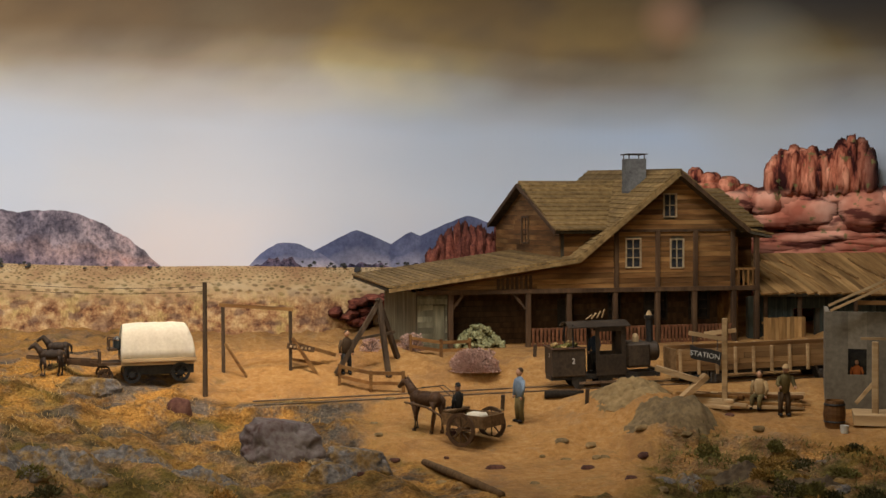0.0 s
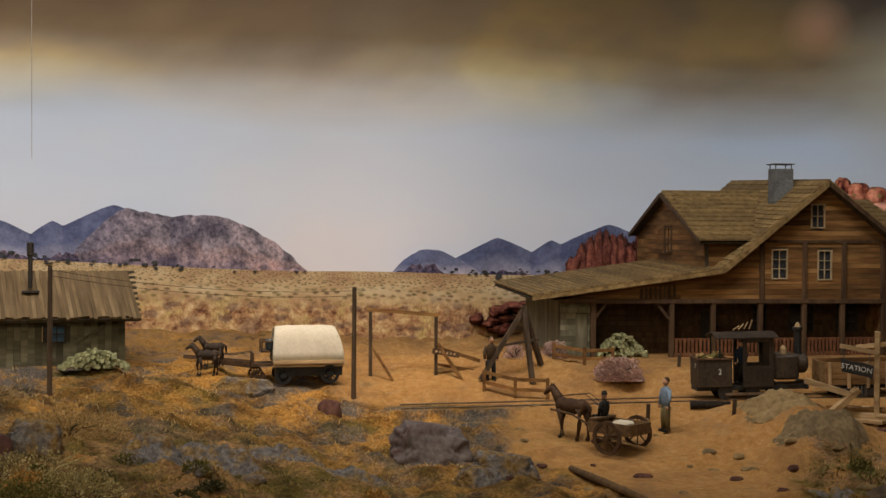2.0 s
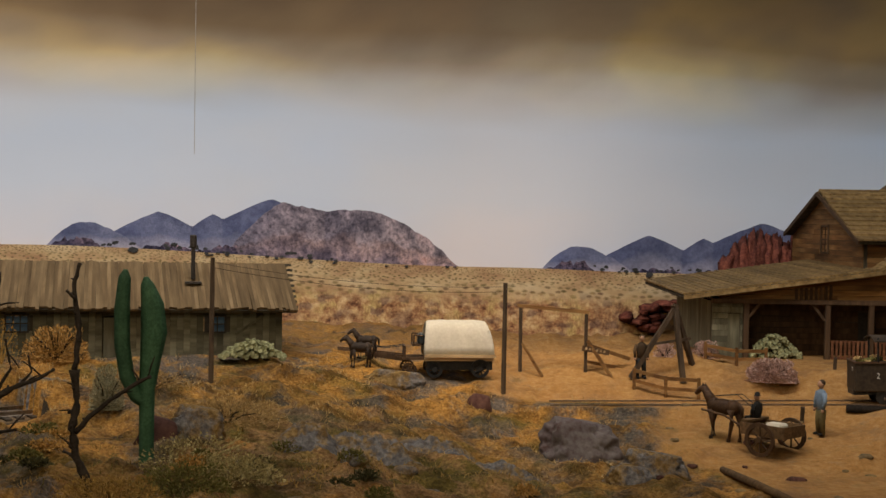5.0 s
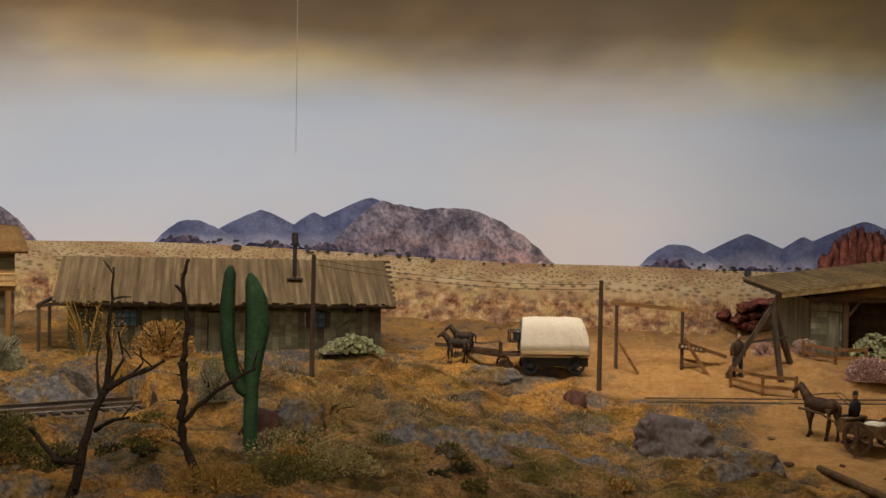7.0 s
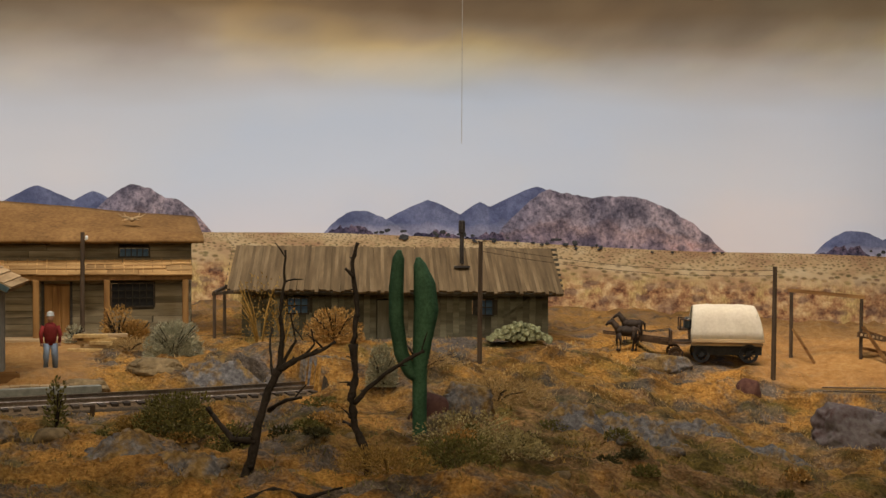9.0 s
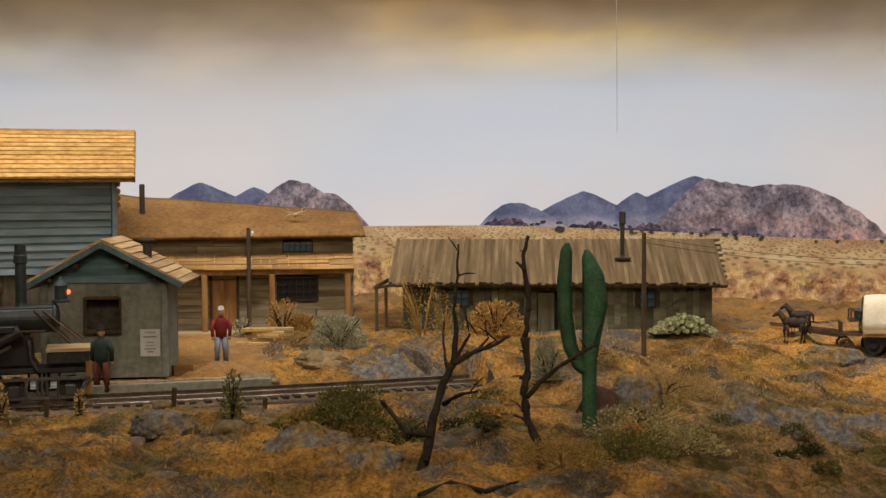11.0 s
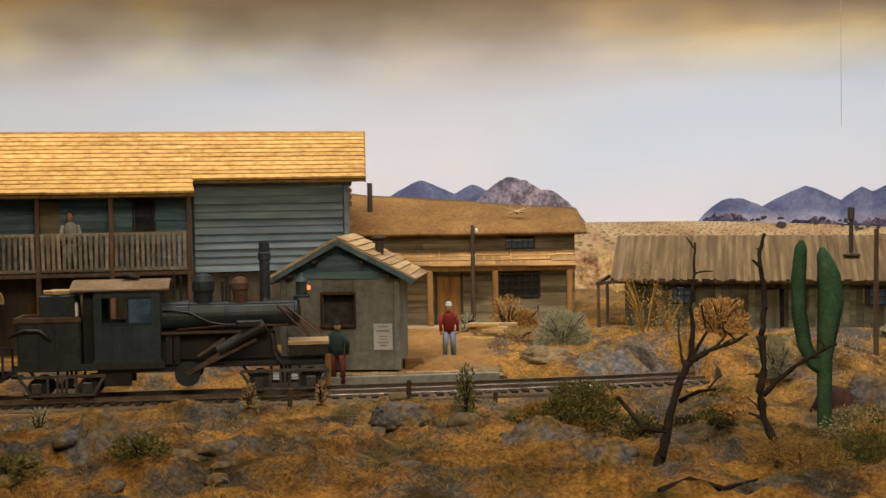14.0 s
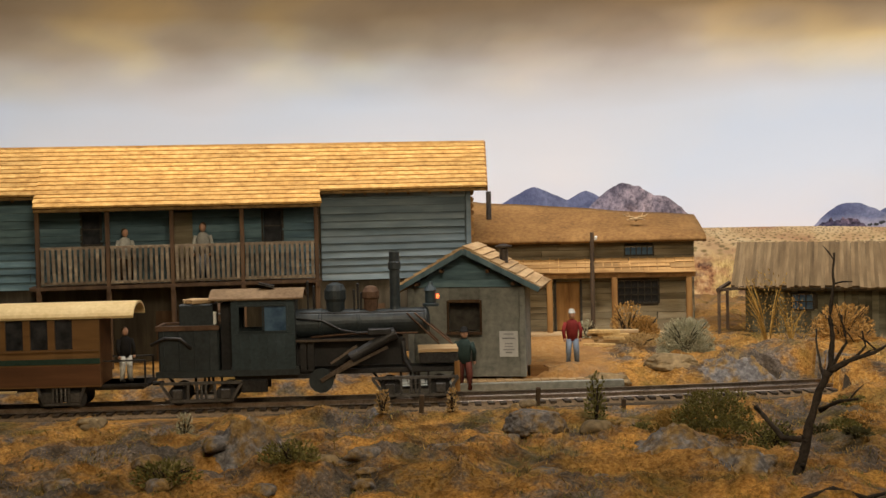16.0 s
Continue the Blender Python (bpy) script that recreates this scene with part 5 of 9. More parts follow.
# ---------- the low plank shed ----------
def build_shed():
    z0 = 0.05
    x, y = at_polar(-11.5, 2.12)
    sh = thing("plank_shed", pose(x, y, z0, 0, 0, 11.5), "long low shed of mossy upright boards with a plank roof", "shed")
    h = lambda z: z - z0
    holes = [(-0.161, -0.129, h(0.105), h(0.129)), (0.14, 0.173, h(0.103), h(0.127)), (-0.016, 0.018, 0, h(0.128))]
    wall = core_wall("wall", sh, -0.236, 0.265, -0.01, h(0.142), 0, 0.008, M_DARK, holes, "mossy grey upright boards")
    plank_wall(wall, -0.236, 0.265, -0.005, h(0.14), 0.0, 0.0105, M_GREENV, True, holes)
    for xx in (-0.232, 0.261):
        bm = bmesh.new()
        prism(bm, [(0.008, -0.01), (0.17, -0.01), (0.17, h(0.14)), (0.085, h(0.2)), (0.008, h(0.14))], -0.004, 0.004)
        part("end_wall", bm, M_GREENV, sh, m=Matrix.Translation((xx, 0, 0)) @ Matrix.Rotation(radians(90), 4, "Z"))
    roof_plane(sh, (-0.255, 0.085, h(0.209)), (0.277, 0.085, h(0.206)), (-0.257, -0.026, h(0.1415)), (0.286, -0.026, h(0.1385)), 92, M_ROOF_GREY, M_DARK, along=False, ragged=0.003, label="grey-brown roof planks with ragged ends")
    bm = bmesh.new()
    v = [bm.verts.new(p) for p in ((-0.255, 0.085, h(0.209)), (0.28, 0.085, h(0.206)), (0.28, 0.19, h(0.14)), (-0.255, 0.19, h(0.14)))]
    w = [bm.verts.new(q.co - Vector((0, 0, 0.005))) for q in v]
    bm.faces.new(v), bm.faces.new(w[::-1])
    for i in range(4):
        bm.faces.new((v[i], w[i], w[(i + 1) % 4], v[(i + 1) % 4]))
    part("rear_roof", bm, M_ROOF_GREY, sh)
    for k, xx in ((0, 0.28), (1, -0.256)):
        for i in range(9):
            u = i / 8.5
            yy, zz = 0.085 - 0.108 * u, h(0.207) - 0.068 * u
            bar_part("lath_end", sh, (xx - 0.006, yy, zz), (xx + (0.008 if k == 0 else -0.006), yy, zz), 0.006, 0.004, M_DARK)
    window(sh, -0.161, -0.129, h(0.105), h(0.129), -0.001, 3, 2, M_DARKFRAME, M_BLUEGLASS, 0.002)
    window(sh, 0.15, 0.173, h(0.103), h(0.127), -0.001, 2, 2, M_DARKFRAME, M_BLUEGLASS, 0.002)
    bm = bmesh.new()
    box(bm, 0.145, -0.004, h(0.102), 0.009, 0.002, 0.026)
    part("shutter", bm, M_DARKFRAME, sh, "dark open shutter")
    bm = bmesh.new()
    box(bm, 0, 0, 0, 0.026, 0.003, h(0.126))
    d = part("door", bm, M_GREENV, sh, "weathered door standing ajar", m=Matrix.Translation((-0.002, -0.004, 0)) @ Matrix.Rotation(radians(6), 4, "Z"))
    # dark sheet behind the doorway, in place of the shade inside
    bm = bmesh.new()
    box(bm, 0, 0.03, -0.01, 0.05, 0.004, h(0.15))
    part("inside_board", bm, M_DARKFRAME, sh)
    bar_part("brace", sh, (0.19, -0.004, h(0.098)), (0.235, -0.004, h(0.13)), 0.002, 0.004, M_GREENV)
    bm = bmesh.new()
    lathe(bm, [(0.0035, 0), (0.0035, 0.05), (0.0055, 0.052), (0.0055, 0.07), (0.004, 0.072)], 10)
    part("stovepipe", bm, M_PIPE, sh, m=Matrix.Translation((0.124, 0.036, h(0.185))))
    bm = bmesh.new()
    box(bm, 0.124, 0.03, h(0.1785), 0.026, 0.02, 0.003, Matrix.Rotation(0, 4, "X"))
    part("flashing", bm, M_PIPE, sh)
    # lean-to frame at the end
    for u, yy in ((-0.276, -0.03), (-0.268, 0.03)):
        post("lean_to_post", sh, u, yy, -0.008, h(0.138), 0.005, M_POLE)
    bar_part("lean_to_beam", sh, (-0.28, -0.03, h(0.137)), (-0.235, -0.028, h(0.142)), 0.005, 0.005, M_POLE)
    bar_part("lean_to_beam", sh, (-0.276, -0.035, h(0.139)), (-0.266, 0.05, h(0.145)), 0.005, 0.005, M_POLE)


# ---------- the brown timber house ----------
def build_house():
    z0 = 0.043
    ho = thing("timber_house", pose(0.966, 2.27, z0), "brown boarded two-storey timber house with olive shingle roofs", "house")
    h = lambda z: z - z0
    rx, rz = 0.192, h(0.371)
    mL = lambda u: rz - 0.803 * (rx - u)
    # upper storey front
    holes = [(0.094, 0.121, h(0.191), h(0.243)), (0.185, 0.209, h(0.189), h(0.241)), (0.171, 0.194, h(0.287), h(0.328))]
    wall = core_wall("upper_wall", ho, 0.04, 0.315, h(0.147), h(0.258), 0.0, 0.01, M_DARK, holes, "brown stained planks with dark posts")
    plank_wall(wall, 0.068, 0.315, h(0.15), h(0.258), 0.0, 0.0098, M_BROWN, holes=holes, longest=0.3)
    lim = lambda z: (max(-0.02, rx - (rz - z) / 0.803), min(0.33, rx + (rz - z) / 0.79))
    bm = bmesh.new()
    prism(bm, [(0.05, h(0.258)), (0.328, h(0.258)), (rx, rz - 0.004)], 0.0, 0.01)
    g = part("gable", bm, M_DARK, ho, "brown gable boards")
    plank_wall(g, 0.05, 0.33, h(0.261), h(0.366), 0.0, 0.0098, M_BROWN, holes=[holes[2]], limit=lim, longest=0.3)
    # wedge under the low slope
    bm = bmesh.new()
    prism(bm, [(-0.314, h(0.15)), (0.068, h(0.15)), (0.068, h(0.264)), (-0.011, h(0.2)), (-0.314, h(0.162))], 0.0, 0.01)
    wd = part("side_gable", bm, M_DARK, ho)
    lim2 = lambda z: ((-0.30 + max(0, z - h(0.163)) / 0.13 if z < h(0.2) else rx - (rz - z) / 0.803 + 0.004), 0.068)
    plank_wall(wd, -0.3, 0.068, h(0.15), h(0.262), 0.0, 0.0098, M_BROWN, limit=lim2, longest=0.3)
    for i in range(8):
        post("upright_board", ho, -0.16 + i * 0.009, -0.003, h(0.15), h(0.15) + 0.022 + i * 0.001, 0.005, M_BROWN_POST)
    for u in (0.073, 0.157, 0.235, 0.313):
        post("pilaster", ho, u, -0.002, h(0.147), h(0.26), 0.009, M_BROWN_POST)
    bar_part("band", ho, (0.07, -0.003, h(0.2595)), (0.318, -0.003, h(0.2595)), 0.005, 0.005, M_BROWN_POST)
    bar_part("floor_beam", ho, (-0.314, -0.006, h(0.149)), (0.366, -0.006, h(0.147)), 0.012, 0.008, M_BROWN_POST)
    for hh, cc in zip(holes, ((2, 3), (2, 3), (2, 2))):
        window(ho, *hh, -0.002, *cc, M_FRAME, M_GLASS, 0.0019, label="pale crossed window frame")
    # ground floor: recessed wall, posts, railing
    gh = [(-0.02, 0.012, 0, h(0.125)), (0.085, 0.108, h(0.09), h(0.135)), (0.16, 0.205, h(0.085), h(0.138)), (0.255, 0.295, h(0.085), h(0.138))]
    # the porch's shade is put into the dark plank and door colours
    low = core_wall("lower_wall", ho, -0.255, 0.33, -0.01, h(0.15), 0.07, 0.08, M_DARK, gh, "recessed porch wall, its shade put into dark planks")
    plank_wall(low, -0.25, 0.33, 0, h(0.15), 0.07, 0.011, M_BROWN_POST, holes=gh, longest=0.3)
    for hh in gh[1:]:
        window(ho, *hh, 0.069, 2, 3, M_DARKFRAME, M_GLASS, 0.002)
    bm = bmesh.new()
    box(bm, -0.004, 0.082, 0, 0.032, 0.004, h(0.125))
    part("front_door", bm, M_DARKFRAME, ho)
    room = core_wall("store_room", ho, -0.314, -0.256, -0.01, h(0.15), 0.0, 0.008, M_DARK, [(-0.284, -0.262, 0, h(0.125))])
    plank_wall(room, -0.314, -0.256, 0, h(0.148), 0.0, 0.011, M_GREENV, holes=[(-0.284, -0.262, 0, h(0.125))])
    bm = bmesh.new()
    box(bm, -0.273, 0.003, 0, 0.022, 0.003, h(0.125))
    part("door", bm, M_GREENV, ho, "narrow grey-green plank door")
    for xx, ya, yb in ((-0.31, 0.008, 0.3), (-0.258, 0.008, 0.07)):
        bm = bmesh.new()
        box(bm, xx, (ya + yb) / 2, -0.01, 0.008, yb - ya, h(0.158))
        part("side_wall", bm, M_GREENV, ho)
    for xx, top in ((0.32, h(0.256)),):
        bm = bmesh.new()
        box(bm, xx, 0.24, -0.01, 0.01, 0.48, top)
        part("side_wall", bm, M_BROWN, ho)
    for u in (-0.252, -0.103, -0.023, 0.069, 0.155, 0.231, 0.313, 0.362):
        post("porch_post", ho, u, -0.006, -0.012, h(0.146) if u < 0.35 else h(0.252), 0.0095, M_BROWN_POST)
    bar_part("knee_brace", ho, (-0.108, -0.006, h(0.115)), (-0.132, -0.006, h(0.145)), 0.004, 0.005, M_BROWN_POST)
    bar_part("knee_brace", ho, (-0.247, -0.006, h(0.12)), (-0.228, -0.006, h(0.145)), 0.004, 0.005, M_BROWN_POST)
    for a, b in ((-0.098, -0.028), (-0.018, 0.064), (0.074, 0.15), (0.16, 0.226), (0.236, 0.308)):
        railing(ho, a, b, 0.004, h(0.077), -0.006, 0.0072, M_REDRAIL, 0.0042)
    railing(ho, 0.318, 0.358, h(0.15), h(0.184), -0.006, 0.008, M_BROWN, 0.0035)
    bm = bmesh.new()
    box(bm, 0.02, 0.04, -0.03, 0.70, 0.11, 0.028)
    part("porch_floor", bm, M_BROWN_POST, ho)
    # roofs
    core = M_DARK
    back, bz = 0.47, h(0.385)
    vy = 0.235
    roof_plane(ho, (rx, back, bz), (rx, -0.03, rz), (-0.013, back, mL(-0.013) + 0.012), (-0.013, -0.03, mL(-0.013)), 20, M_ROOF_OLIVE, core, longest=0.45, name="main_roof", label="olive-brown shingle courses")
    roof_plane(ho, (rx, -0.03, rz), (rx, back, bz), (0.333, -0.03, h(0.26)), (0.333, back, h(0.272)), 14, M_ROOF_OLIVE, core, longest=0.45, name="main_roof")
    roof_plane(ho, (0.33, -0.012, h(0.261)), (0.33, 0.3, h(0.261)), (0.388, -0.02, h(0.248)), (0.388, 0.3, h(0.248)), 4, M_ROOF_OLIVE, core, longest=0.45, name="balcony_roof")
    roof_plane(ho, (-0.012, 0.34, h(0.215)), (-0.012, -0.03, h(0.207)), (-0.372, 0.34, h(0.166)), (-0.372, -0.03, h(0.158)), 30, M_ROOF_OLIVE, core, longest=0.45, name="porch_roof", label="low porch roof of olive shingles")
    roof_plane(ho, (-0.046, vy, h(0.354)), (0.18, vy, h(0.354)), (-0.05, -0.006, h(0.259)), (0.052, -0.006, h(0.259)), 11, M_ROOF_OLIVE, core, longest=0.45, name="cross_roof")
    roof_plane(ho, (0.18, vy, h(0.354)), (-0.046, vy, h(0.354)), (0.052, 0.452, h(0.27)), (-0.046, 0.452, h(0.27)), 11, M_ROOF_OLIVE, core, longest=0.45, name="cross_roof")
    bar_part("ridge_cap", ho, (rx, -0.03, rz + 0.004), (rx, back, bz + 0.004), 0.006, 0.003, M_ROOF_OLIVE)
    bar_part("ridge_cap", ho, (-0.046, vy, h(0.359)), (0.18, vy, h(0.359)), 0.006, 0.003, M_ROOF_OLIVE)
    bar_part("barge_board", ho, (rx, -0.032, rz - 0.003), (0.334, -0.032, h(0.257)), 0.003, 0.008, M_BROWN_POST)
    bar_part("barge_board", ho, (rx, -0.032, rz - 0.003), (-0.013, -0.032, mL(-0.013) - 0.003), 0.003, 0.008, M_ROOF_OLIVE)
    bar_part("barge_board", ho, (-0.013, -0.032, h(0.204)), (-0.372, -0.032, h(0.155)), 0.003, 0.007, M_ROOF_OLIVE)
    for s, zb in ((-0.008, 0.257), (0.454, 0.267)):
        bar_part("barge_board", ho, (-0.05, vy, h(0.351)), (-0.05, s, h(zb)), 0.003, 0.008, M_BROWN_POST)
    # cross wing walls
    bm = bmesh.new()
    prism(bm, [(0.02, h(0.19)), (0.45, h(0.19)), (0.45, h(0.27)), (vy, h(0.346)), (0.02, h(0.264))], -0.004, 0.004)
    cw = part("cross_gable", bm, M_DARK, ho, m=Matrix.Translation((-0.026, 0, 0)) @ Matrix.Rotation(radians(90), 4, "Z"))
    lim3 = lambda z: (0.02 + max(0, z - h(0.266)) / 0.42, 0.45 - max(0, z - h(0.272)) / 0.42)
    plank_wall(cw, 0.02, 0.45, h(0.2), h(0.35), -0.004, 0.0098, M_BROWN, limit=lim3, longest=0.3, m=Matrix.Diagonal((1, -1, 1, 1)) @ Matrix.Identity(4))
    bm = bmesh.new()
    box(bm, 0.015, 0.02, h(0.19), 0.08, 0.008, 0.07)
    fw = part("cross_front_wall", bm, M_DARK, ho)
    plank_wall(fw, -0.025, 0.055, h(0.2), h(0.26), 0.016, 0.0098, M_BROWN, longest=0.3)
    w = window(ho, 0.21, 0.25, h(0.235), h(0.285), 0, 2, 2, M_BROWN_POST, M_GLASS, 0.0026, m=Matrix.Translation((-0.033, 0, 0)) @ Matrix.Rotation(radians(-90), 4, "Z") @ Matrix.Translation((-0.46, 0, 0)))
    CX, CY = 0.151, 0.10
    bm = bmesh.new()
    box(bm, CX, CY, h(0.305), 0.035, 0.033, 0.094)
    ch = part("chimney", bm, M_CHIMNEY, ho, "grey coursed stone chimney")
    for i in range(9):
        bm = bmesh.new()
        box(bm, CX + RNG.uniform(-0.0003, 0.0003), CY, h(0.305) + i * 0.0106, 0.037, 0.035, 0.0101)
        part("course", bm, M_CHIMNEY, ch)
    bm = bmesh.new()
    for a in (-0.016, 0.016):
        for c in (-0.014, 0.014):
            rod(bm, (CX + a, CY + c, h(0.397)), (CX + a, CY + c, h(0.408)), 0.0012)
    part("cap_leg", bm, M_PIPE, ch)
    bm = bmesh.new()
    box(bm, CX, CY, h(0.408), 0.042, 0.04, 0.002)
    part("cap_plate", bm, M_PIPE, ch)
    # rear cross wing on the far side
    roof_plane(ho, (0.2, 0.3, h(0.345)), (0.432, 0.3, h(0.343)), (0.2, 0.1, h(0.264)), (0.432, 0.1, h(0.262)), 9, M_ROOF_OLIVE, core, longest=0.45, name="rear_wing_roof")
    bm = bmesh.new()
    box(bm, 0.376, 0.22, -0.01, 0.1, 0.16, h(0.27))
    part("rear_wing_wall", bm, M_BROWN, ho)


def build_annex():
    z0 = 0.043
    an = thing("lean_to_barn", pose(0.966, 2.27, z0), "low barn of dark boards under a rough plank roof", "barn")
    h = lambda z: z - z0
    roof_plane(an, (0.36, 0.2, h(0.204)), (0.78, 0.2, h(0.204)), (0.385, 0.02, h(0.132)), (0.79, 0.02, h(0.122)), 32, M_ROOF_TAN_OLD, M_DARK, along=False, ragged=0.004, label="rough tan roof planks")
    wall = core_wall("wall", an, 0.37, 0.77, -0.01, h(0.125), 0.045, 0.055, M_DARK, [(0.47, 0.52, 0, h(0.1))], "dark boards")
    plank_wall(wall, 0.37, 0.77, 0, h(0.128), 0.045, 0.0105, M_TEAL, True, [(0.47, 0.52, 0, h(0.1))])
    for u in (0.40, 0.475, 0.6, 0.72):
        post("barn_post", an, u, 0.03, -0.01, h(0.128), 0.007, M_BROWN_POST)
    for i in range(7):
        a = (0.4, 0.43, 0.46, 0.5, 0.56, 0.6, 0.66)[i]
        bar_part("loose_lath", an, (a, 0.16, h(0.195)), (a + 0.03, 0.07, h(0.158)), 0.002, 0.003, M_ROOF_TAN_OLD)


def build_paling():
    pal = thing("paling_fence", pose(0.966, 2.27, 0.043), "pale upright board fence beside the barn", "fence")
    plank_wall(pal, 0.38, 0.47, 0, 0.045, 0.0, 0.0085, M_ROOF_TAN_OLD, True, name="paling")
    bar_part("fence_rail", pal, (0.378, 0.002, 0.034), (0.472, 0.002, 0.034), 0.003, 0.004, M_ROOF_TAN_OLD)


M_RAILGREY = weathered("greyed_rail_boards", (0.07, 0.05, 0.033), (0.17, 0.13, 0.085), (0.31, 0.25, 0.17), "Z", 90, 0.8, 0.35, 0.3)
M_ROOF_TAN_OLD = weathered("old_tan_roof_planks", (0.16, 0.08, 0.026), (0.43, 0.25, 0.092), (0.62, 0.395, 0.165), "X", 70, 0.8, 0.45, 0.25)
M_TEAL = weathered("faded_teal_boards", (0.018, 0.024, 0.02), (0.05, 0.06, 0.05), (0.11, 0.12, 0.095), "X", 70, 0.85, 0.5, 0.25)
build_inn()
build_hut()
build_store()
build_shed()
build_house()
build_annex()
build_paling()

# ---------- materials of the small things ----------
M_STEEL = mottled("worn_rail_steel", (0.10, 0.075, 0.055), (0.22, 0.175, 0.14), (0.4, 0.34, 0.28), 40, 0.28, 0.2, 300, 0.5, 0.7)
M_TIE = weathered("oily_sleepers", (0.02, 0.015, 0.011), (0.05, 0.037, 0.026), (0.1, 0.075, 0.05), "Y", 90, 0.85, 0.4, 0.25)
M_BALLAST = mottled("dark_track_bed", (0.05, 0.035, 0.022), (0.12, 0.08, 0.045), (0.22, 0.15, 0.08), 70, 0.95, 0.8, 380)
M_LOCO = mottled("sooty_slate_paint", (0.008, 0.012, 0.014), (0.018, 0.026, 0.03), (0.04, 0.051, 0.055), 22, 0.5, 0.25, 220, 0.45, 0.1)
M_LOCO_BLUE = mottled("faded_blue_cab_paint", (0.011, 0.02, 0.025), (0.022, 0.038, 0.046), (0.042, 0.066, 0.075), 22, 0.5, 0.2, 220, 0.45, 0.1)
M_TAN_DUSTY = mottled("dusty_tan_sheet", (0.12, 0.075, 0.04), (0.2, 0.135, 0.075), (0.29, 0.2, 0.12), 30, 0.8, 0.3, 200)
M_IRON = mottled("black_running_gear", (0.012, 0.012, 0.013), (0.03, 0.03, 0.031), (0.07, 0.068, 0.066), 60, 0.5, 0.3, 300, 0.5, 0.5)
M_TRUCK = mottled("dusty_grey_castings", (0.03, 0.03, 0.03), (0.075, 0.072, 0.068), (0.15, 0.14, 0.13), 60, 0.5, 0.3, 300, 0.5, 0.4)
M_RUSTY = mottled("rusty_smokebox", (0.05, 0.025, 0.014), (0.1, 0.055, 0.03), (0.17, 0.1, 0.06), 40, 0.7, 0.3, 260, 0.4, 0.2)
M_COACH = weathered("orange_brown_coach_paint", (0.1, 0.05, 0.017), (0.165, 0.088, 0.03), (0.23, 0.125, 0.045), "X", 60, 0.5, 0.3, 0.08, 0.15, 0.4)
M_COACH_RED = weathered("red_brown_coach_paint", (0.075, 0.032, 0.014), (0.125, 0.055, 0.023), (0.17, 0.08, 0.035), "X", 60, 0.5, 0.3, 0.08, 0.15, 0.4)
M_COACH_ROOF = mottled("cream_coach_roof", (0.45, 0.33, 0.15), (0.58, 0.44, 0.22), (0.66, 0.52, 0.28), 16, 0.6, 0.1, 160)
M_GREEN = mottled("dark_green_stripe", (0.02, 0.045, 0.035), (0.03, 0.065, 0.05), (0.045, 0.09, 0.07), 30, 0.5, 0.1, 200)
M_CANVAS = mottled("bleached_canvas", (0.62, 0.55, 0.42), (0.74, 0.67, 0.53), (0.82, 0.76, 0.63), 10, 0.85, 0.25, 220)
M_HORSE = mottled("brown_horse_coat", (0.022, 0.012, 0.007), (0.055, 0.028, 0.014), (0.1, 0.054, 0.026), 40, 0.6, 0.2, 240)
M_HORSE_DARK = mottled("dark_horse_coat", (0.018, 0.012, 0.009), (0.04, 0.026, 0.018), (0.07, 0.048, 0.032), 40, 0.6, 0.2, 240)
M_CACTUS = mottled("painted_green_cactus", (0.018, 0.05, 0.026), (0.035, 0.09, 0.046), (0.075, 0.16, 0.085), 45, 0.7, 0.6, 320)
M_BARK = mottled("dead_grey_bark", (0.01, 0.008, 0.006), (0.022, 0.017, 0.013), (0.05, 0.039, 0.03), 70, 0.95, 0.9, 300)
M_LEAF_GREY = mottled("grey_green_sage", (0.18, 0.175, 0.105), (0.34, 0.33, 0.21), (0.52, 0.49, 0.34), 60, 0.9, 0.2, 300)
M_LEAF_GOLD = mottled("golden_dry_shrub", (0.22, 0.11, 0.025), (0.42, 0.23, 0.06), (0.58, 0.36, 0.12), 60, 0.9, 0.2, 300)
M_LEAF_AMBER = mottled("amber_dry_leaves", (0.16, 0.09, 0.018), (0.31, 0.18, 0.04), (0.46, 0.29, 0.075), 60, 0.9, 0.2, 300)
M_LEAF_OLIVE = mottled("olive_scrub", (0.05, 0.048, 0.012), (0.12, 0.11, 0.03), (0.22, 0.19, 0.06), 60, 0.9, 0.2, 300)
M_LEAF_PALE = mottled("pale_seed_heads", (0.18, 0.14, 0.05), (0.33, 0.27, 0.11), (0.5, 0.42, 0.21), 60, 0.9, 0.2, 300)
M_LEAF_LIME = mottled("pale_green_cut_logs", (0.11, 0.115, 0.045), (0.24, 0.24, 0.115), (0.40, 0.39, 0.22), 60, 0.9, 0.2, 300)
M_LEAF_PINK = mottled("dusty_pink_heather", (0.34, 0.20, 0.16), (0.5, 0.33, 0.28), (0.64, 0.46, 0.39), 60, 0.9, 0.2, 300)
M_LOCO_BROWN = mottled("sooty_brown_black", (0.012, 0.009, 0.006), (0.035, 0.025, 0.017), (0.08, 0.056, 0.036), 30, 0.6, 0.2, 200, 0.35)
M_LOG = mottled("brown_log", (0.06, 0.035, 0.016), (0.13, 0.078, 0.036), (0.24, 0.15, 0.075), 50, 0.9, 0.7, 220)
M_LEAF_DARK = mottled("dark_moss_green", (0.02, 0.02, 0.01), (0.05, 0.048, 0.02), (0.1, 0.09, 0.035), 60, 0.95, 0.2, 300)
M_ROCK_DARK = mottled("dark_brown_rock", (0.025, 0.018, 0.012), (0.06, 0.044, 0.028), (0.13, 0.094, 0.055), 40, 0.95, 0.9, 150)
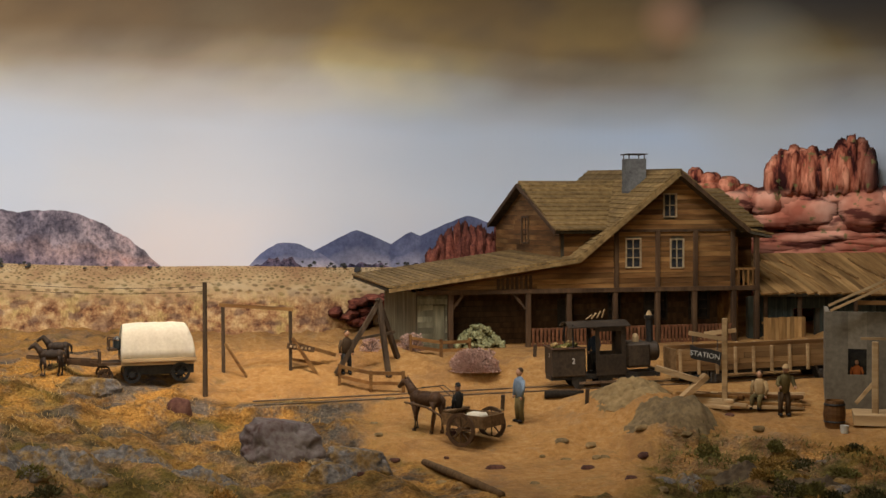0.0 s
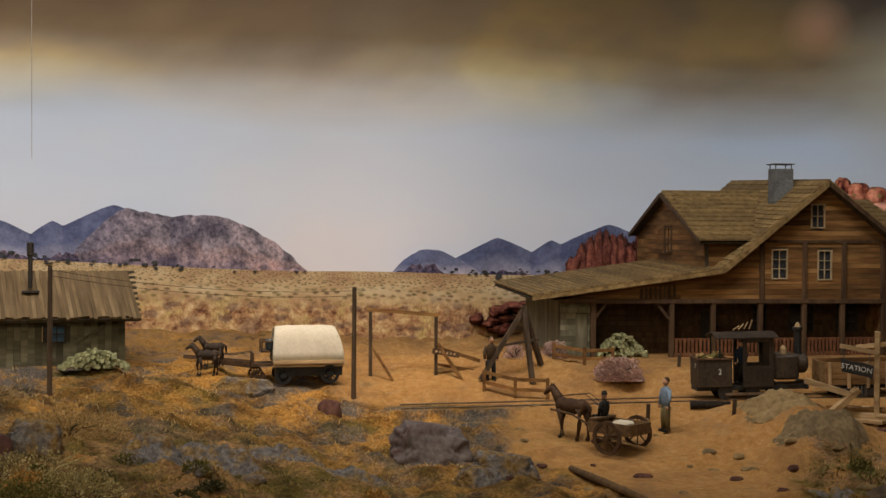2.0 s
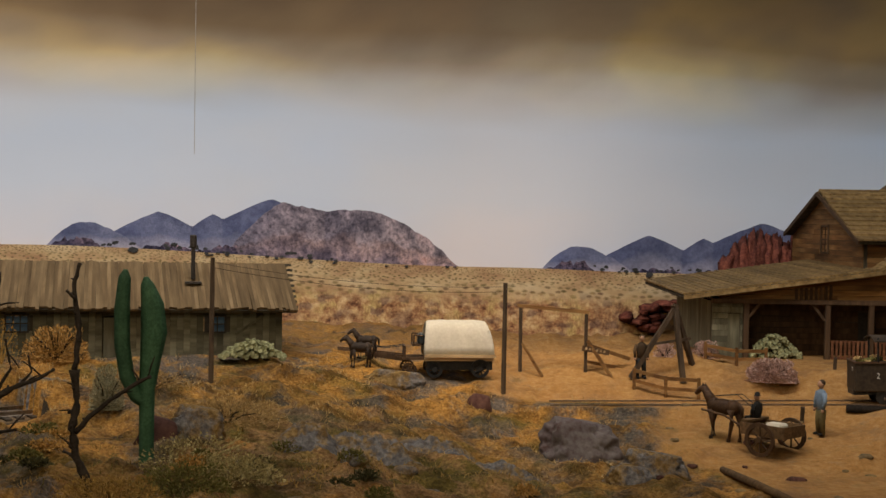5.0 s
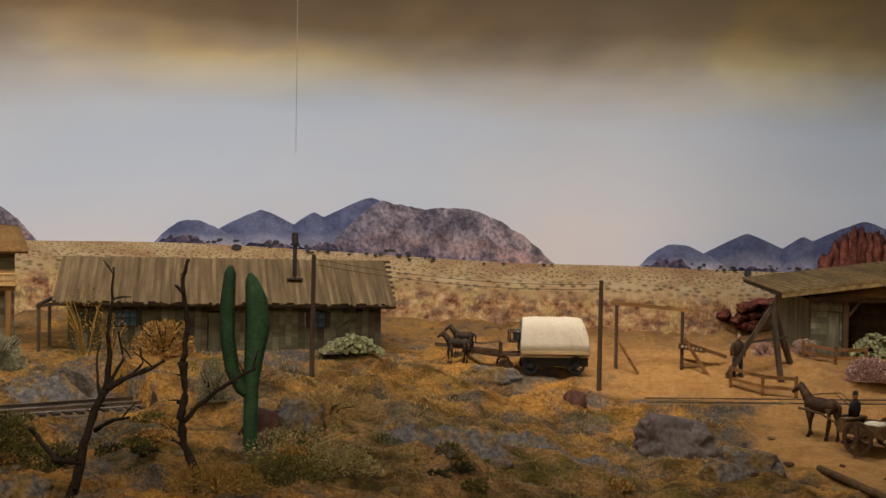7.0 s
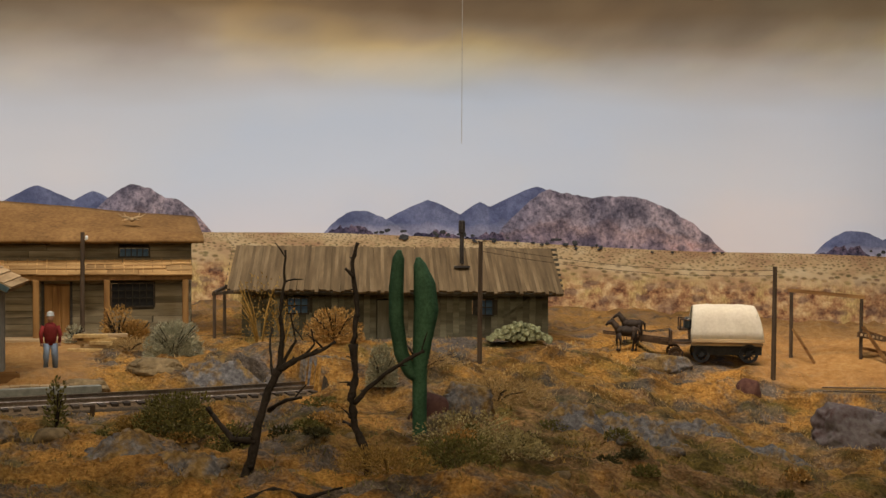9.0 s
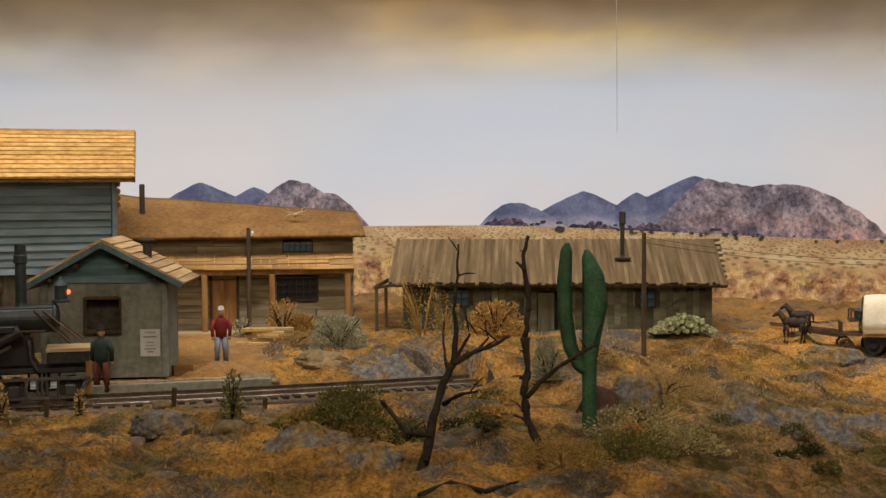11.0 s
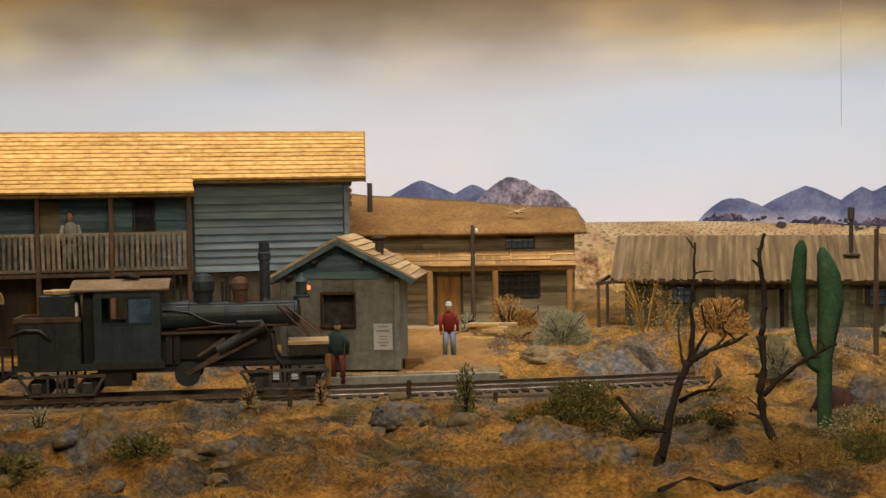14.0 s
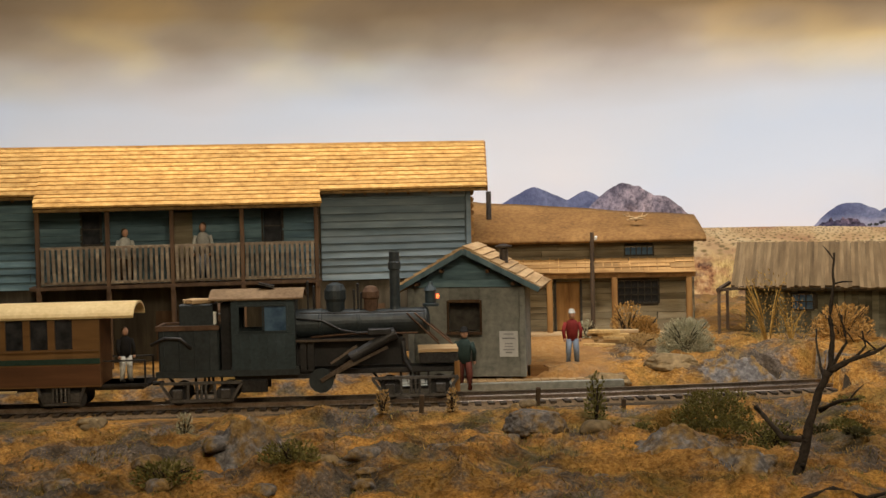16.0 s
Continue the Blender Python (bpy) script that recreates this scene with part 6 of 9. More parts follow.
M_STRAW = mottled("loose_straw", (0.22, 0.13, 0.045), (0.4, 0.26, 0.1), (0.56, 0.4, 0.18), 60, 0.9, 0.2, 300)
M_SKIN = mottled("painted_skin", (0.32, 0.17, 0.1), (0.42, 0.24, 0.15), (0.5, 0.3, 0.2), 60, 0.6, 0.1, 300)
M_WHITE = mottled("off_white_paint", (0.5, 0.5, 0.47), (0.62, 0.62, 0.58), (0.7, 0.7, 0.66), 50, 0.7, 0.1, 300)
M_BLACK = mottled("black_paint", (0.012, 0.012, 0.012), (0.022, 0.022, 0.022), (0.04, 0.038, 0.036), 50, 0.6, 0.1, 300)
CLOTH = {k: mottled("cloth_" + k, *[tuple(c * f for c in v) for f in (0.7, 1.0, 1.3)], 70, 0.85, 0.3, 300) for k, v in
         dict(red=(0.2, 0.025, 0.022), denim=(0.16, 0.2, 0.26), blue=(0.2, 0.27, 0.36), navy=(0.02, 0.032, 0.055), olive=(0.11, 0.085, 0.035), brown=(0.07, 0.045, 0.025),
              black=(0.015, 0.014, 0.013), white=(0.5, 0.5, 0.46), green=(0.03, 0.05, 0.045), tan=(0.35, 0.24, 0.12), maroon=(0.09, 0.028, 0.02), orange=(0.42, 0.13, 0.04)).items()}
M_RED_LAMP, nt, b = graph("red_tail_lamp", 0.3)
b.inputs["Base Color"].default_value = (0.6, 0.05, 0.02, 1)
b.inputs["Emission Color"].default_value = (1.0, 0.16, 0.04, 1)
b.inputs["Emission Strength"].default_value = 2.5


# ---------- track ----------
RAIL_Z = 0.036
TRACK = pose(TRACK_X, TRACK_Y, RAIL_Z, 0, 0, 31)


def build_track(name, m, x0, x1, label, bed=True, pitch=0.0165, bend=0.0):
    tr = thing(name, m, label, "railway track")
    off = lambda x: bend * max(0.0, x) ** 2
    if bed:
        bm = bmesh.new()
        n = int((x1 - x0) / 0.01)
        rows = []
        for i in range(n + 1):
            x = x0 + (x1 - x0) * i / n
            rows.append([bm.verts.new((x, yy + off(x), zz + 0.0015 * noise.noise(Vector((x * 60, yy * 60, 0))))) for yy, zz in ((-0.078, -0.03), (-0.046, -0.0095), (0, -0.008), (0.042, -0.0095), (0.06, -0.03))])
        for a, b in zip(rows, rows[1:]):
            for j in range(4):
                bm.faces.new((a[j], b[j], b[j + 1], a[j + 1]))
        part("track_bed", bm, M_BALLAST, tr, "dark oily ballast", even=True)
    for s in (-0.0225, 0.0225):
        bm = bmesh.new()
        n = max(2, int((x1 - x0) / 0.02))
        prof = [(-0.003, -0.006), (0.003, -0.006), (0.0008, -0.0045), (0.0008, -0.002), (0.0017, -0.0015), (0.0017, 0), (-0.0017, 0), (-0.0017, -0.0015), (-0.0008, -0.002), (-0.0008, -0.0045)]
        rings = [[bm.verts.new((x0 + (x1 - x0) * i / n, s + p + off(x0 + (x1 - x0) * i / n), q)) for p, q in prof] for i in range(n + 1)]
        for a, b in zip(rings, rings[1:]):
            for j in range(len(prof)):
                k = (j + 1) % len(prof)
                bm.faces.new((a[j], a[k], b[k], b[j]))
        bm.faces.new(rings[0]), bm.faces.new(rings[-1][::-1])
        part("rail", bm, M_STEEL, tr, "worn steel rail")
    bm = bmesh.new()
    box(bm, 0, 0, -0.0115, 0.0085, 0.082, 0.0055, bevel=0.0006)
    me = mesh_of("sleeper", bm, M_TIE)
    for i in range(int((x1 - x0) / pitch)):
        x = x0 + (i + 0.5) * pitch
        piece("sleeper", me, tr, Matrix.Translation((x, off(x) + RNG.uniform(-0.003, 0.003), RNG.uniform(-0.0008, 0.0004))) @ Matrix.Rotation(radians(RNG.uniform(-3, 3)), 4, "Z"))
    return tr


build_track("railway_track", TRACK, -1.0, 0.52, "narrow-gauge track with worn rails on dark sleepers", bend=0.12)
SIDING = pose(SIDE_X, SIDE_Y, 0.0206, 0, -1.37, -5)
build_track("siding_track", SIDING, -0.56, 0.62, "sandy siding track with thin rusty rails", bed=False)


# ---------- rolling stock ----------
def wheel(bm, x, y, z, r, t=0.006, n=18):
    """A flanged wheel with its axle along y."""
    m = Matrix.Translation((x, y, z)) @ Matrix.Rotation(radians(90), 4, "X")
    lathe(bm, [(r * 0.3, -t * 0.7), (r * 0.9, -t * 0.5), (r, -t * 0.5), (r, t * 0.3), (r * 1.1, t * 0.35), (r * 1.1, t * 0.5), (r * 0.3, t * 0.5)], n, m)


def bogie(parent, x, z=0.0, span=0.05, y=0.026):
    """Arch-bar bogie with four wheels."""
    bg = part("bogie", _box1(x, 0, z + 0.013, 0.012, 0.05, 0.006), M_IRON, parent, "black arch-bar bogie")
    for s in (-1, 1):
        for dx in (-span / 2, span / 2):
            bm = bmesh.new()
            wheel(bm, x + dx, s * 0.0225, z + 0.0125, 0.0125)
            part("wheel", bm, M_IRON, bg, even=False)
        yy = s * (y + 0.005)
        bm = bmesh.new()
        for a, b in (((x - span * 0.85, 0.029), (x + span * 0.85, 0.029)), ((x - span * 0.85, 0.029), (x - span * 0.62, 0.007)), ((x + span * 0.85, 0.029), (x + span * 0.62, 0.007)), ((x - span * 0.66, 0.006), (x + span * 0.66, 0.006))):
            beam(bm, (a[0], yy, z + a[1]), (b[0], yy, z + b[1]), 0.003, 0.0036)
        for dx in (-span * 0.28, span * 0.28):
            beam(bm, (x + dx, yy, z + 0.029), (x + dx, yy, z + 0.006), 0.003, 0.003)
        frame_side = part("side_frame", bm, M_TRUCK, bg, "cast grey side frame")
        for dx in (-span / 2, span / 2):
            part("axle_box", _box1(x + dx, yy - s * 0.0005, z + 0.008, 0.0125, 0.007, 0.013, 0.001), M_TRUCK, frame_side)
        for dx in (-0.0055, 0.0, 0.0055):
            bm = bmesh.new()
            lathe(bm, [(0.0021 if i % 2 else 0.0016, 0.0085 + i * 0.0017) for i in range(12)], 8, Matrix.Translation((x + dx, yy + s * 0.0005, z)))
            part("spring", bm, M_TRUCK, frame_side)
    return bg


def _box1(x, y, z, sx, sy, sz, bevel=0.0):
    bm = bmesh.new()
    box(bm, x, y, z, sx, sy, sz, bevel=bevel)
    return bm


def build_geared_loco():
    lo = thing("geared_locomotive", TRACK @ Matrix.Translation((-0.402, 0, 0)), "sooty slate-grey geared steam locomotive with timber load", "locomotive")
    W = 0.058
    part("frame", _box1(0.205, 0, 0.034, 0.375, 0.04, 0.007, 0.001), M_IRON, lo)
    # bunker with flared rim and load
    bk = part("bunker", _box1(0.042, 0, 0.041, 0.078, W, 0.058, 0.002), M_LOCO, lo, "slate-grey fuel bunker")
    bm = bmesh.new()
    for s in (-1, 1):
        beam(bm, (0.0, s * W / 2, 0.1), (0.082, s * W / 2, 0.1), 0.005, 0.006)
    beam(bm, (0.002, -W / 2, 0.1), (0.002, W / 2, 0.1), 0.005, 0.006)
    part("rim", bm, M_RUSTY, bk, "rusty flared rim")
    bm = bmesh.new()
    tube(bm, [(-0.006, -W / 2 - 0.003, 0.079), (0.012, -W / 2 - 0.004, 0.088), (0.032, -W / 2 - 0.004, 0.087), (0.046, -W / 2 - 0.003, 0.074)], [0.0022] * 4)
    part("hose", bm, M_IRON, bk, even=True)
    part("load_crate", _box1(0.052, 0, 0.098, 0.044, 0.046, 0.032, 0.001), M_LOCO, bk)
    for i in range(8):
        L = RNG.uniform(0.02, 0.036)
        bm = bmesh.new()
        box(bm, 0, 0, 0, L, 0.009, 0.005, bevel=0.0005)
        part("split_log", bm, M_TAN, bk, m=Matrix.Translation((0.042 + RNG.uniform(0, 0.024), RNG.uniform(-0.018, 0.018), 0.129 + RNG.uniform(0, 0.006))) @ Matrix.Rotation(RNG.uniform(-0.5, 0.5), 4, "Z"))
    part("white_can", _box1(0.073, -0.018, 0.103, 0.009, 0.008, 0.017, 0.001), M_WHITE, bk)
    # cab
    cab = part("cab_floor", _box1(0.14, 0, 0.041, 0.088, W, 0.006), M_LOCO, lo)
    hole = [(0.107, 0.17, 0.092, 0.128)]
    for s in (-1, 1):
        core_wall("cab_side", lo, 0.098, 0.18, 0.041, 0.137, s * W / 2 - 0.0015, s * W / 2 + 0.0015, M_LOCO_BLUE, hole, "faded blue cab side")
        bm = bmesh.new()
        for a, b, c, d in ((0.107, 0.17, 0.092, 0.0022), (0.107, 0.17, 0.126, 0.0022)):
            box(bm, (a + b) / 2, s * (W / 2 + 0.002), c, b - a, 0.002, d)
        for u in (0.107, 0.139, 0.17):
            box(bm, u, s * (W / 2 + 0.002), 0.092, 0.0022, 0.002, 0.036)
        fr = part("cab_window_frame", bm, M_LOCO_BLUE, lo)
        part("pane", _box1(0.155, s * (W / 2 - 0.0005), 0.094, 0.028, 0.0008, 0.032), M_BLUEGLASS, fr)
    part("cab_front", _box1(0.179, 0, 0.041, 0.003, W - 0.004, 0.096), M_LOCO, lo)
    part("cab_back_post", _box1(0.1, 0, 0.041, 0.003, 0.03, 0.06), M_BLACK, lo)
    bm = bmesh.new()
    pr = [(0.0355 * math.sin(a), 0.1235 + 0.0235 * math.cos(a)) for a in [radians(-88 + 176 * i / 12) for i in range(13)]]
    pr = [(p, 0.136 + 0.012 * math.cos(p / 0.036 * 1.5)) for p, q in pr]
    prism(bm, pr + [(p, q - 0.0022) for p, q in pr[::-1]], 0, 0.122)
    part("cab_roof", bm, M_TAN_DUSTY, lo, "dusty tan arched cab roof", m=Matrix.Translation((0.07, 0, 0)) @ Matrix.Rotation(radians(-90), 4, "Z") @ Matrix.Scale(-1, 4, (1, 0, 0)))
    part("roof_hatch", _box1(0, 0, 0, 0.02, 0.016, 0.003), M_IRON, lo, m=Matrix.Translation((0.142, -0.006, 0.151)) @ Matrix.Rotation(radians(14), 4, "Y"))
    # black box added in place of the shade between bunker and cab
    part("doorway_shade", _box1(0.09, 0, 0.041, 0.014, W - 0.02, 0.09), M_BLACK, lo)
    for s in (-1, 1):
        part("sill", _box1(0.092, s * (W / 2 + 0.0005), 0.036, 0.186, 0.003, 0.008), M_LOCO, lo)
        part("brake_gear", _box1(0.125, s * 0.024, 0.014, 0.035, 0.006, 0.016, 0.001), M_IRON, lo)
    # boiler
    M4 = Matrix.Translation((0.18, 0, 0.1)) @ Matrix.Rotation(radians(90), 4, "Y")
    bm = bmesh.new()
    lathe(bm, [(0.019, 0), (0.019, 0.03), (0.0195, 0.031), (0.0195, 0.034), (0.0182, 0.035), (0.0175, 0.08), (0.018, 0.081), (0.018, 0.084), (0.0172, 0.085), (0.0168, 0.128)], 28, M4)
    bo = part("boiler", bm, M_LOCO, lo, "slate-grey boiler with bands", even=False)
    bm = bmesh.new()
    lathe(bm, [(0.0178, 0.128), (0.0178, 0.168), (0.0186, 0.169), (0.0186, 0.172), (0.015, 0.175), (0.004, 0.177)], 28, M4)
    part("smokebox", bm, M_LOCO, bo, "sooty smokebox")
    for xx, prof, mt in ((0.232, [(0.012, 0.112), (0.0125, 0.128), (0.0145, 0.132), (0.0142, 0.143), (0.011, 0.150), (0.004, 0.153)], M_LOCO),
                         (0.279, [(0.009, 0.112), (0.0095, 0.13), (0.0115, 0.132), (0.0112, 0.14), (0.008, 0.146), (0.003, 0.148)], M_RUSTY)):
        bm = bmesh.new()
        lathe(bm, prof, 18, Matrix.Translation((xx, 0, 0)))
        part("dome", bm, mt, bo)
    bm = bmesh.new()
    lathe(bm, [(0.0085, 0.113), (0.0068, 0.12), (0.0066, 0.168), (0.0082, 0.169), (0.0082, 0.178), (0.007, 0.179), (0.0068, 0.192), (0.0055, 0.1925), (0.0055, 0.187)], 18, Matrix.Translation((0.311, 0, 0)))
    part("chimney", bm, M_LOCO, bo, "straight slate-grey chimney with collar")
    for xx, hh in ((0.196, 0.155), (0.204, 0.148), (0.257, 0.142), (0.262, 0.15), (0.266, 0.138)):
        bm = bmesh.new()
        rod(bm, (xx, -0.004, 0.11), (xx, -0.004, hh), 0.0012, 0.0016)
        blob(bm, xx, -0.004, hh, 0.0022, 0.0022, 0.002, 0, 1, 1)
        part("valve", bm, M_IRON, bo)
    for s in (-1, 1):
        bm = bmesh.new()
        box(bm, 0.235, s * 0.026, 0.079, 0.106, 0.013, 0.002)
        part("running_board", bm, M_IRON, lo)
        bm = bmesh.new()
        tube(bm, [(0.185, s * 0.019, 0.115), (0.25, s * 0.0195, 0.114), (0.35, s * 0.019, 0.114)], [0.001] * 3, 5)
        part("handrail", bm, M_IRON, lo)
        # slanted cylinder, crank and rods
        cy = bmesh.new()
        rod(cy, (0.262, s * 0.033, 0.062), (0.303, s * 0.033, 0.084), 0.0072, n=14)
        rod(cy, (0.252, s * 0.033, 0.0565), (0.262, s * 0.033, 0.062), 0.0085, n=14)
        rod(cy, (0.303, s * 0.033, 0.084), (0.311, s * 0.033, 0.088), 0.0085, n=14)
        box(cy, 0.29, s * 0.034, 0.086, 0.03, 0.014, 0.008, bevel=0.001)
        c = part("cylinder", cy, M_IRON, lo, "slanted black cylinder")
        bm = bmesh.new()
        beam(bm, (0.213, s * 0.0365, 0.028), (0.262, s * 0.0365, 0.058), 0.003, 0.005)
        beam(bm, (0.226, s * 0.039, 0.035), (0.3, s * 0.039, 0.07), 0.002, 0.0035)
        beam(bm, (0.226, s * 0.0355, 0.05), (0.26, s * 0.0355, 0.072), 0.002, 0.003)
        part("connecting_rod", bm, M_STEEL, c)
        bm = bmesh.new()
        lathe(bm, [(0.016, -0.003), (0.016, 0.003), (0.013, 0.0036), (0.005, 0.0036), (0.005, 0.006)], 22, Matrix.Translation((0.213, s * 0.031, 0.028)) @ Matrix.Rotation(radians(90 * s), 4, "X"))
        part("crank_disc", bm, M_LOCO, c)
        for xx in (0.19, 0.2):
            part("frame_strut", _box1(xx, s * 0.024, 0.04, 0.008, 0.006, 0.04), M_IRON, lo)
        bm = bmesh.new()
        tube(bm, [(0.32, s * 0.022, 0.075), (0.322, s * 0.024, 0.05), (0.33, s * 0.026, 0.038)], [0.003, 0.003, 0.002])
        part("exhaust_pipe", bm, M_IRON, lo)
        for xa, xb in ((0.336, 0.385), (0.326, 0.368)):
            bm = bmesh.new()
            rod(bm, (xa, s * 0.02, 0.112), (xb, s * 0.022, 0.07), 0.0011)
            part("bracing", bm, M_RUSTY, lo)
        # plumbing and boarding
        bm = bmesh.new()
        tube(bm, [(0.182, s * 0.021, 0.108), (0.215, s * 0.0215, 0.105), (0.24, s * 0.022, 0.092), (0.262, s * 0.024, 0.088), (0.285, s * 0.03, 0.09)], [0.0012] * 5, 7)
        part("steam_pipe", bm, M_IRON, bo, even=True)
        bm = bmesh.new()
        tube(bm, [(0.2, s * 0.02, 0.083), (0.25, s * 0.0215, 0.0865), (0.34, s * 0.02, 0.086)], [0.0013] * 3, 6)
        part("water_pipe", bm, M_RUSTY, bo, even=True)
        for i in range(7):
            part("cab_board", _box1(0.1045 + i * 0.0115, s * (W / 2 + 0.0016), 0.044, 0.0106, 0.0014, 0.046), M_LOCO_BLUE, lo)
        for i in range(4):
            bm = bmesh.new()
            rod(bm, (0.01 + i * 0.02, s * (W / 2 + 0.0008), 0.045), (0.01 + i * 0.02, s * (W / 2 + 0.0008), 0.097), 0.0008, n=5)
            part("bunker_seam", bm, M_LOCO, bk)
        # light on the running board's edge, built as a bright steel strip
        part("board_edge", _box1(0.235, s * 0.0328, 0.0785, 0.108, 0.0012, 0.003), M_STEEL, lo, "bright strip for the running board's lit edge")
    part("ash_pan", _box1(0.25, 0, 0.045, 0.14, 0.034, 0.036), M_BLACK, lo)
    part("gear_shaft", _box1(0.16, -0.02, 0.03, 0.12, 0.006, 0.006), M_IRON, lo)
    bogie(lo, 0.058, 0, 0.062, 0.029)
    bogie(lo, 0.335, 0, 0.066, 0.029)
    pb = part("pilot_beam", _box1(0.366, 0, 0.046, 0.05, 0.056, 0.014, 0.001), M_IRON, lo)
    part("pilot_deck", _box1(0.366, 0, 0.0605, 0.052, 0.058, 0.004), M_TAN, pb, "pale wooden deck")
    part("step", _box1(0.39, -0.026, 0.008, 0.007, 0.008, 0.04), M_ORANGE, pb)
    part("step", _box1(0.002, -0.028, 0.006, 0.016, 0.008, 0.004), M_TAN, pb)
    # lantern on a bracket
    bm = bmesh.new()
    lathe(bm, [(0.011, 0.119), (0.011, 0.122), (0.0075, 0.123), (0.0075, 0.139), (0.009, 0.14), (0.004, 0.147), (0.0025, 0.151)], 14, Matrix.Translation((0.358, 0, 0)))
    la = part("lantern", bm, M_LOCO_BLUE, lo, "blue-grey lantern on the smokebox")
    bm = bmesh.new()
    lathe(bm, [(0.0028, 0), (0.0028, 0.003), (0.0015, 0.004)], 10, Matrix.Translation((0.3655, -0.0035, 0.132)) @ Matrix.Rotation(radians(90), 4, "Y"))
    part("lens", bm, M_RED_LAMP, la, "glowing red lens")
    return lo


def build_coach():
    co = thing("passenger_coach", TRACK @ Matrix.Translation((-0.955, 0, 0)), "orange-brown wooden passenger coach with cream roof", "railway coach")
    L, W = 0.482, 0.066
    part("underframe", _box1(0.255, 0, 0.022, 0.56, 0.05, 0.008), M_IRON, co)
    wins = [(0.472 - 0.0245 - 0.0315 * i - 0.0225, 0.472 - 0.0245 - 0.0315 * i, 0.077, 0.116) for i in range(13)]
    for s in (-1, 1):
        side = core_wall("side", co, 0, L, 0.028, 0.123, s * W / 2 - 0.002, s * W / 2 + 0.002, M_COACH, wins, "orange-brown coach side")
        part("lower_panel", _box1(L / 2, s * (W / 2 + 0.0022), 0.03, L, 0.0012, 0.026), M_COACH_RED, co)
        part("stripe", _box1(L / 2, s * (W / 2 + 0.0024), 0.058, L, 0.0014, 0.007), M_GREEN, co, "dark green stripe")
        part("sill", _box1(L / 2, s * (W / 2 + 0.003), 0.0735, L, 0.003, 0.002), M_COACH, co)
        part("footboard", _box1(0.19, s * (W / 2 + 0.006), 0.023, 0.37, 0.008, 0.0022), M_COACH_ROOF, co, "cream footboard")
        for w in wins:
            part("pane", _box1((w[0] + w[1]) / 2, s * (W / 2 - 0.001), w[2], w[1] - w[0], 0.0008, w[3] - w[2]), M_GLASS, side)
    for xx in (0.001, L - 0.001):
        part("end_wall", _box1(xx, 0, 0.028, 0.003, W - 0.004, 0.095), M_COACH_RED, co)
    part("platform", _box1(L + 0.03, 0, 0.026, 0.062, 0.06, 0.004), M_IRON, co)
    bm = bmesh.new()
    pr = [(0.04 * math.sin(radians(-80 + 160 * i / 14)), 0.116 + 0.02 * math.cos(radians(-80 + 160 * i / 14))) for i in range(15)]
    prism(bm, pr + [(p * 0.98, q - 0.003) for p, q in pr[::-1]], -0.03, L + 0.045)
    part("roof", bm, M_COACH_ROOF, co, "cream arched roof", m=Matrix.Rotation(radians(-90), 4, "Z") @ Matrix.Scale(-1, 4, (1, 0, 0)))
    for s in (-1, 1):
        bm = bmesh.new()
        rod(bm, (L + 0.056, s * 0.028, 0.03), (L + 0.056, s * 0.028, 0.06), 0.0014)
        rod(bm, (L + 0.056, s * 0.028, 0.06), (L + 0.002, s * 0.028, 0.06), 0.0012)
        part("platform_rail", bm, M_IRON, co)
    bm = bmesh.new()
    rod(bm, (L + 0.06, 0, 0.026), (L + 0.075, 0, 0.026), 0.003)
    part("coupler", bm, M_IRON, co)
    bogie(co, 0.43, 0, 0.036)
    bogie(co, 0.06, 0, 0.036)


build_geared_loco()
build_coach()


def text_part(words, size, material, parent, m, label="", name="lettering"):
    cu = bpy.data.curves.new("letters", "FONT")
    cu.body, cu.size, cu.extrude, cu.align_x, cu.align_y = words, size, 0.0004, "CENTER", "CENTER"
    tmp = bpy.data.objects.new("letters", cu)
    scene.collection.objects.link(tmp)
    me = bpy.data.meshes.new_from_object(tmp.evaluated_get(bpy.context.evaluated_depsgraph_get()))
    bpy.data.objects.remove(tmp)
    me.materials.clear()
    me.materials.append(material)
    ob = new(name, me)
    ob.parent, ob.matrix_basis = parent, m
    return tagged(ob, label)


UP = Matrix.Rotation(radians(90), 4, "X")


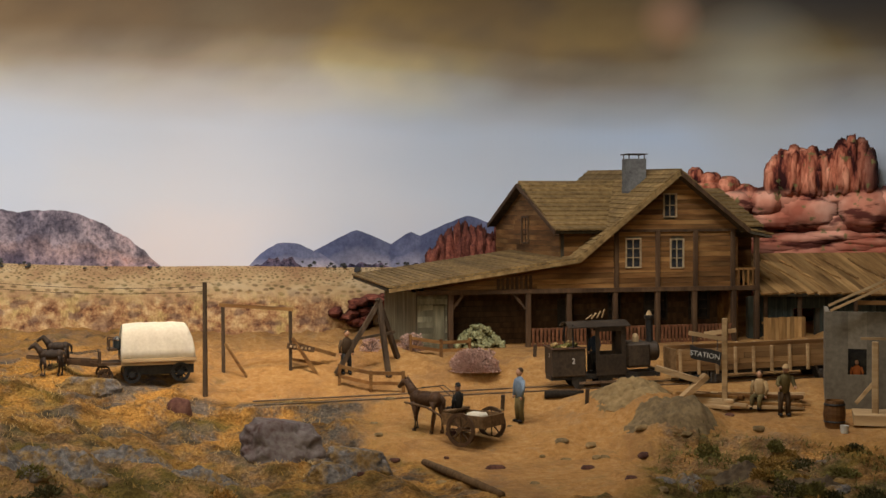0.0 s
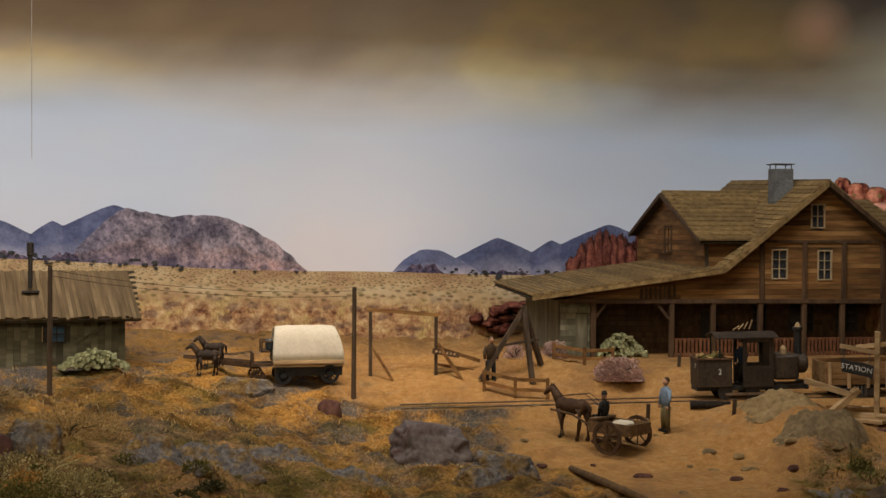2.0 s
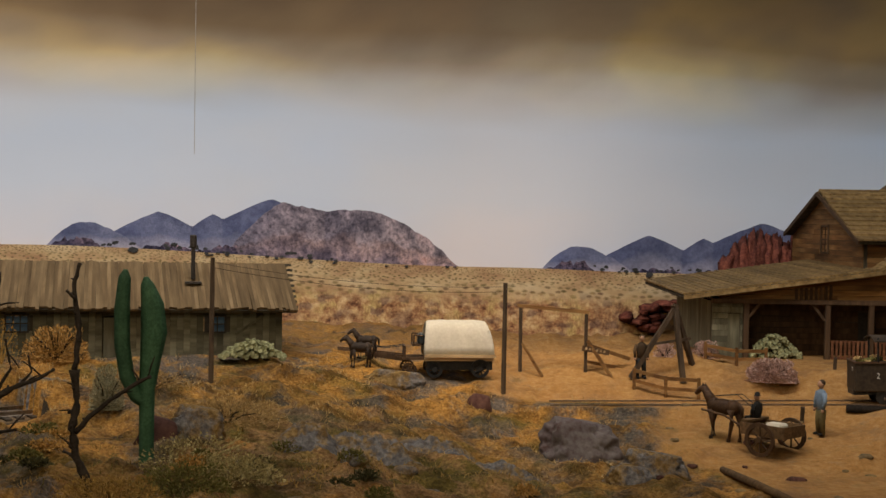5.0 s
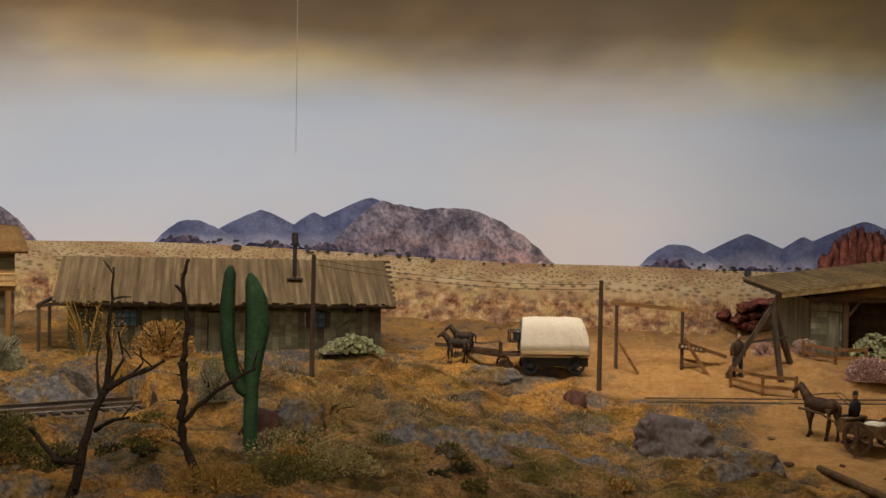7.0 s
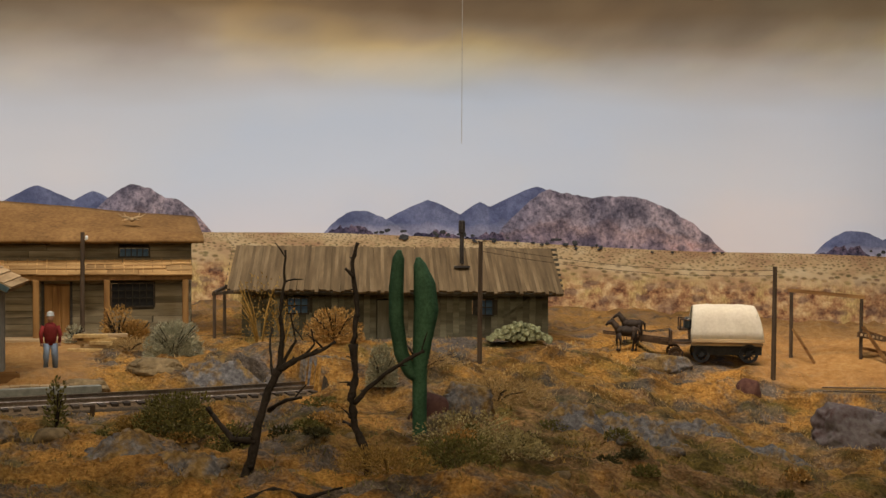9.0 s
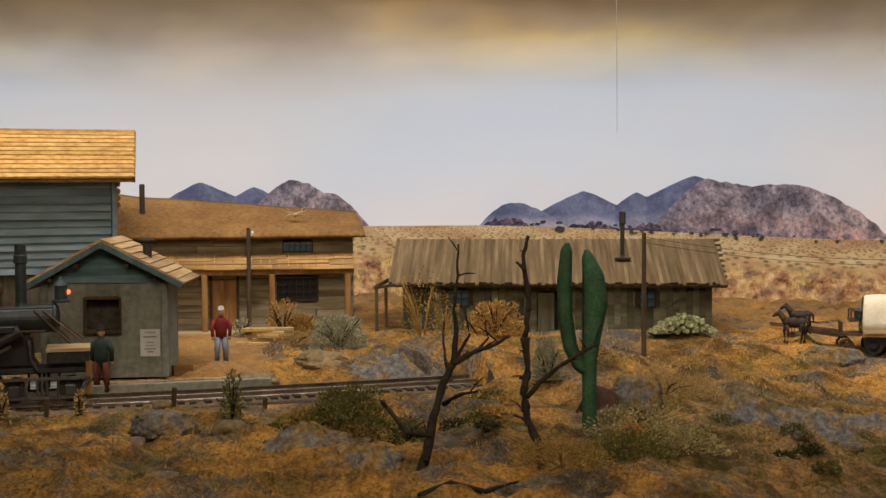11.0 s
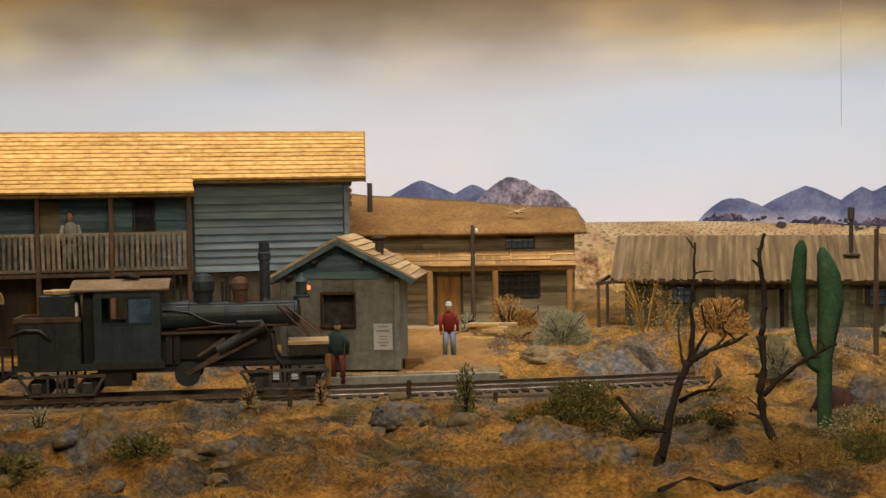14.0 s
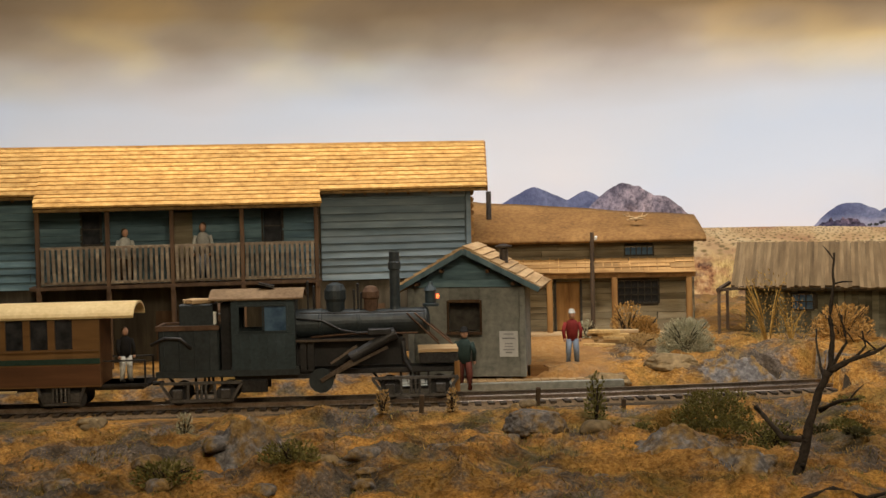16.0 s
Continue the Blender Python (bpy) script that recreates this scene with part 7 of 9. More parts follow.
def build_tank_loco():
    lo = thing("small_locomotive", SIDING @ Matrix.Translation((-0.1, 0, 0)) @ Matrix.Diagonal((0.86, 0.95, 0.93, 1)), "small black-brown tank locomotive with open cab", "locomotive")
    W = 0.056
    part("frame", _box1(0.1, 0, 0.014, 0.2, 0.036, 0.008), M_IRON, lo)
    bk = part("bunker", _box1(0.032, 0, 0.02, 0.062, W, 0.047, 0.002), M_LOCO_BROWN, lo, "dark rear bunker with a white number")
    bm = bmesh.new()
    for s in (-1, 1):
        beam(bm, (0.0, s * W / 2, 0.068), (0.064, s * W / 2, 0.068), 0.003, 0.003)
    beam(bm, (0.001, -W / 2, 0.068), (0.001, W / 2, 0.068), 0.003, 0.003)
    part("rim", bm, M_RUSTY, bk)
    for i in range(14):
        bm = bmesh.new()
        blob(bm, 0, 0, 0, 0.007, 0.006, 0.004, 0.3, 2.5, 1, i)
        part("coal_lump", bm, M_LEAF_OLIVE if i % 2 else M_STRAW, bk, m=Matrix.Translation((0.012 + 0.04 * RNG.random(), RNG.uniform(-0.02, 0.02), 0.068 + RNG.uniform(0, 0.006))))
    text_part("2", 0.013, M_WHITE, bk, Matrix.Translation((0.04, -W / 2 - 0.0008, 0.046)) @ UP)
    text_part("2", 0.009, M_WHITE, bk, Matrix.Translation((-0.0005, -0.012, 0.056)) @ Matrix.Rotation(radians(-90), 4, "Z") @ UP)
    for s in (-1, 1):
        core_wall("cab_side", lo, 0.082, 0.138, 0.02, 0.102, s * W / 2 - 0.0015, s * W / 2 + 0.0015, M_LOCO_BROWN, [(0.089, 0.13, 0.055, 0.094)], "dark cab side")
        post("roof_post", lo, 0.04, s * W / 2, 0.067, 0.108, 0.003, M_IRON)
        part("tank", _box1(0.163, s * 0.017, 0.03, 0.046, 0.02, 0.042, 0.004), M_LOCO_BROWN, lo, "side tank")
        for xx in (0.05, 0.1, 0.15):
            b2 = bmesh.new()
            wheel(b2, xx, s * 0.0225, 0.012, 0.012)
            part("wheel", b2, M_IRON, lo)
        bar_part("side_rod", lo, (0.05, s * 0.028, 0.009), (0.15, s * 0.028, 0.009), 0.002, 0.004, M_STEEL)
    part("cab_front", _box1(0.137, 0, 0.02, 0.003, W - 0.004, 0.082), M_LOCO_BROWN, lo)
    bm = bmesh.new()
    pr = [(0.034 * (i / 6 - 1), 0.1015 + 0.009 * math.cos((i / 6 - 1) * 1.4)) for i in range(13)]
    prism(bm, pr + [(p, q - 0.002) for p, q in pr[::-1]], 0.026, 0.14)
    part("cab_roof", bm, M_LOCO_BROWN, lo, "sooty arched roof", m=Matrix.Translation((0.006, 0, 0)) @ Matrix.Rotation(radians(-90), 4, "Z") @ Matrix.Scale(-1, 4, (1, 0, 0)))
    bm = bmesh.new()
    lathe(bm, [(0.017, 0), (0.017, 0.066), (0.014, 0.07), (0.004, 0.072)], 22, Matrix.Translation((0.137, 0, 0.055)) @ Matrix.Rotation(radians(90), 4, "Y"))
    bo = part("boiler", bm, M_LOCO_BROWN, lo)
    bm = bmesh.new()
    lathe(bm, [(0.008, 0.065), (0.0065, 0.078), (0.0065, 0.108), (0.009, 0.112), (0.009, 0.116)], 16, Matrix.Translation((0.193, 0, 0)))
    part("chimney", bm, M_IRON, bo)
    bm = bmesh.new()
    lathe(bm, [(0.006, 0.116), (0.004, 0.121), (0.001, 0.124)], 12, Matrix.Translation((0.193, 0, 0)))
    part("chimney_cap", bm, M_TAN, bo, "brass chimney cap")
    bm = bmesh.new()
    lathe(bm, [(0.006, 0.07), (0.006, 0.08), (0.004, 0.084), (0.001, 0.086)], 14, Matrix.Translation((0.166, 0, 0)))
    part("dome", bm, M_TAN, bo, "brass dome")
    for i in range(4):
        bar_part("roof_stick", lo, (0.07 + i * 0.012, -0.01 + i * 0.006, 0.114), (0.085 + i * 0.008, 0.0, 0.12 + 0.003 * i), 0.002, 0.002, M_TAN)
    part("buffer_beam", _box1(0.2, 0, 0.014, 0.006, 0.05, 0.012), M_IRON, lo)


def build_gondola():
    go = thing("gondola_wagon", SIDING @ Matrix.Translation((0.255, 0.0, -0.004)) @ Matrix.Diagonal((1, 1, 0.8, 1)), "long plank-sided goods wagon in bare brown timber", "railway wagon")
    L, W = 0.31, 0.062
    part("underframe", _box1(0, 0, 0.02, L, 0.05, 0.008), M_BLACK, go)
    part("floor", _box1(0, 0, 0.028, L, W, 0.003), M_TAN, go)
    for s in (-1, 1):
        sd = core_wall("side", go, -L / 2, L / 2, 0.029, 0.072, s * W / 2 - 0.001, s * W / 2 + 0.001, M_BROWN, (), "brown timber side")
        plank_wall(sd, -L / 2, L / 2, 0.029, 0.073, s * W / 2 - (0.001 if s < 0 else -0.003), 0.011, M_GONDOLA, longest=0.16)
        for i in range(11):
            post("stake", go, -L / 2 + 0.004 + i * (L - 0.008) / 10, s * (W / 2 + 0.0045), 0.022, 0.0735, 0.0045, M_TAN)
    for xx in (-L / 2, L / 2):
        part("end_board", _box1(xx, 0, 0.029, 0.003, W, 0.043), M_GONDOLA, go)
    bogie(go, -0.105, 0, 0.036)
    bogie(go, 0.105, 0, 0.036)


M_GONDOLA = weathered("bare_wagon_planks", (0.12, 0.065, 0.026), (0.25, 0.145, 0.06), (0.38, 0.24, 0.11), "X", 70, 0.8, 0.35, 0.18)
build_tank_loco()
build_gondola()


# ---------- figurines: plain shapes of one mesh each ----------
def figurine(m, label, shirt, legs, hat=None, tall=0.08, bend=0.0, arms=0.0, group="figurines", seated=False):
    bm = bmesh.new()
    k = tall / 0.08
    spans = []

    def mark(i):
        spans.append((len(bm.faces), i))
    hip = 0.02 if seated else 0.037
    for s in (-1, 1):
        if seated:
            tube(bm, [(s * 0.005, 0, hip), (s * 0.006, -0.016, hip), (s * 0.006, -0.018, 0.003)], [0.0048, 0.0042, 0.0032], 8)
        else:
            tube(bm, [(s * 0.0045, 0, hip), (s * 0.0058, -0.001, 0.019), (s * 0.0062, 0, 0.002)], [0.0052, 0.0042, 0.0036], 8)
    mark(1)
    for s in (-1, 1):
        o = -0.018 if seated else -0.003
        blob(bm, s * 0.0064, o, 0.0026, 0.0036, 0.0062, 0.0026, 0, 1, 1)
    mark(3)
    top = hip + 0.026
    lathe(bm, [(0.0072, hip - 0.002), (0.0082, hip + 0.008), (0.0098, hip + 0.02), (0.0072, top), (0.003, top + 0.003)], 12, Matrix.Translation((0, 0, 0)) @ Matrix.Diagonal((1, 0.68, 1, 1)))
    for s in (-1, 1):
        tube(bm, [(s * 0.009, 0, top - 0.002), (s * 0.0125, -0.001 - arms * 0.004, top - 0.013), (s * 0.0115, -0.003 - arms * 0.012, top - 0.025 + arms * 0.012)], [0.0034, 0.003, 0.0024], 8)
    mark(0)
    for s in (-1, 1):
        blob(bm, s * 0.0115, -0.004 - arms * 0.013, top - 0.027 + arms * 0.012, 0.0024, 0.0024, 0.003, 0, 1, 1)
    blob(bm, 0, -0.0006, top + 0.009, 0.0045, 0.005, 0.0062, 0, 1, 2)
    mark(2)
    if hat:
        lathe(bm, [(0.0057, top + 0.0115), (0.0057, top + 0.0122), (0.0046, top + 0.0125), (0.0042, top + 0.0165), (0.002, top + 0.0178)], 14)
    else:
        blob(bm, 0, 0.0008, top + 0.0112, 0.0047, 0.005, 0.0048, 0, 1, 2)
    mark(4)
    bmesh.ops.scale(bm, vec=(k, k, k), verts=bm.verts)
    if bend:
        for v in bm.verts:
            if v.co.z > hip * k:
                v.co.y -= bend * (v.co.z - hip * k)
    me = bpy.data.meshes.new("figurine")
    mats = [CLOTH[shirt], CLOTH[legs], M_SKIN, CLOTH["black"], CLOTH[hat or "brown"]]
    for mt in mats:
        me.materials.append(mt)
    lo = 0
    bm.faces.ensure_lookup_table()
    for hi, i in spans:
        for f in bm.faces[lo:hi]:
            f.material_index = i
            f.smooth = True
        lo = hi
    bmesh.ops.recalc_face_normals(bm, faces=bm.faces)
    bm.to_mesh(me)
    bm.free()
    ob = new("figurine", me)
    ob.matrix_basis = m
    return tagged(ob, label, "figurine", group)


figurine(on_ground(-25.82, 1.877, 4), "painted doll in red jacket and pale jeans", "red", "denim", "white", 0.082)
figurine(on_ground(-30.9, 1.75, 160), "painted doll in dark coat facing the hut", "green", "maroon", "black", 0.089)
figurine(on_ground(18.78, 1.971, -60), "painted doll in pale blue shirt and dark trousers", "blue", "olive", None, 0.082)
figurine(on_ground(11.2, 2.187, 20), "painted doll in dark coat and white shirt", "brown", "black", None, 0.074, 0.12)
figurine(on_ground(29.7, 2.017, 20), "painted doll in olive shirt bending forward", "olive", "brown", "tan", 0.076, 0.2, 0.8)
figurine(on_ground(28.7, 2.045, -20), "seated painted doll beside the timber pile", "tan", "olive", None, 0.074, seated=True)
x, y = at_polar(-38, 2.0)
INN = pose(x, y, 0.05, 0, 0, 38)
figurine(INN @ pose(-0.258, -0.02, 0.129, 0, 0, 30), "small painted doll on the inn balcony", "white", "brown", None, 0.086)
figurine(INN @ pose(-0.142, -0.02, 0.129, 0, 0, -20), "painted doll in white shirt on the inn balcony", "white", "denim", None, 0.092)
figurine(TRACK @ pose(-0.445, -0.012, 0.03, 0, 0, 40), "painted doll in dark jacket on the coach platform", "black", "white", None, 0.074)
figurine(SIDING @ Matrix.Translation((-0.1, 0, 0)) @ pose(0.073, -0.012, 0.022, 0, 0, -60), "painted doll in a navy coat in the cab", "navy", "black", None, 0.07)


def horse(m, material, label, k=1.0):
    bm = bmesh.new()
    blob(bm, 0.0, 0, 0.047, 0.023, 0.0105, 0.0115, 0.08, 1.5, 3)
    blob(bm, -0.016, 0, 0.048, 0.0105, 0.0112, 0.0118, 0.05, 1.5, 2)
    blob(bm, 0.017, 0, 0.0475, 0.0105, 0.0105, 0.0115, 0.05, 1.5, 2)
    tube(bm, [(-0.018, 0, 0.05), (-0.026, 0, 0.06), (-0.033, 0, 0.0685), (-0.036, 0, 0.072)], [0.0088, 0.0068, 0.005, 0.0042], 10)
    tube(bm, [(-0.033, 0, 0.0715), (-0.041, 0, 0.067), (-0.048, 0, 0.0605)], [0.0048, 0.004, 0.0026], 10)
    for s in (-1, 1):
        rod(bm, (-0.034, s * 0.0025, 0.0735), (-0.0335, s * 0.003, 0.078), 0.0014, 0.0003)
        tube(bm, [(-0.017, s * 0.006, 0.043), (-0.0175 - 0.004 * s, s * 0.006, 0.024), (-0.017 - 0.002 * s, s * 0.006, 0.003)], [0.0052, 0.003, 0.0021], 8)
        tube(bm, [(0.018, s * 0.0065, 0.045), (0.0215 + 0.003 * s, s * 0.006, 0.026), (0.0195 + 0.005 * s, s * 0.006, 0.003)], [0.0064, 0.0033, 0.0021], 8)
        for xx in (-0.0185 - 0.002 * s, 0.0188 + 0.005 * s):
            rod(bm, (xx, s * 0.006, 0), (xx, s * 0.006, 0.005), 0.0031, 0.0024)
    tube(bm, [(0.025, 0, 0.054), (0.031, 0, 0.047), (0.032, 0, 0.03)], [0.0028, 0.0032, 0.0012], 7)
    for i in range(7):
        blob(bm, -0.02 - 0.002 * i, 0, 0.061 + 0.002 * i, 0.003, 0.002, 0.004, 0.3, 2, 1, i)
    bmesh.ops.scale(bm, vec=(k, k, k), verts=bm.verts)
    return solid("horse_figurine", bm, material, m, label, "figurine", "horse figurines", even=True)


# ---------- covered wagon and its team ----------
def spoked(parent, x, y, z, r, mat, n=10, rim=0.003):
    bm = bmesh.new()
    seg = 22
    prof = [(r - rim, -0.0018), (r, -0.0018), (r, 0.0018), (r - rim, 0.0018)]
    m = Matrix.Translation((x, y, z)) @ Matrix.Rotation(radians(90), 4, "X")
    rings = [[bm.verts.new(m @ Vector((a * math.cos(2 * math.pi * i / seg), a * math.sin(2 * math.pi * i / seg), b))) for a, b in prof] for i in range(seg)]
    for i in range(seg):
        a, b = rings[i], rings[(i + 1) % seg]
        for j in range(4):
            bm.faces.new((a[j], b[j], b[(j + 1) % 4], a[(j + 1) % 4]))
    w = part("wheel", bm, mat, parent, "spoked wooden wheel")
    bm = bmesh.new()
    rod(bm, (x, y - 0.004, z), (x, y + 0.004, z), 0.0042, n=10)
    part("hub", bm, mat, w)
    for i in range(n):
        bm = bmesh.new()
        a = 2 * math.pi * i / n
        rod(bm, (x, y, z), (x + (r - 0.002) * math.cos(a), y, z + (r - 0.002) * math.sin(a)), 0.0012, n=5)
        part("spoke", bm, mat, w)
    return w


def build_wagon():
    m = on_ground(3.0, 2.14, 7, 0.002)
    wa = thing("covered_wagon", m, "horse-drawn covered wagon with bleached canvas hood", "wagon")
    bm = bmesh.new()
    box(bm, 0.01, 0, 0.027, 0.112, 0.056, 0.004)
    for s in (-1, 1):
        box(bm, 0.01, s * 0.028, 0.027, 0.112, 0.003, 0.012)
    part("bed", bm, M_TAN, wa, "pale timber bed")
    bm = bmesh.new()
    nx, na = 34, 26
    grid = []
    for i in range(nx + 1):
        t = i / nx
        hoop = 0.0003 * math.cos(t * 2 * math.pi * 4) - 0.003 * abs(2 * t - 1) ** 7
        row = []
        for j in range(na + 1):
            a = radians(-90 + 180 * j / na)
            low = 1 - max(0.0, math.cos(a)) ** 0.7
            flare = 0.0065 * low ** 3
            fold = 0.0009 * noise.noise(Vector((t * 14, a * 3.0, 2.0))) + 0.0007 * noise.noise(Vector((t * 34, a * 5.0, 7.0)))
            r1, r2 = 0.0285 + hoop * 0.7 + flare + fold, 0.0555 + hoop + 0.3 * fold
            hf = max(0.0, math.cos(a)) ** 0.62
            row.append(bm.verts.new((-0.043 + 0.098 * t + (1 - hf * hf) * (0.012 * t - 0.004 * (1 - t)), r1 * math.sin(a), 0.036 + r2 * hf)))
        grid.append(row)
    for a, b in zip(grid, grid[1:]):
        for j in range(na):
            bm.faces.new((a[j], b[j], b[j + 1], a[j + 1]))
    ob = part("canvas_hood", bm, M_CANVAS, wa, "bleached canvas hood over hoops", even=True)
    so = ob.modifiers.new("thickness", "SOLIDIFY")
    so.thickness = 0.0012
    for s in (-1, 1):
        bar_part("hood_rail", wa, (-0.046, s * 0.0355, 0.0355), (0.068, s * 0.0355, 0.0355), 0.003, 0.005, M_TAN)
    bm = bmesh.new()
    box(bm, 0.057, 0, 0.041, 0.0015, 0.048, 0.036)
    part("rear_curtain", bm, M_CANVAS, wa)
    for xx, r in ((-0.03, 0.0135), (0.044, 0.015)):
        for s in (-1, 1):
            spoked(wa, xx, s * 0.029, r, r, M_BLACK, 10, 0.0045)
        bar_part("axle", wa, (xx, -0.03, r), (xx, 0.03, r), 0.004, 0.004, M_BROWN_POST)
    part("undercarriage", _box1(0.012, 0, 0.012, 0.106, 0.044, 0.015), M_BLACK, wa)
    # driver's box and shafts
    bm = bmesh.new()
    box(bm, -0.063, 0, 0.028, 0.035, 0.045, 0.004)
    box(bm, -0.077, 0, 0.032, 0.003, 0.045, 0.018)
    part("driver_box", bm, M_BROWN_POST, wa)
    bm = bmesh.new()
    box(bm, -0.058, 0, 0.05, 0.014, 0.042, 0.003)
    for s in (-1, 1):
        rod(bm, (-0.063, s * 0.02, 0.052), (-0.063, s * 0.02, 0.068), 0.0013)
        rod(bm, (-0.063, s * 0.02, 0.068), (-0.048, s * 0.02, 0.066), 0.0013)
    part("seat", bm, M_BROWN_POST, wa)
    part("bundle", _box1(-0.05, 0.0, 0.05, 0.012, 0.028, 0.02, 0.004), M_LOCO, wa)
    for s in (-1, 1):
        bar_part("shaft", wa, (-0.075, s * 0.014, 0.033), (-0.185, s * 0.012, 0.044), 0.003, 0.0035, M_BROWN_POST)
        bm = bmesh.new()
        tube(bm, [(-0.078, s * 0.011, 0.05), (-0.11, s * 0.009, 0.046), (-0.15, s * 0.008, 0.052), (-0.178, s * 0.006, 0.058)], [0.0007] * 4, 5)
        part("rein", bm, M_BLACK, wa)
        bar_part("trace_pole", wa, (-0.07, s * 0.006, 0.026), (-0.14, s * 0.005, 0.036), 0.005, 0.006, M_BROWN_POST)
    spoked(wa, -0.07, -0.026, 0.012, 0.012, M_BROWN_POST)
    spoked(wa, -0.07, 0.026, 0.012, 0.012, M_BROWN_POST)


build_wagon()
horse(on_ground(-0.95, 2.09, 8), M_HORSE_DARK, "dark painted horse harnessed to the covered wagon", 0.68)
horse(on_ground(-0.7, 2.12, 6), M_HORSE_DARK, "dark painted horse beside its team mate", 0.64)


def build_cart():
    m = on_ground(17.0, 1.88, -33)
    ca = thing("two_wheeled_cart", m, "dark two-wheeled cart with a pale sack", "cart")
    r = 0.0235
    for s in (-1, 1):
        spoked(ca, 0, s * 0.038, r, r, M_BROWN_POST, 8, 0.0052)
    bar_part("axle", ca, (0, -0.033, r), (0, 0.033, r), 0.004, 0.004, M_BROWN_POST)
    part("cart_floor", _box1(-0.006, 0, 0.026, 0.07, 0.05, 0.003), M_LOG, ca)
    for s in (-1, 1):
        part("cart_side", _box1(-0.006, s * 0.025, 0.026, 0.07, 0.003, 0.016), M_LOG, ca)
    for xx in (-0.04, 0.029):
        part("cart_end", _box1(xx, 0, 0.026, 0.003, 0.05, 0.016), M_LOG, ca)
    bm = bmesh.new()
    box(bm, 0.004, -0.004, 0.036, 0.026, 0.022, 0.008, bevel=0.003)
    part("sack", bm, M_CANVAS, ca, "pale folded sack")
    for s in (-1, 1):
        bm = bmesh.new()
        tube(bm, [(-0.04, s * 0.016, 0.032), (-0.075, s * 0.016, 0.046), (-0.115, s * 0.015, 0.05)], [0.0016] * 3, 6)
        part("shaft", bm, M_BROWN_POST, ca)
        bm = bmesh.new()
        tube(bm, [(-0.03, s * 0.006, 0.058), (-0.06, s * 0.006, 0.076), (-0.1, s * 0.006, 0.07)], [0.0006] * 3, 5)
        part("rein", bm, M_BLACK, ca)
    part("seat_board", _box1(-0.034, 0, 0.043, 0.012, 0.05, 0.003), M_LOG, ca)


build_cart()
CART = on_ground(17.0, 1.88, -33)
hx = CART @ Vector((-0.088, 0, 0))
hm = pose(hx.x, hx.y, ground_z(hx.x, hx.y), 0, 0, -17.0 - 33)
horse(hm, M_HORSE, "brown painted horse in harness before the cart", 1.02)
figurine(CART @ pose(-0.034, 0.004, 0.028, 0, 0, -90), "dark painted doll seated on the cart", "black", "black", "black", 0.068, seated=True)


# ---------- poles, gate, tripod, fences ----------
def pole(phi, rho, z1, w, label, arms=0):
    x, y = at_polar(phi, rho)
    z = ground_z(x, y) - 0.01
    bm = bmesh.new()
    rod(bm, (0, 0, 0), (0.0008, 0, z1 - z), w, w * 0.82, 10)
    ob = thing("telegraph_pole", pose(x, y, z, 0, 0, -phi), label, "pole", "telegraph poles")
    part("shaft", bm, M_POLE, ob)
    for i in range(arms):
        bm = bmesh.new()
        lathe(bm, [(0.0016, 0), (0.0024, 0.002), (0.0024, 0.005), (0.001, 0.0065)], 8, Matrix.Translation((0.007, 0, z1 - z - 0.012 - 0.01 * i)))
        rod(bm, (0, 0, z1 - z - 0.012 - 0.01 * i), (0.007, 0, z1 - z - 0.012 - 0.01 * i), 0.0008)
        part("insulator", bm, M_WHITE, ob, "white insulator")
    return (x, y, z1)


tops = [pole(5.32, 2.08, 0.189, 0.0042, "plain dark wooden telegraph pole by the sandy lane"),
        pole(-7.3, 1.91, 0.228, 0.0040, "plain dark wooden telegraph pole before the shed"),
        pole(-24.6, 2.12, 0.236, 0.0040, "brown wooden telegraph pole before the store", 1)]


def wire(a, b, sag):
    bm = bmesh.new()
    a, b = Vector(a), Vector(b)
    pts = []
    for i in range(13):
        p = a.lerp(b, i / 12)
        p.z -= sag * 4 * (i / 12) * (1 - i / 12)
        pts.append(p)
    tube(bm, pts, [0.0004] * 13, 5)
    solid("telegraph_wire", bm, M_POLE, pose(0, 0, 0), "thin dark wire sagging between two poles", "wire", "telegraph wires")


for dz in (0.006, 0.014):
    wire((tops[0][0], tops[0][1], tops[0][2] - dz), (tops[1][0], tops[1][1], tops[1][2] - dz), 0.012)


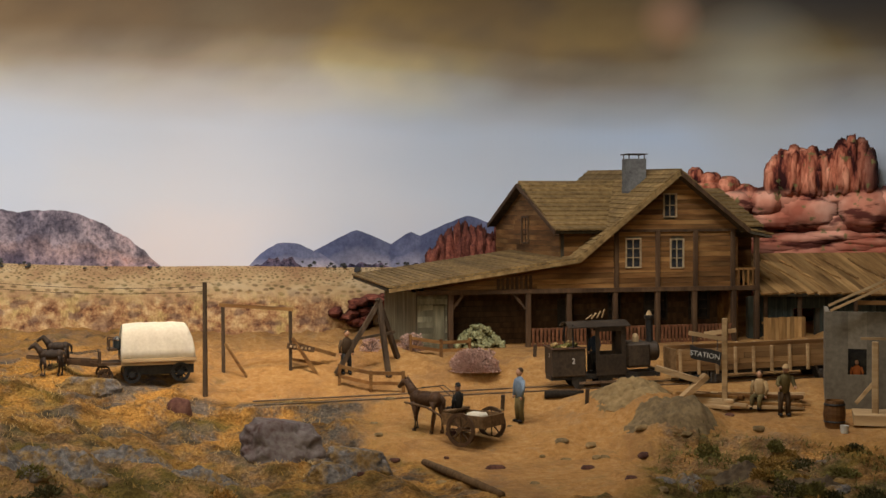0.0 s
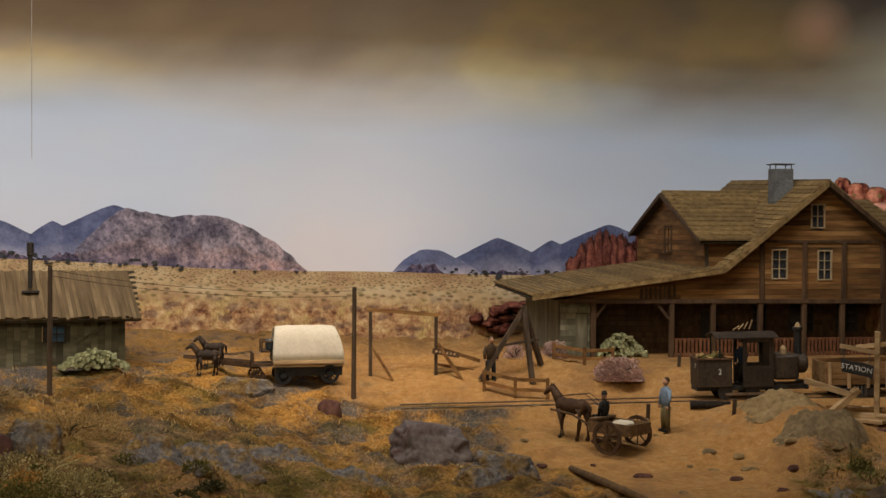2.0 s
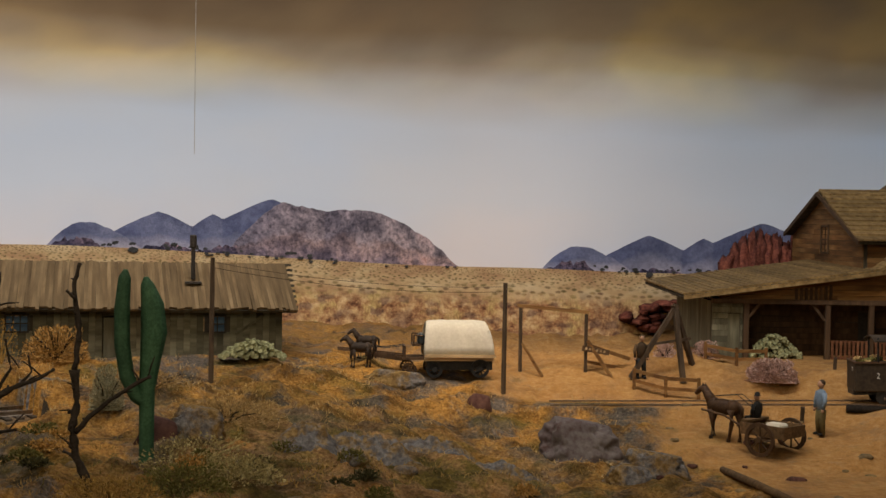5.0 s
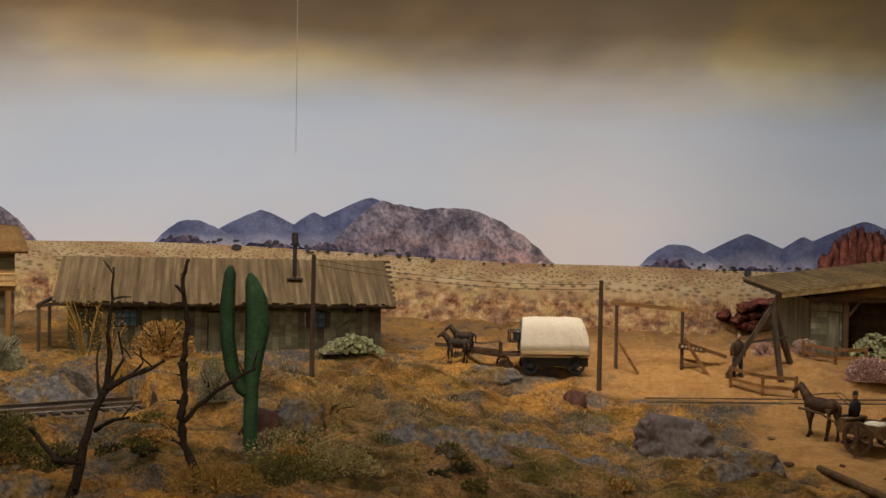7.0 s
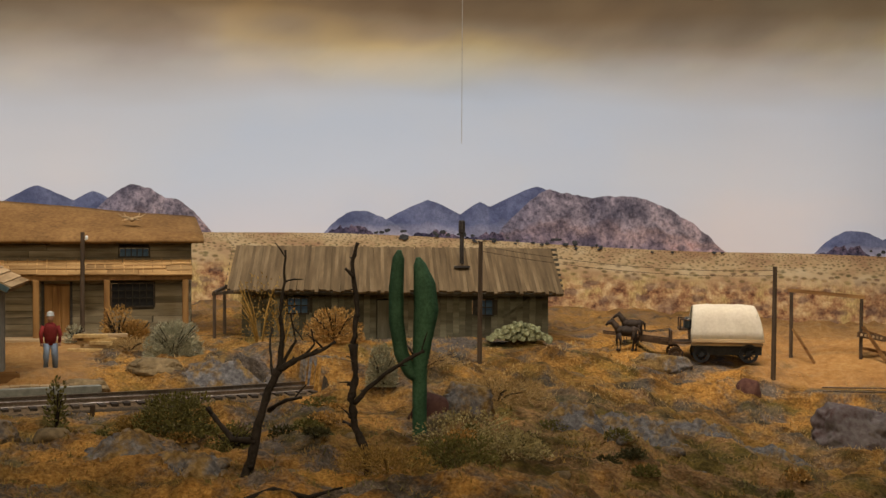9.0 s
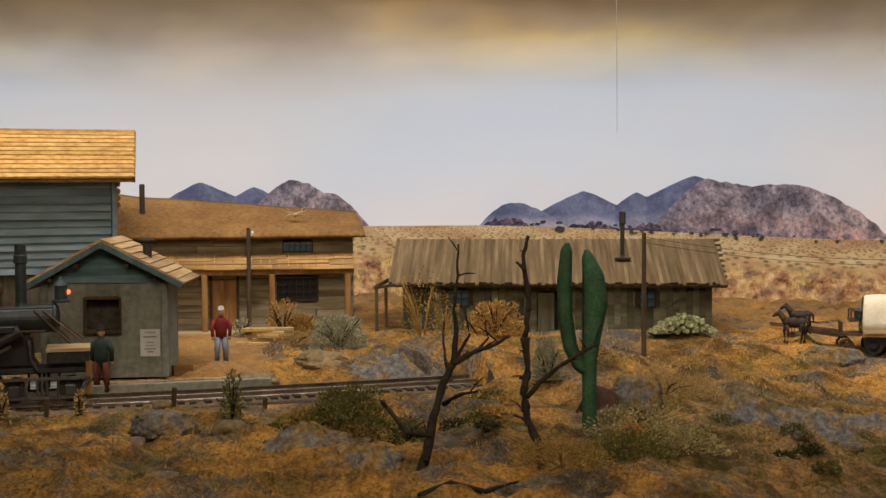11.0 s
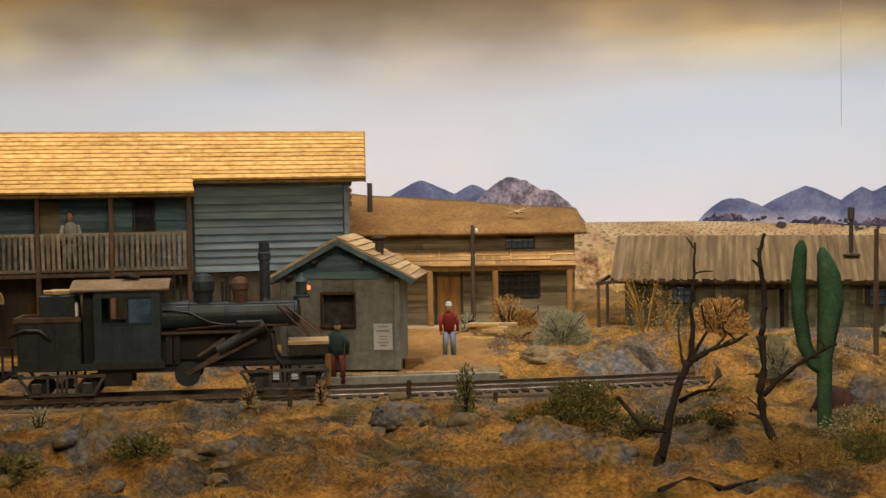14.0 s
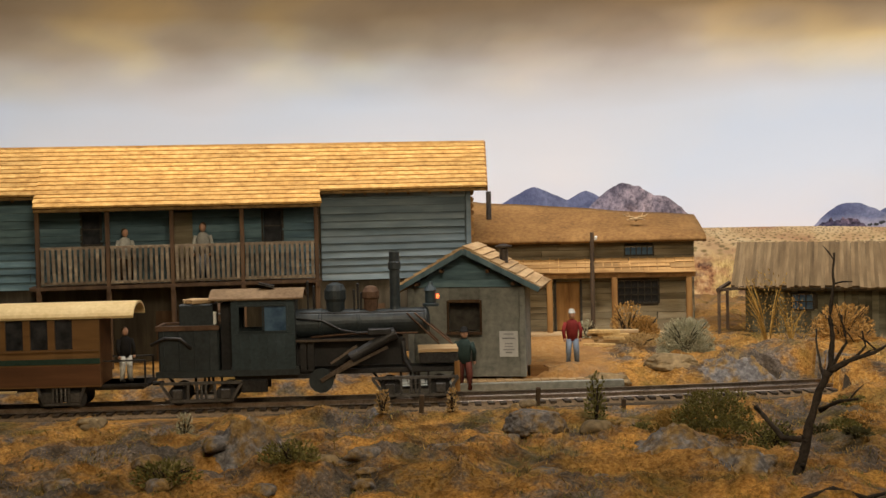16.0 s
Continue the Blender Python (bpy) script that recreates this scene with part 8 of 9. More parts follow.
def build_gate():
    x, y = at_polar(7.5, 2.2)
    ga = thing("ranch_gate", pose(x, y, 0, 0, 0, -7.5), "weathered timber ranch gate frame with a name board", "gate")
    for u, zt in ((-0.058, 0.147), (0.051, 0.137)):
        gx = pose(x, y, 0, 0, 0, -7.5) @ Vector((u, 0, 0))
        post("gate_post", ga, u, 0, ground_z(gx.x, gx.y) - 0.008, zt, 0.0058, M_POLE)
    bar_part("crossbar", ga, (-0.064, 0, 0.146), (0.056, 0, 0.137), 0.006, 0.0058, M_BROWN)
    bar_part("brace", ga, (-0.055, -0.002, 0.083), (-0.02, -0.02, 0.03), 0.003, 0.004, M_BROWN)
    bar_part("brace", ga, (0.054, -0.002, 0.09), (0.10, -0.02, 0.022), 0.0045, 0.005, M_BROWN)
    bar_part("leaf_rail", ga, (0.053, -0.002, 0.083), (0.125, 0.03, 0.058), 0.004, 0.006, M_BROWN)
    bar_part("leaf_rail", ga, (0.053, -0.002, 0.055), (0.125, 0.03, 0.04), 0.004, 0.005, M_BROWN)
    nb = bar_part("name_board", ga, (0.045, -0.006, 0.078), (0.09, -0.006, 0.071), 0.002, 0.009, M_BROWN_POST, "dark board with worn lettering")
    for i in range(6):
        bar_part("letter_bar", nb, (0.05 + i * 0.006, -0.0075, 0.0775 - i * 0.0009), (0.0535 + i * 0.006, -0.0075, 0.077 - i * 0.0009), 0.0006, 0.004, M_TAN)


build_gate()


def build_tripod():
    x, y = at_polar(12.4, 2.2)
    z = ground_z(x, y)
    tr = thing("timber_tripod", pose(x, y, z, 0, 0, -12.4), "tripod of heavy weathered timbers", "tripod")
    top = Vector((0.008, 0, 0.148 - z))
    for a in ((-0.062, -0.02, -0.006), (0.024, -0.03, -0.01), (0.044, 0.04, -0.006)):
        bm = bmesh.new()
        beam(bm, Vector(a), top + (top - Vector(a)).normalized() * 0.006, 0.0075, 0.0075)
        part("leg", bm, M_POLE, tr)
    bar_part("cross_bar", tr, (-0.03, -0.012, 0.05), (0.034, 0.006, 0.06), 0.004, 0.004, M_POLE)


build_tripod()


def fence(pts, label, rails=(0.012, 0.028), h=0.036, mat=None):
    mat = mat or M_BROWN
    p0 = at_polar(*pts[0])
    fe = thing("rail_fence", pose(p0[0], p0[1], 0), label, "fence", "rail fences")
    w = []
    for p in pts:
        x, y = at_polar(*p)
        z = ground_z(x, y)
        w.append((x - p0[0], y - p0[1], z))
        post("post", fe, x - p0[0], y - p0[1], z - 0.008, z + h, 0.005, mat)
    for a, b in zip(w, w[1:]):
        for r in rails:
            bar_part("rail", fe, (a[0], a[1], a[2] + r), (b[0], b[1], b[2] + r), 0.003, 0.0055, mat)


fence([(10.95, 2.14), (12.3, 2.12), (13.7, 2.11)], "low weathered rail fence beside the track", (0.014, 0.03), 0.034)
fence([(13.9, 2.28), (15.2, 2.3), (16.4, 2.33)], "low weathered rail fence behind the track", (0.012, 0.026), 0.032)
for p in ((18.0, 2.02), (21.6, 2.0), (-33.2, 1.59), (-27.9, 1.58), (-24.0, 1.6), (19.2, 2.3)):
    x, y = at_polar(*p)
    bm = bmesh.new()
    box(bm, 0, 0, -0.01, 0.006, 0.006, 0.034, bevel=0.0008)
    solid("marker_post", bm, M_POLE, pose(x, y, ground_z(x, y), 4, 3, -p[0]), "short weathered marker post in the sand", "post", "marker posts")


# ---------- station corner: sign, timber, barrel, grey booth ----------
def build_sign():
    x, y = at_polar(27.3, 2.03)
    z = ground_z(x, y)
    sg = thing("station_sign", pose(x, y, z, 0, 0, -28), "pale timber post with a hanging black station board", "sign")
    post("post", sg, 0, 0, -0.01, 0.136 - z, 0.008, M_TAN)
    bar_part("arm", sg, (0.003, -0.005, 0.105 - z), (-0.052, -0.005, 0.114 - z), 0.004, 0.006, M_TAN)
    bar_part("arm", sg, (0.016, 0.008, 0.118 - z), (-0.03, 0.006, 0.112 - z), 0.004, 0.006, M_TAN)
    bm = bmesh.new()
    pr = [(-0.05, 0.097 - z), (-0.036, 0.092 - z), (-0.02, 0.091 - z), (-0.004, 0.086 - z), (-0.006, 0.066 - z), (-0.012, 0.070 - z), (-0.03, 0.073 - z), (-0.049, 0.077 - z)]
    prism(bm, pr, -0.009, -0.007)
    bd = part("board", bm, M_BLACK, sg, "black board with white letters")
    text_part("STATION", 0.0105, M_WHITE, bd, Matrix.Translation((-0.028, -0.0095, 0.082 - z)) @ Matrix.Rotation(radians(9), 4, "Y") @ UP)
    for u in (-0.046, -0.01):
        bm = bmesh.new()
        rod(bm, (u, -0.008, 0.09 - z), (u, -0.006, 0.11 - z), 0.0006)
        part("hanger", bm, M_IRON, sg)


build_sign()


def plank_heap(phi, rho, n, L, label, turn=0, spread=0.03, mats=None, w=0.009, t=0.005, layers=4, roundish=False):
    x, y = at_polar(phi, rho)
    z = ground_z(x, y)
    hp = thing("timber_pile", pose(x, y, z - 0.002, 0, 0, -phi + turn), label, "timber pile", "timber piles")
    for i in range(n):
        lay = i * layers // n
        l = L * RNG.uniform(0.7, 1.05)
        bm = bmesh.new()
        if roundish:
            rod(bm, (-l / 2, 0, 0), (l / 2, 0, 0), w * 0.5, w * 0.42, 9)
        else:
            box(bm, 0, 0, -t / 2, l, w, t, bevel=0.0006)
        part("log" if roundish else "plank", bm, (mats or [M_TAN, M_BROWN, M_ORANGE])[i % len(mats or [1, 2, 3])], hp,
             m=Matrix.Translation((RNG.uniform(-0.02, 0.02), RNG.uniform(-spread, spread) * (1 - lay / layers * 0.6), t * 0.6 + lay * t * 0.95)) @ Euler((0, RNG.uniform(-0.02, 0.02), RNG.uniform(-0.1, 0.1))).to_matrix().to_4x4())
    return hp


plank_heap(28.3, 2.06, 16, 0.16, "pile of rough tan planks by the siding", 4, 0.03)
plank_heap(26.8, 2.05, 9, 0.09, "loose short planks beside the timber pile", -20, 0.025)
plank_heap(-23.9, 2.02, 16, 0.05, "small stack of yellow planks before the store", 0, 0.012, [M_TAN, M_STRAW], 0.011, 0.0055, 5)
x, y = at_polar(26.0, 2.03)
for i, (a, b, w) in enumerate((((-0.02, -0.01, 0.008), (0.02, 0.005, 0.046), 0.016), ((-0.055, 0.01, 0.055), (0.01, 0.0, 0.038), 0.009))):
    bm = bmesh.new()
    beam(bm, a, b, w, 0.008)
    solid("leaning_plank", bm, M_TAN if i else M_ROOF_TAN, pose(x, y, ground_z(x, y) - 0.004, 0, 0, -26), "thick pale plank leaning on the heap", "plank", "leaning planks")
bm = bmesh.new()
tube(bm, [(0.512, 1.61, ground_z(0.512, 1.61) + 0.003), (0.53, 1.52, ground_z(0.53, 1.52) + 0.005), (0.556, 1.40, ground_z(0.556, 1.40) + 0.002)], [0.0045, 0.0052, 0.0045], 10)
solid("fallen_log", bm, M_LOG, pose(0, 0, 0), "brown log lying beside the sandy lane", "log", "fallen logs", even=True)
bm = bmesh.new()
tube(bm, [(-0.03, 0.0, 0.004), (0.03, 0.0, 0.005)], [0.006, 0.006], 10)
solid("fallen_log", bm, M_BARK, on_ground(20.6, 2.06, 4), "short dark log beside the siding", "log", "fallen logs", even=True)


def build_booth():
    x, y = at_polar(32.6, 2.06)
    z = ground_z(x, y)
    bo = thing("grey_booth", pose(x, y, z, 0, 0, -29), "grey board booth with a small window and timber roof beams", "booth")
    w0, w1 = -0.047, 0.2
    hole = [(-0.015, 0.011, 0.054 - z, 0.092 - z)]
    core_wall("front_wall", bo, w0, w1, -0.01, 0.146 - z, 0, 0.006, M_BOOTH, hole, "smooth grey wall")
    part("side_wall", _box1(w0 + 0.003, 0.06, -0.01, 0.006, 0.108, 0.156 - z), M_BOOTH, bo)
    # dark sheet added for the shade behind the booth's window
    part("inside_board", _box1(0.0, 0.03, 0.03, 0.06, 0.003, 0.07), M_DARKFRAME, bo)
    bar_part("roof_beam", bo, (-0.04, -0.01, 0.148 - z), (0.06, -0.01, 0.196 - z), 0.003, 0.0035, M_TAN)
    bar_part("roof_beam", bo, (-0.04, 0.1, 0.148 - z), (0.06, 0.1, 0.196 - z), 0.003, 0.0035, M_TAN)
    bar_part("wall_plate", bo, (w0 + 0.045, -0.006, 0.16 - z), (w1, -0.006, 0.16 - z), 0.005, 0.006, M_BROWN)
    post("porch_post", bo, 0.02, -0.05, -0.008, 0.108 - z, 0.009, M_TAN)
    bar_part("porch_arm", bo, (0.0, -0.05, 0.112 - z), (0.09, -0.05, 0.112 - z), 0.003, 0.0035, M_TAN)
    bar_part("brace", bo, (-0.006, -0.05, 0.015), (0.018, -0.05, 0.045), 0.004, 0.005, M_TAN)
    part("deck", _box1(0.07, -0.045, -0.012, 0.16, 0.07, 0.014), M_TAN, bo)


build_booth()
x, y = at_polar(32.6, 2.06)
figurine(pose(x, y, 0.012, 0, 0, -29) @ pose(-0.002, 0.016, 0.012), "painted doll in orange behind the booth window", "orange", "brown", None, 0.052)


def build_barrel():
    br = thing("barrel", on_ground(31.7, 1.985), "brown coopered barrel with iron hoops", "barrel")
    bm = bmesh.new()
    lathe(bm, [(0.0125, -0.002), (0.0145, 0.008), (0.0155, 0.018), (0.0145, 0.028), (0.0125, 0.037), (0.0115, 0.037), (0.0115, 0.034)], 18)
    part("stave_body", bm, M_BROWN, br)
    for z, r in ((0.006, 0.0146), (0.03, 0.0146)):
        bm = bmesh.new()
        lathe(bm, [(r, z), (r + 0.0006, z + 0.001), (r, z + 0.003)], 18)
        part("hoop", bm, M_IRON, br)


build_barrel()
bm = bmesh.new()
lathe(bm, [(0.005, 0), (0.0058, 0.011), (0.005, 0.011), (0.0045, 0.003)], 12)
solid("white_bucket", bm, M_WHITE, on_ground(32.1, 1.96), "small white bucket beside the barrel", "bucket")

# boardwalk by the hut
x, y = at_polar(-28.6, 1.79)
bwk = thing("platform_boards", pose(x, y, 0.032, 0, 0, 31), "dusty plank platform between hut and track", "platform")
for i in range(26):
    bm = bmesh.new()
    box(bm, 0, 0, 0, 0.0118, 0.085 + (0.1 if 8 < i < 20 else 0), 0.009, bevel=0.0006)
    part("platform_plank", bm, M_TAN if 6 < i else M_GREYWALL, bwk, m=Matrix.Translation((-0.17 + i * 0.0124, 0.01 + (0.05 if 8 < i < 20 else 0), RNG.uniform(0, 0.001))))
bm = bmesh.new()
box(bm, -0.02, -0.038, -0.008, 0.34, 0.008, 0.016, bevel=0.001)
part("edge_beam", bm, M_GREYWALL, bwk, "worn grey edge beam along the rails")


def build_tank():
    x, y = at_polar(-41.6, 1.93)
    tk = thing("water_tank", pose(x, y, 0.045, 0, 0, 41), "dark brown round water butt on a timber stand", "tank")
    for sx in (-1, 1):
        for sy in (-1, 1):
            post("leg", tk, sx * 0.013, sy * 0.013, -0.005, 0.05, 0.005, M_BROWN_POST)
    bm = bmesh.new()
    lathe(bm, [(0.019, 0.05), (0.0205, 0.07), (0.02, 0.095), (0.016, 0.101), (0.006, 0.104)], 22)
    bt = part("butt", bm, M_BROWN_POST, tk)
    for z in (0.058, 0.088):
        bm = bmesh.new()
        lathe(bm, [(0.0205, z), (0.0212, z + 0.0015), (0.0205, z + 0.003)], 22)
        part("hoop", bm, M_IRON, bt)


build_tank()
ct = thing("open_crate", on_ground(-27.5, 1.8, 8), "small open wooden crate beside the hut", "crate")
for s in (-1, 1):
    part("crate_side", _box1(0, s * 0.011, 0, 0.026, 0.002, 0.013), M_BROWN, ct)
    part("crate_end", _box1(s * 0.012, 0, 0, 0.002, 0.022, 0.013), M_BROWN, ct)
part("crate_bottom", _box1(0, 0, 0.0005, 0.024, 0.02, 0.002), M_BROWN, ct)

# ---------- plants, stones, scatter ----------
def dead_tree(m, limbs, label):
    """limbs: lists of (across, up) points with start and end thickness."""
    tr = thing("dead_tree", m, label, "tree", "dead trees")
    for k, (pts, r0, r1) in enumerate(limbs):
        bm = bmesh.new()
        n = len(pts)
        dense, rad = [], []
        for i in range(n - 1):
            for j in range(4):
                u = (i + j / 4) / (n - 1)
                a, b = pts[i], pts[i + 1]
                f = j / 4
                p = Vector((a[0] + (b[0] - a[0]) * f, 0.012 * k * math.sin(k * 2.1) * u, a[1] + (b[1] - a[1]) * f))
                p += 0.0016 * Vector((noise.noise(p * 90), noise.noise(p * 80 + Vector((4, 0, 0))), 0))
                dense.append(p)
                rad.append(0.64 * (r0 + (r1 - r0) * u) * (1 + 0.35 * noise.noise(p * 160)))
        dense.append(Vector((pts[-1][0], 0.012 * k * math.sin(k * 2.1), pts[-1][1])))
        rad.append(r1)
        tube(bm, dense, rad, 9)
        for i in range(3, len(dense) - 1, 3):
            d = Vector((RNG.uniform(-1, 1), RNG.uniform(-1, 1), RNG.uniform(-0.2, 0.9))).normalized()
            rod(bm, dense[i], dense[i] + d * rad[i] * 2.0, rad[i] * 0.55, rad[i] * 0.3, 6)
            if i > 4 and RNG.random() < 0.75:
                d.y *= 0.4
                e = dense[i] + d * RNG.uniform(0.010, 0.024)
                tube(bm, [dense[i], dense[i].lerp(e, 0.5) + Vector((0, 0, 0.003)), e + Vector((0, 0, 0.004))], [rad[i] * 0.5, 0.0009, 0.0004], 5)
        part("trunk" if k == 0 else "branch", bm, M_BARK, tr, even=True)
    return tr


x, y = at_polar(-16.5, 1.2)
z = ground_z(x, y)
S = lambda pts: [(u, v - z) for u, v in pts]
dead_tree(pose(x, y, z, 0, 0, 16.5), [
    (S([(-0.018, z - 0.02), (-0.008, 0.042), (-0.002, 0.075), (0.008, 0.107), (0.016, 0.125)]), 0.0075, 0.0052),
    (S([(0.016, 0.125), (0.02, 0.149), (0.019, 0.181), (0.022, 0.207), (0.023, 0.236)]), 0.0048, 0.0012),
    (S([(0.016, 0.125), (0.034, 0.136), (0.055, 0.144), (0.068, 0.153)]), 0.005, 0.0018),
    (S([(0.019, 0.128), (0.032, 0.152), (0.028, 0.178)]), 0.003, 0.0012),
    (S([(-0.006, 0.06), (-0.026, 0.059), (-0.042, 0.077), (-0.05, 0.084)]), 0.0052, 0.0028),
    (S([(0.008, 0.088), (0.024, 0.101), (0.037, 0.107)]), 0.0036, 0.0015),
    (S([(0.04, 0.136), (0.05, 0.149), (0.047, 0.163)]), 0.0024, 0.001),
    (S([(0.012, 0.118), (0.008, 0.14), (0.01, 0.158)]), 0.0024, 0.001)], "gnarled dead tree with bare forking branches")
x, y = at_polar(-12, 1.28)
z = ground_z(x, y)
dead_tree(pose(x, y, z, 0, 0, 12), [
    (S([(0.005, z - 0.015), (0.002, 0.034), (-0.009, 0.059), (-0.013, 0.085), (-0.009, 0.107), (-0.011, 0.141)]), 0.0068, 0.0055),
    (S([(-0.011, 0.141), (-0.007, 0.175), (-0.011, 0.208), (-0.012, 0.225), (-0.007, 0.241)]), 0.005, 0.0022),
    (S([(-0.009, 0.082), (0.003, 0.097), (0.021, 0.113), (0.048, 0.131), (0.058, 0.136)]), 0.0045, 0.002),
    (S([(-0.011, 0.208), (-0.019, 0.216)]), 0.003, 0.0015),
    (S([(-0.012, 0.06), (-0.022, 0.057)]), 0.003, 0.0015)], "slender dead tree with one long side branch")

def cactus():
    x, y = at_polar(-9.4, 1.45)
    z = ground_z(x, y)
    ca = thing("saguaro_cactus", pose(x, y, z, 0, 0, 9.4), "tall green painted cactus with one raised arm", "cactus")
    for name, pts, radii in (("stem", [(-0.007, 0.01), (-0.007, 0.06), (-0.007, 0.098), (-0.004, 0.128), (0.0, 0.161), (-0.002, 0.19), (-0.008, 0.213), (-0.0095, 0.221)], [0.0072, 0.0072, 0.0076, 0.0098, 0.0126, 0.0112, 0.0062, 0.002]),
                             ("arm", [(-0.008, 0.084), (-0.018, 0.092), (-0.028, 0.113), (-0.0335, 0.148), (-0.034, 0.186), (-0.0315, 0.22), (-0.0305, 0.229)], [0.0052, 0.0066, 0.0072, 0.0075, 0.0075, 0.006, 0.002])):
        bm = bmesh.new()
        P, R = [], []
        for i in range(len(pts) - 1):
            for j in range(5):
                f = j / 5
                P.append(Vector((pts[i][0] * (1 - f) + pts[i + 1][0] * f, 0, pts[i][1] * (1 - f) + pts[i + 1][1] * f - z)))
                R.append(radii[i] * (1 - f) + radii[i + 1] * f)
        P.append(Vector((pts[-1][0], 0, pts[-1][1] - z)))
        R.append(radii[-1])
        P[0].z = -0.012 if name == "stem" else P[0].z
        rings = []
        n = 22
        for i, p in enumerate(P):
            d = (P[min(i + 1, len(P) - 1)] - P[max(i - 1, 0)]).normalized()
            q = Matrix.Rotation(math.atan2(d.x, d.z), 3, "Y")
            rings.append([bm.verts.new(p + q @ Vector((R[i] * (1 + 0.13 * (1 if k % 2 else -1)) * math.cos(2 * math.pi * k / n), R[i] * (1 + 0.13 * (1 if k % 2 else -1)) * math.sin(2 * math.pi * k / n), 0))) for k in range(n)])
        for a, b in zip(rings, rings[1:]):
            for k in range(n):
                bm.faces.new((a[k], a[(k + 1) % n], b[(k + 1) % n], b[k]))
        bm.faces.new(rings[0][::-1]), bm.faces.new(rings[-1])
        part(name, bm, M_CACTUS, ca, even=True)


cactus()


def tuft_mesh(bm, cx, cy, cz, rx, ry, rz, n, size, rng, twigs=True, thin=0.35):
    """Many small leaf blades and twigs through a rounded volume."""
    for i in range(n):
        while True:
            v = Vector((rng.uniform(-1, 1), rng.uniform(-1, 1), rng.uniform(-0.15, 1)))
            if 0.25 < v.length < 1 + 0.25 * noise.noise(v * 3 + Vector((cx * 40, cy * 40, 0))):
                break
        p = Vector((cx + v.x * rx, cy + v.y * ry, cz + max(0, v.z) * rz))
        d = (v + Vector((rng.uniform(-0.7, 0.7), rng.uniform(-0.7, 0.7), rng.uniform(-0.3, 0.7)))).normalized() * size * rng.uniform(0.6, 1.5)
        s = d.cross(Vector((rng.uniform(-1, 1), rng.uniform(-1, 1), rng.uniform(-1, 1)))).normalized() * size * thin
        a, b, c, e = bm.verts.new(p - d * 0.5), bm.verts.new(p + s), bm.verts.new(p + d * 0.6), bm.verts.new(p - s)
        bm.faces.new((a, b, c, e))


def shrub(phi, rho, rx, rz, n, size, mat, label, stems=8, thin=0.3, name="shrub", category="shrub"):
    rng = random.Random(int(phi * 100) + int(rho * 1000))
    n, size = int(n * 2.6), size * 0.55
    x, y = at_polar(phi, rho)
    z = ground_z(x, y)
    sh = thing(name, pose(x, y, z, 0, 0, -phi), label, category, category + "s")
    bm = bmesh.new()
    for i in range(stems):
        a = rng.uniform(0, 6.28)
        e = Vector((rx * 0.75 * math.cos(a), rx * 0.75 * math.sin(a), rz * rng.uniform(0.5, 0.95)))
        tube(bm, [(0, 0, -0.004), e * 0.5 + Vector((0, 0, rz * 0.1)), e], [0.0013, 0.0009, 0.0004], 5)
    tagged(part("twig", bm, M_BARK if stems > 5 and mat is not M_LEAF_AMBER else mat, sh), kind="stuff")
    bm = bmesh.new()
    tuft_mesh(bm, 0, 0, 0.002, rx, rx * 0.8, rz, n, size, rng, thin=thin)
    me = bpy.data.meshes.new("crown")
    bm.to_mesh(me)
    bm.free()
    me.materials.append(mat)
    ob = new("crown", me)
    ob.parent = sh
    return sh


shrub(-20.7, 1.92, 0.044, 0.052, 3400, 0.008, M_LEAF_GREY, "round grey-green sage bush", thin=0.12, stems=26)
shrub(-22.4, 2.07, 0.028, 0.035, 900, 0.007, M_LEAF_GOLD, "dry golden brush before the store")
shrub(-23.1, 2.07, 0.03, 0.06, 620, 0.006, M_LEAF_GOLD, "golden dry bush beside the porch post", stems=14)
shrub(-22.6, 1.99, 0.035, 0.018, 700, 0.008, M_STRAW, "spread of golden straw before the store", thin=0.1)
shrub(-24.9, 2.09, 0.018, 0.028, 200, 0.006, M_LEAF_GREY, "small grey bush by the pole")
shrub(-13.8, 2.05, 0.05, 0.052, 1500, 0.008, M_LEAF_GOLD, "airy golden dry bush before the shed", thin=0.2, stems=22)
shrub(-17.0, 2.02, 0.045, 0.12, 240, 0.0065, M_LEAF_AMBER, "tall thin amber shrub leaning at the shed", stems=16)
shrub(-16.0, 2.04, 0.03, 0.075, 170, 0.006, M_LEAF_AMBER, "thin yellow-brown shrub at the shed")
shrub(-11.5, 1.69, 0.022, 0.055, 1400, 0.006, M_LEAF_GREY, "upright pale sage bush", thin=0.2)
shrub(-20.3, 1.4, 0.046, 0.045, 1500, 0.0055, M_LEAF_OLIVE, "dark olive scrub bush with small leaves", thin=0.4, stems=5)
shrub(-22.0, 1.42, 0.03, 0.028, 700, 0.0055, M_STRAW_OCHRE, "ochre scrub bush with small leaves", thin=0.35, stems=5)
shrub(-17.9, 1.38, 0.03, 0.032, 350, 0.0055, M_LEAF_OLIVE, "low olive scrub bush", thin=0.4)
shrub(-25.4, 1.5, 0.014, 0.06, 140, 0.009, M_LEAF_OLIVE, "thin weedy stalk beside the track", stems=6)
shrub(-35.0, 1.56, 0.010, 0.03, 70, 0.008, M_STRAW, "straw tuft growing beside the track")
shrub(-31.8, 1.57, 0.008, 0.028, 50, 0.008, M_STRAW, "straw tuft at a marker post")
shrub(-44.0, 1.5, 0.012, 0.03, 200, 0.005, M_LEAF_GREY, "small pale weed growing by the track")
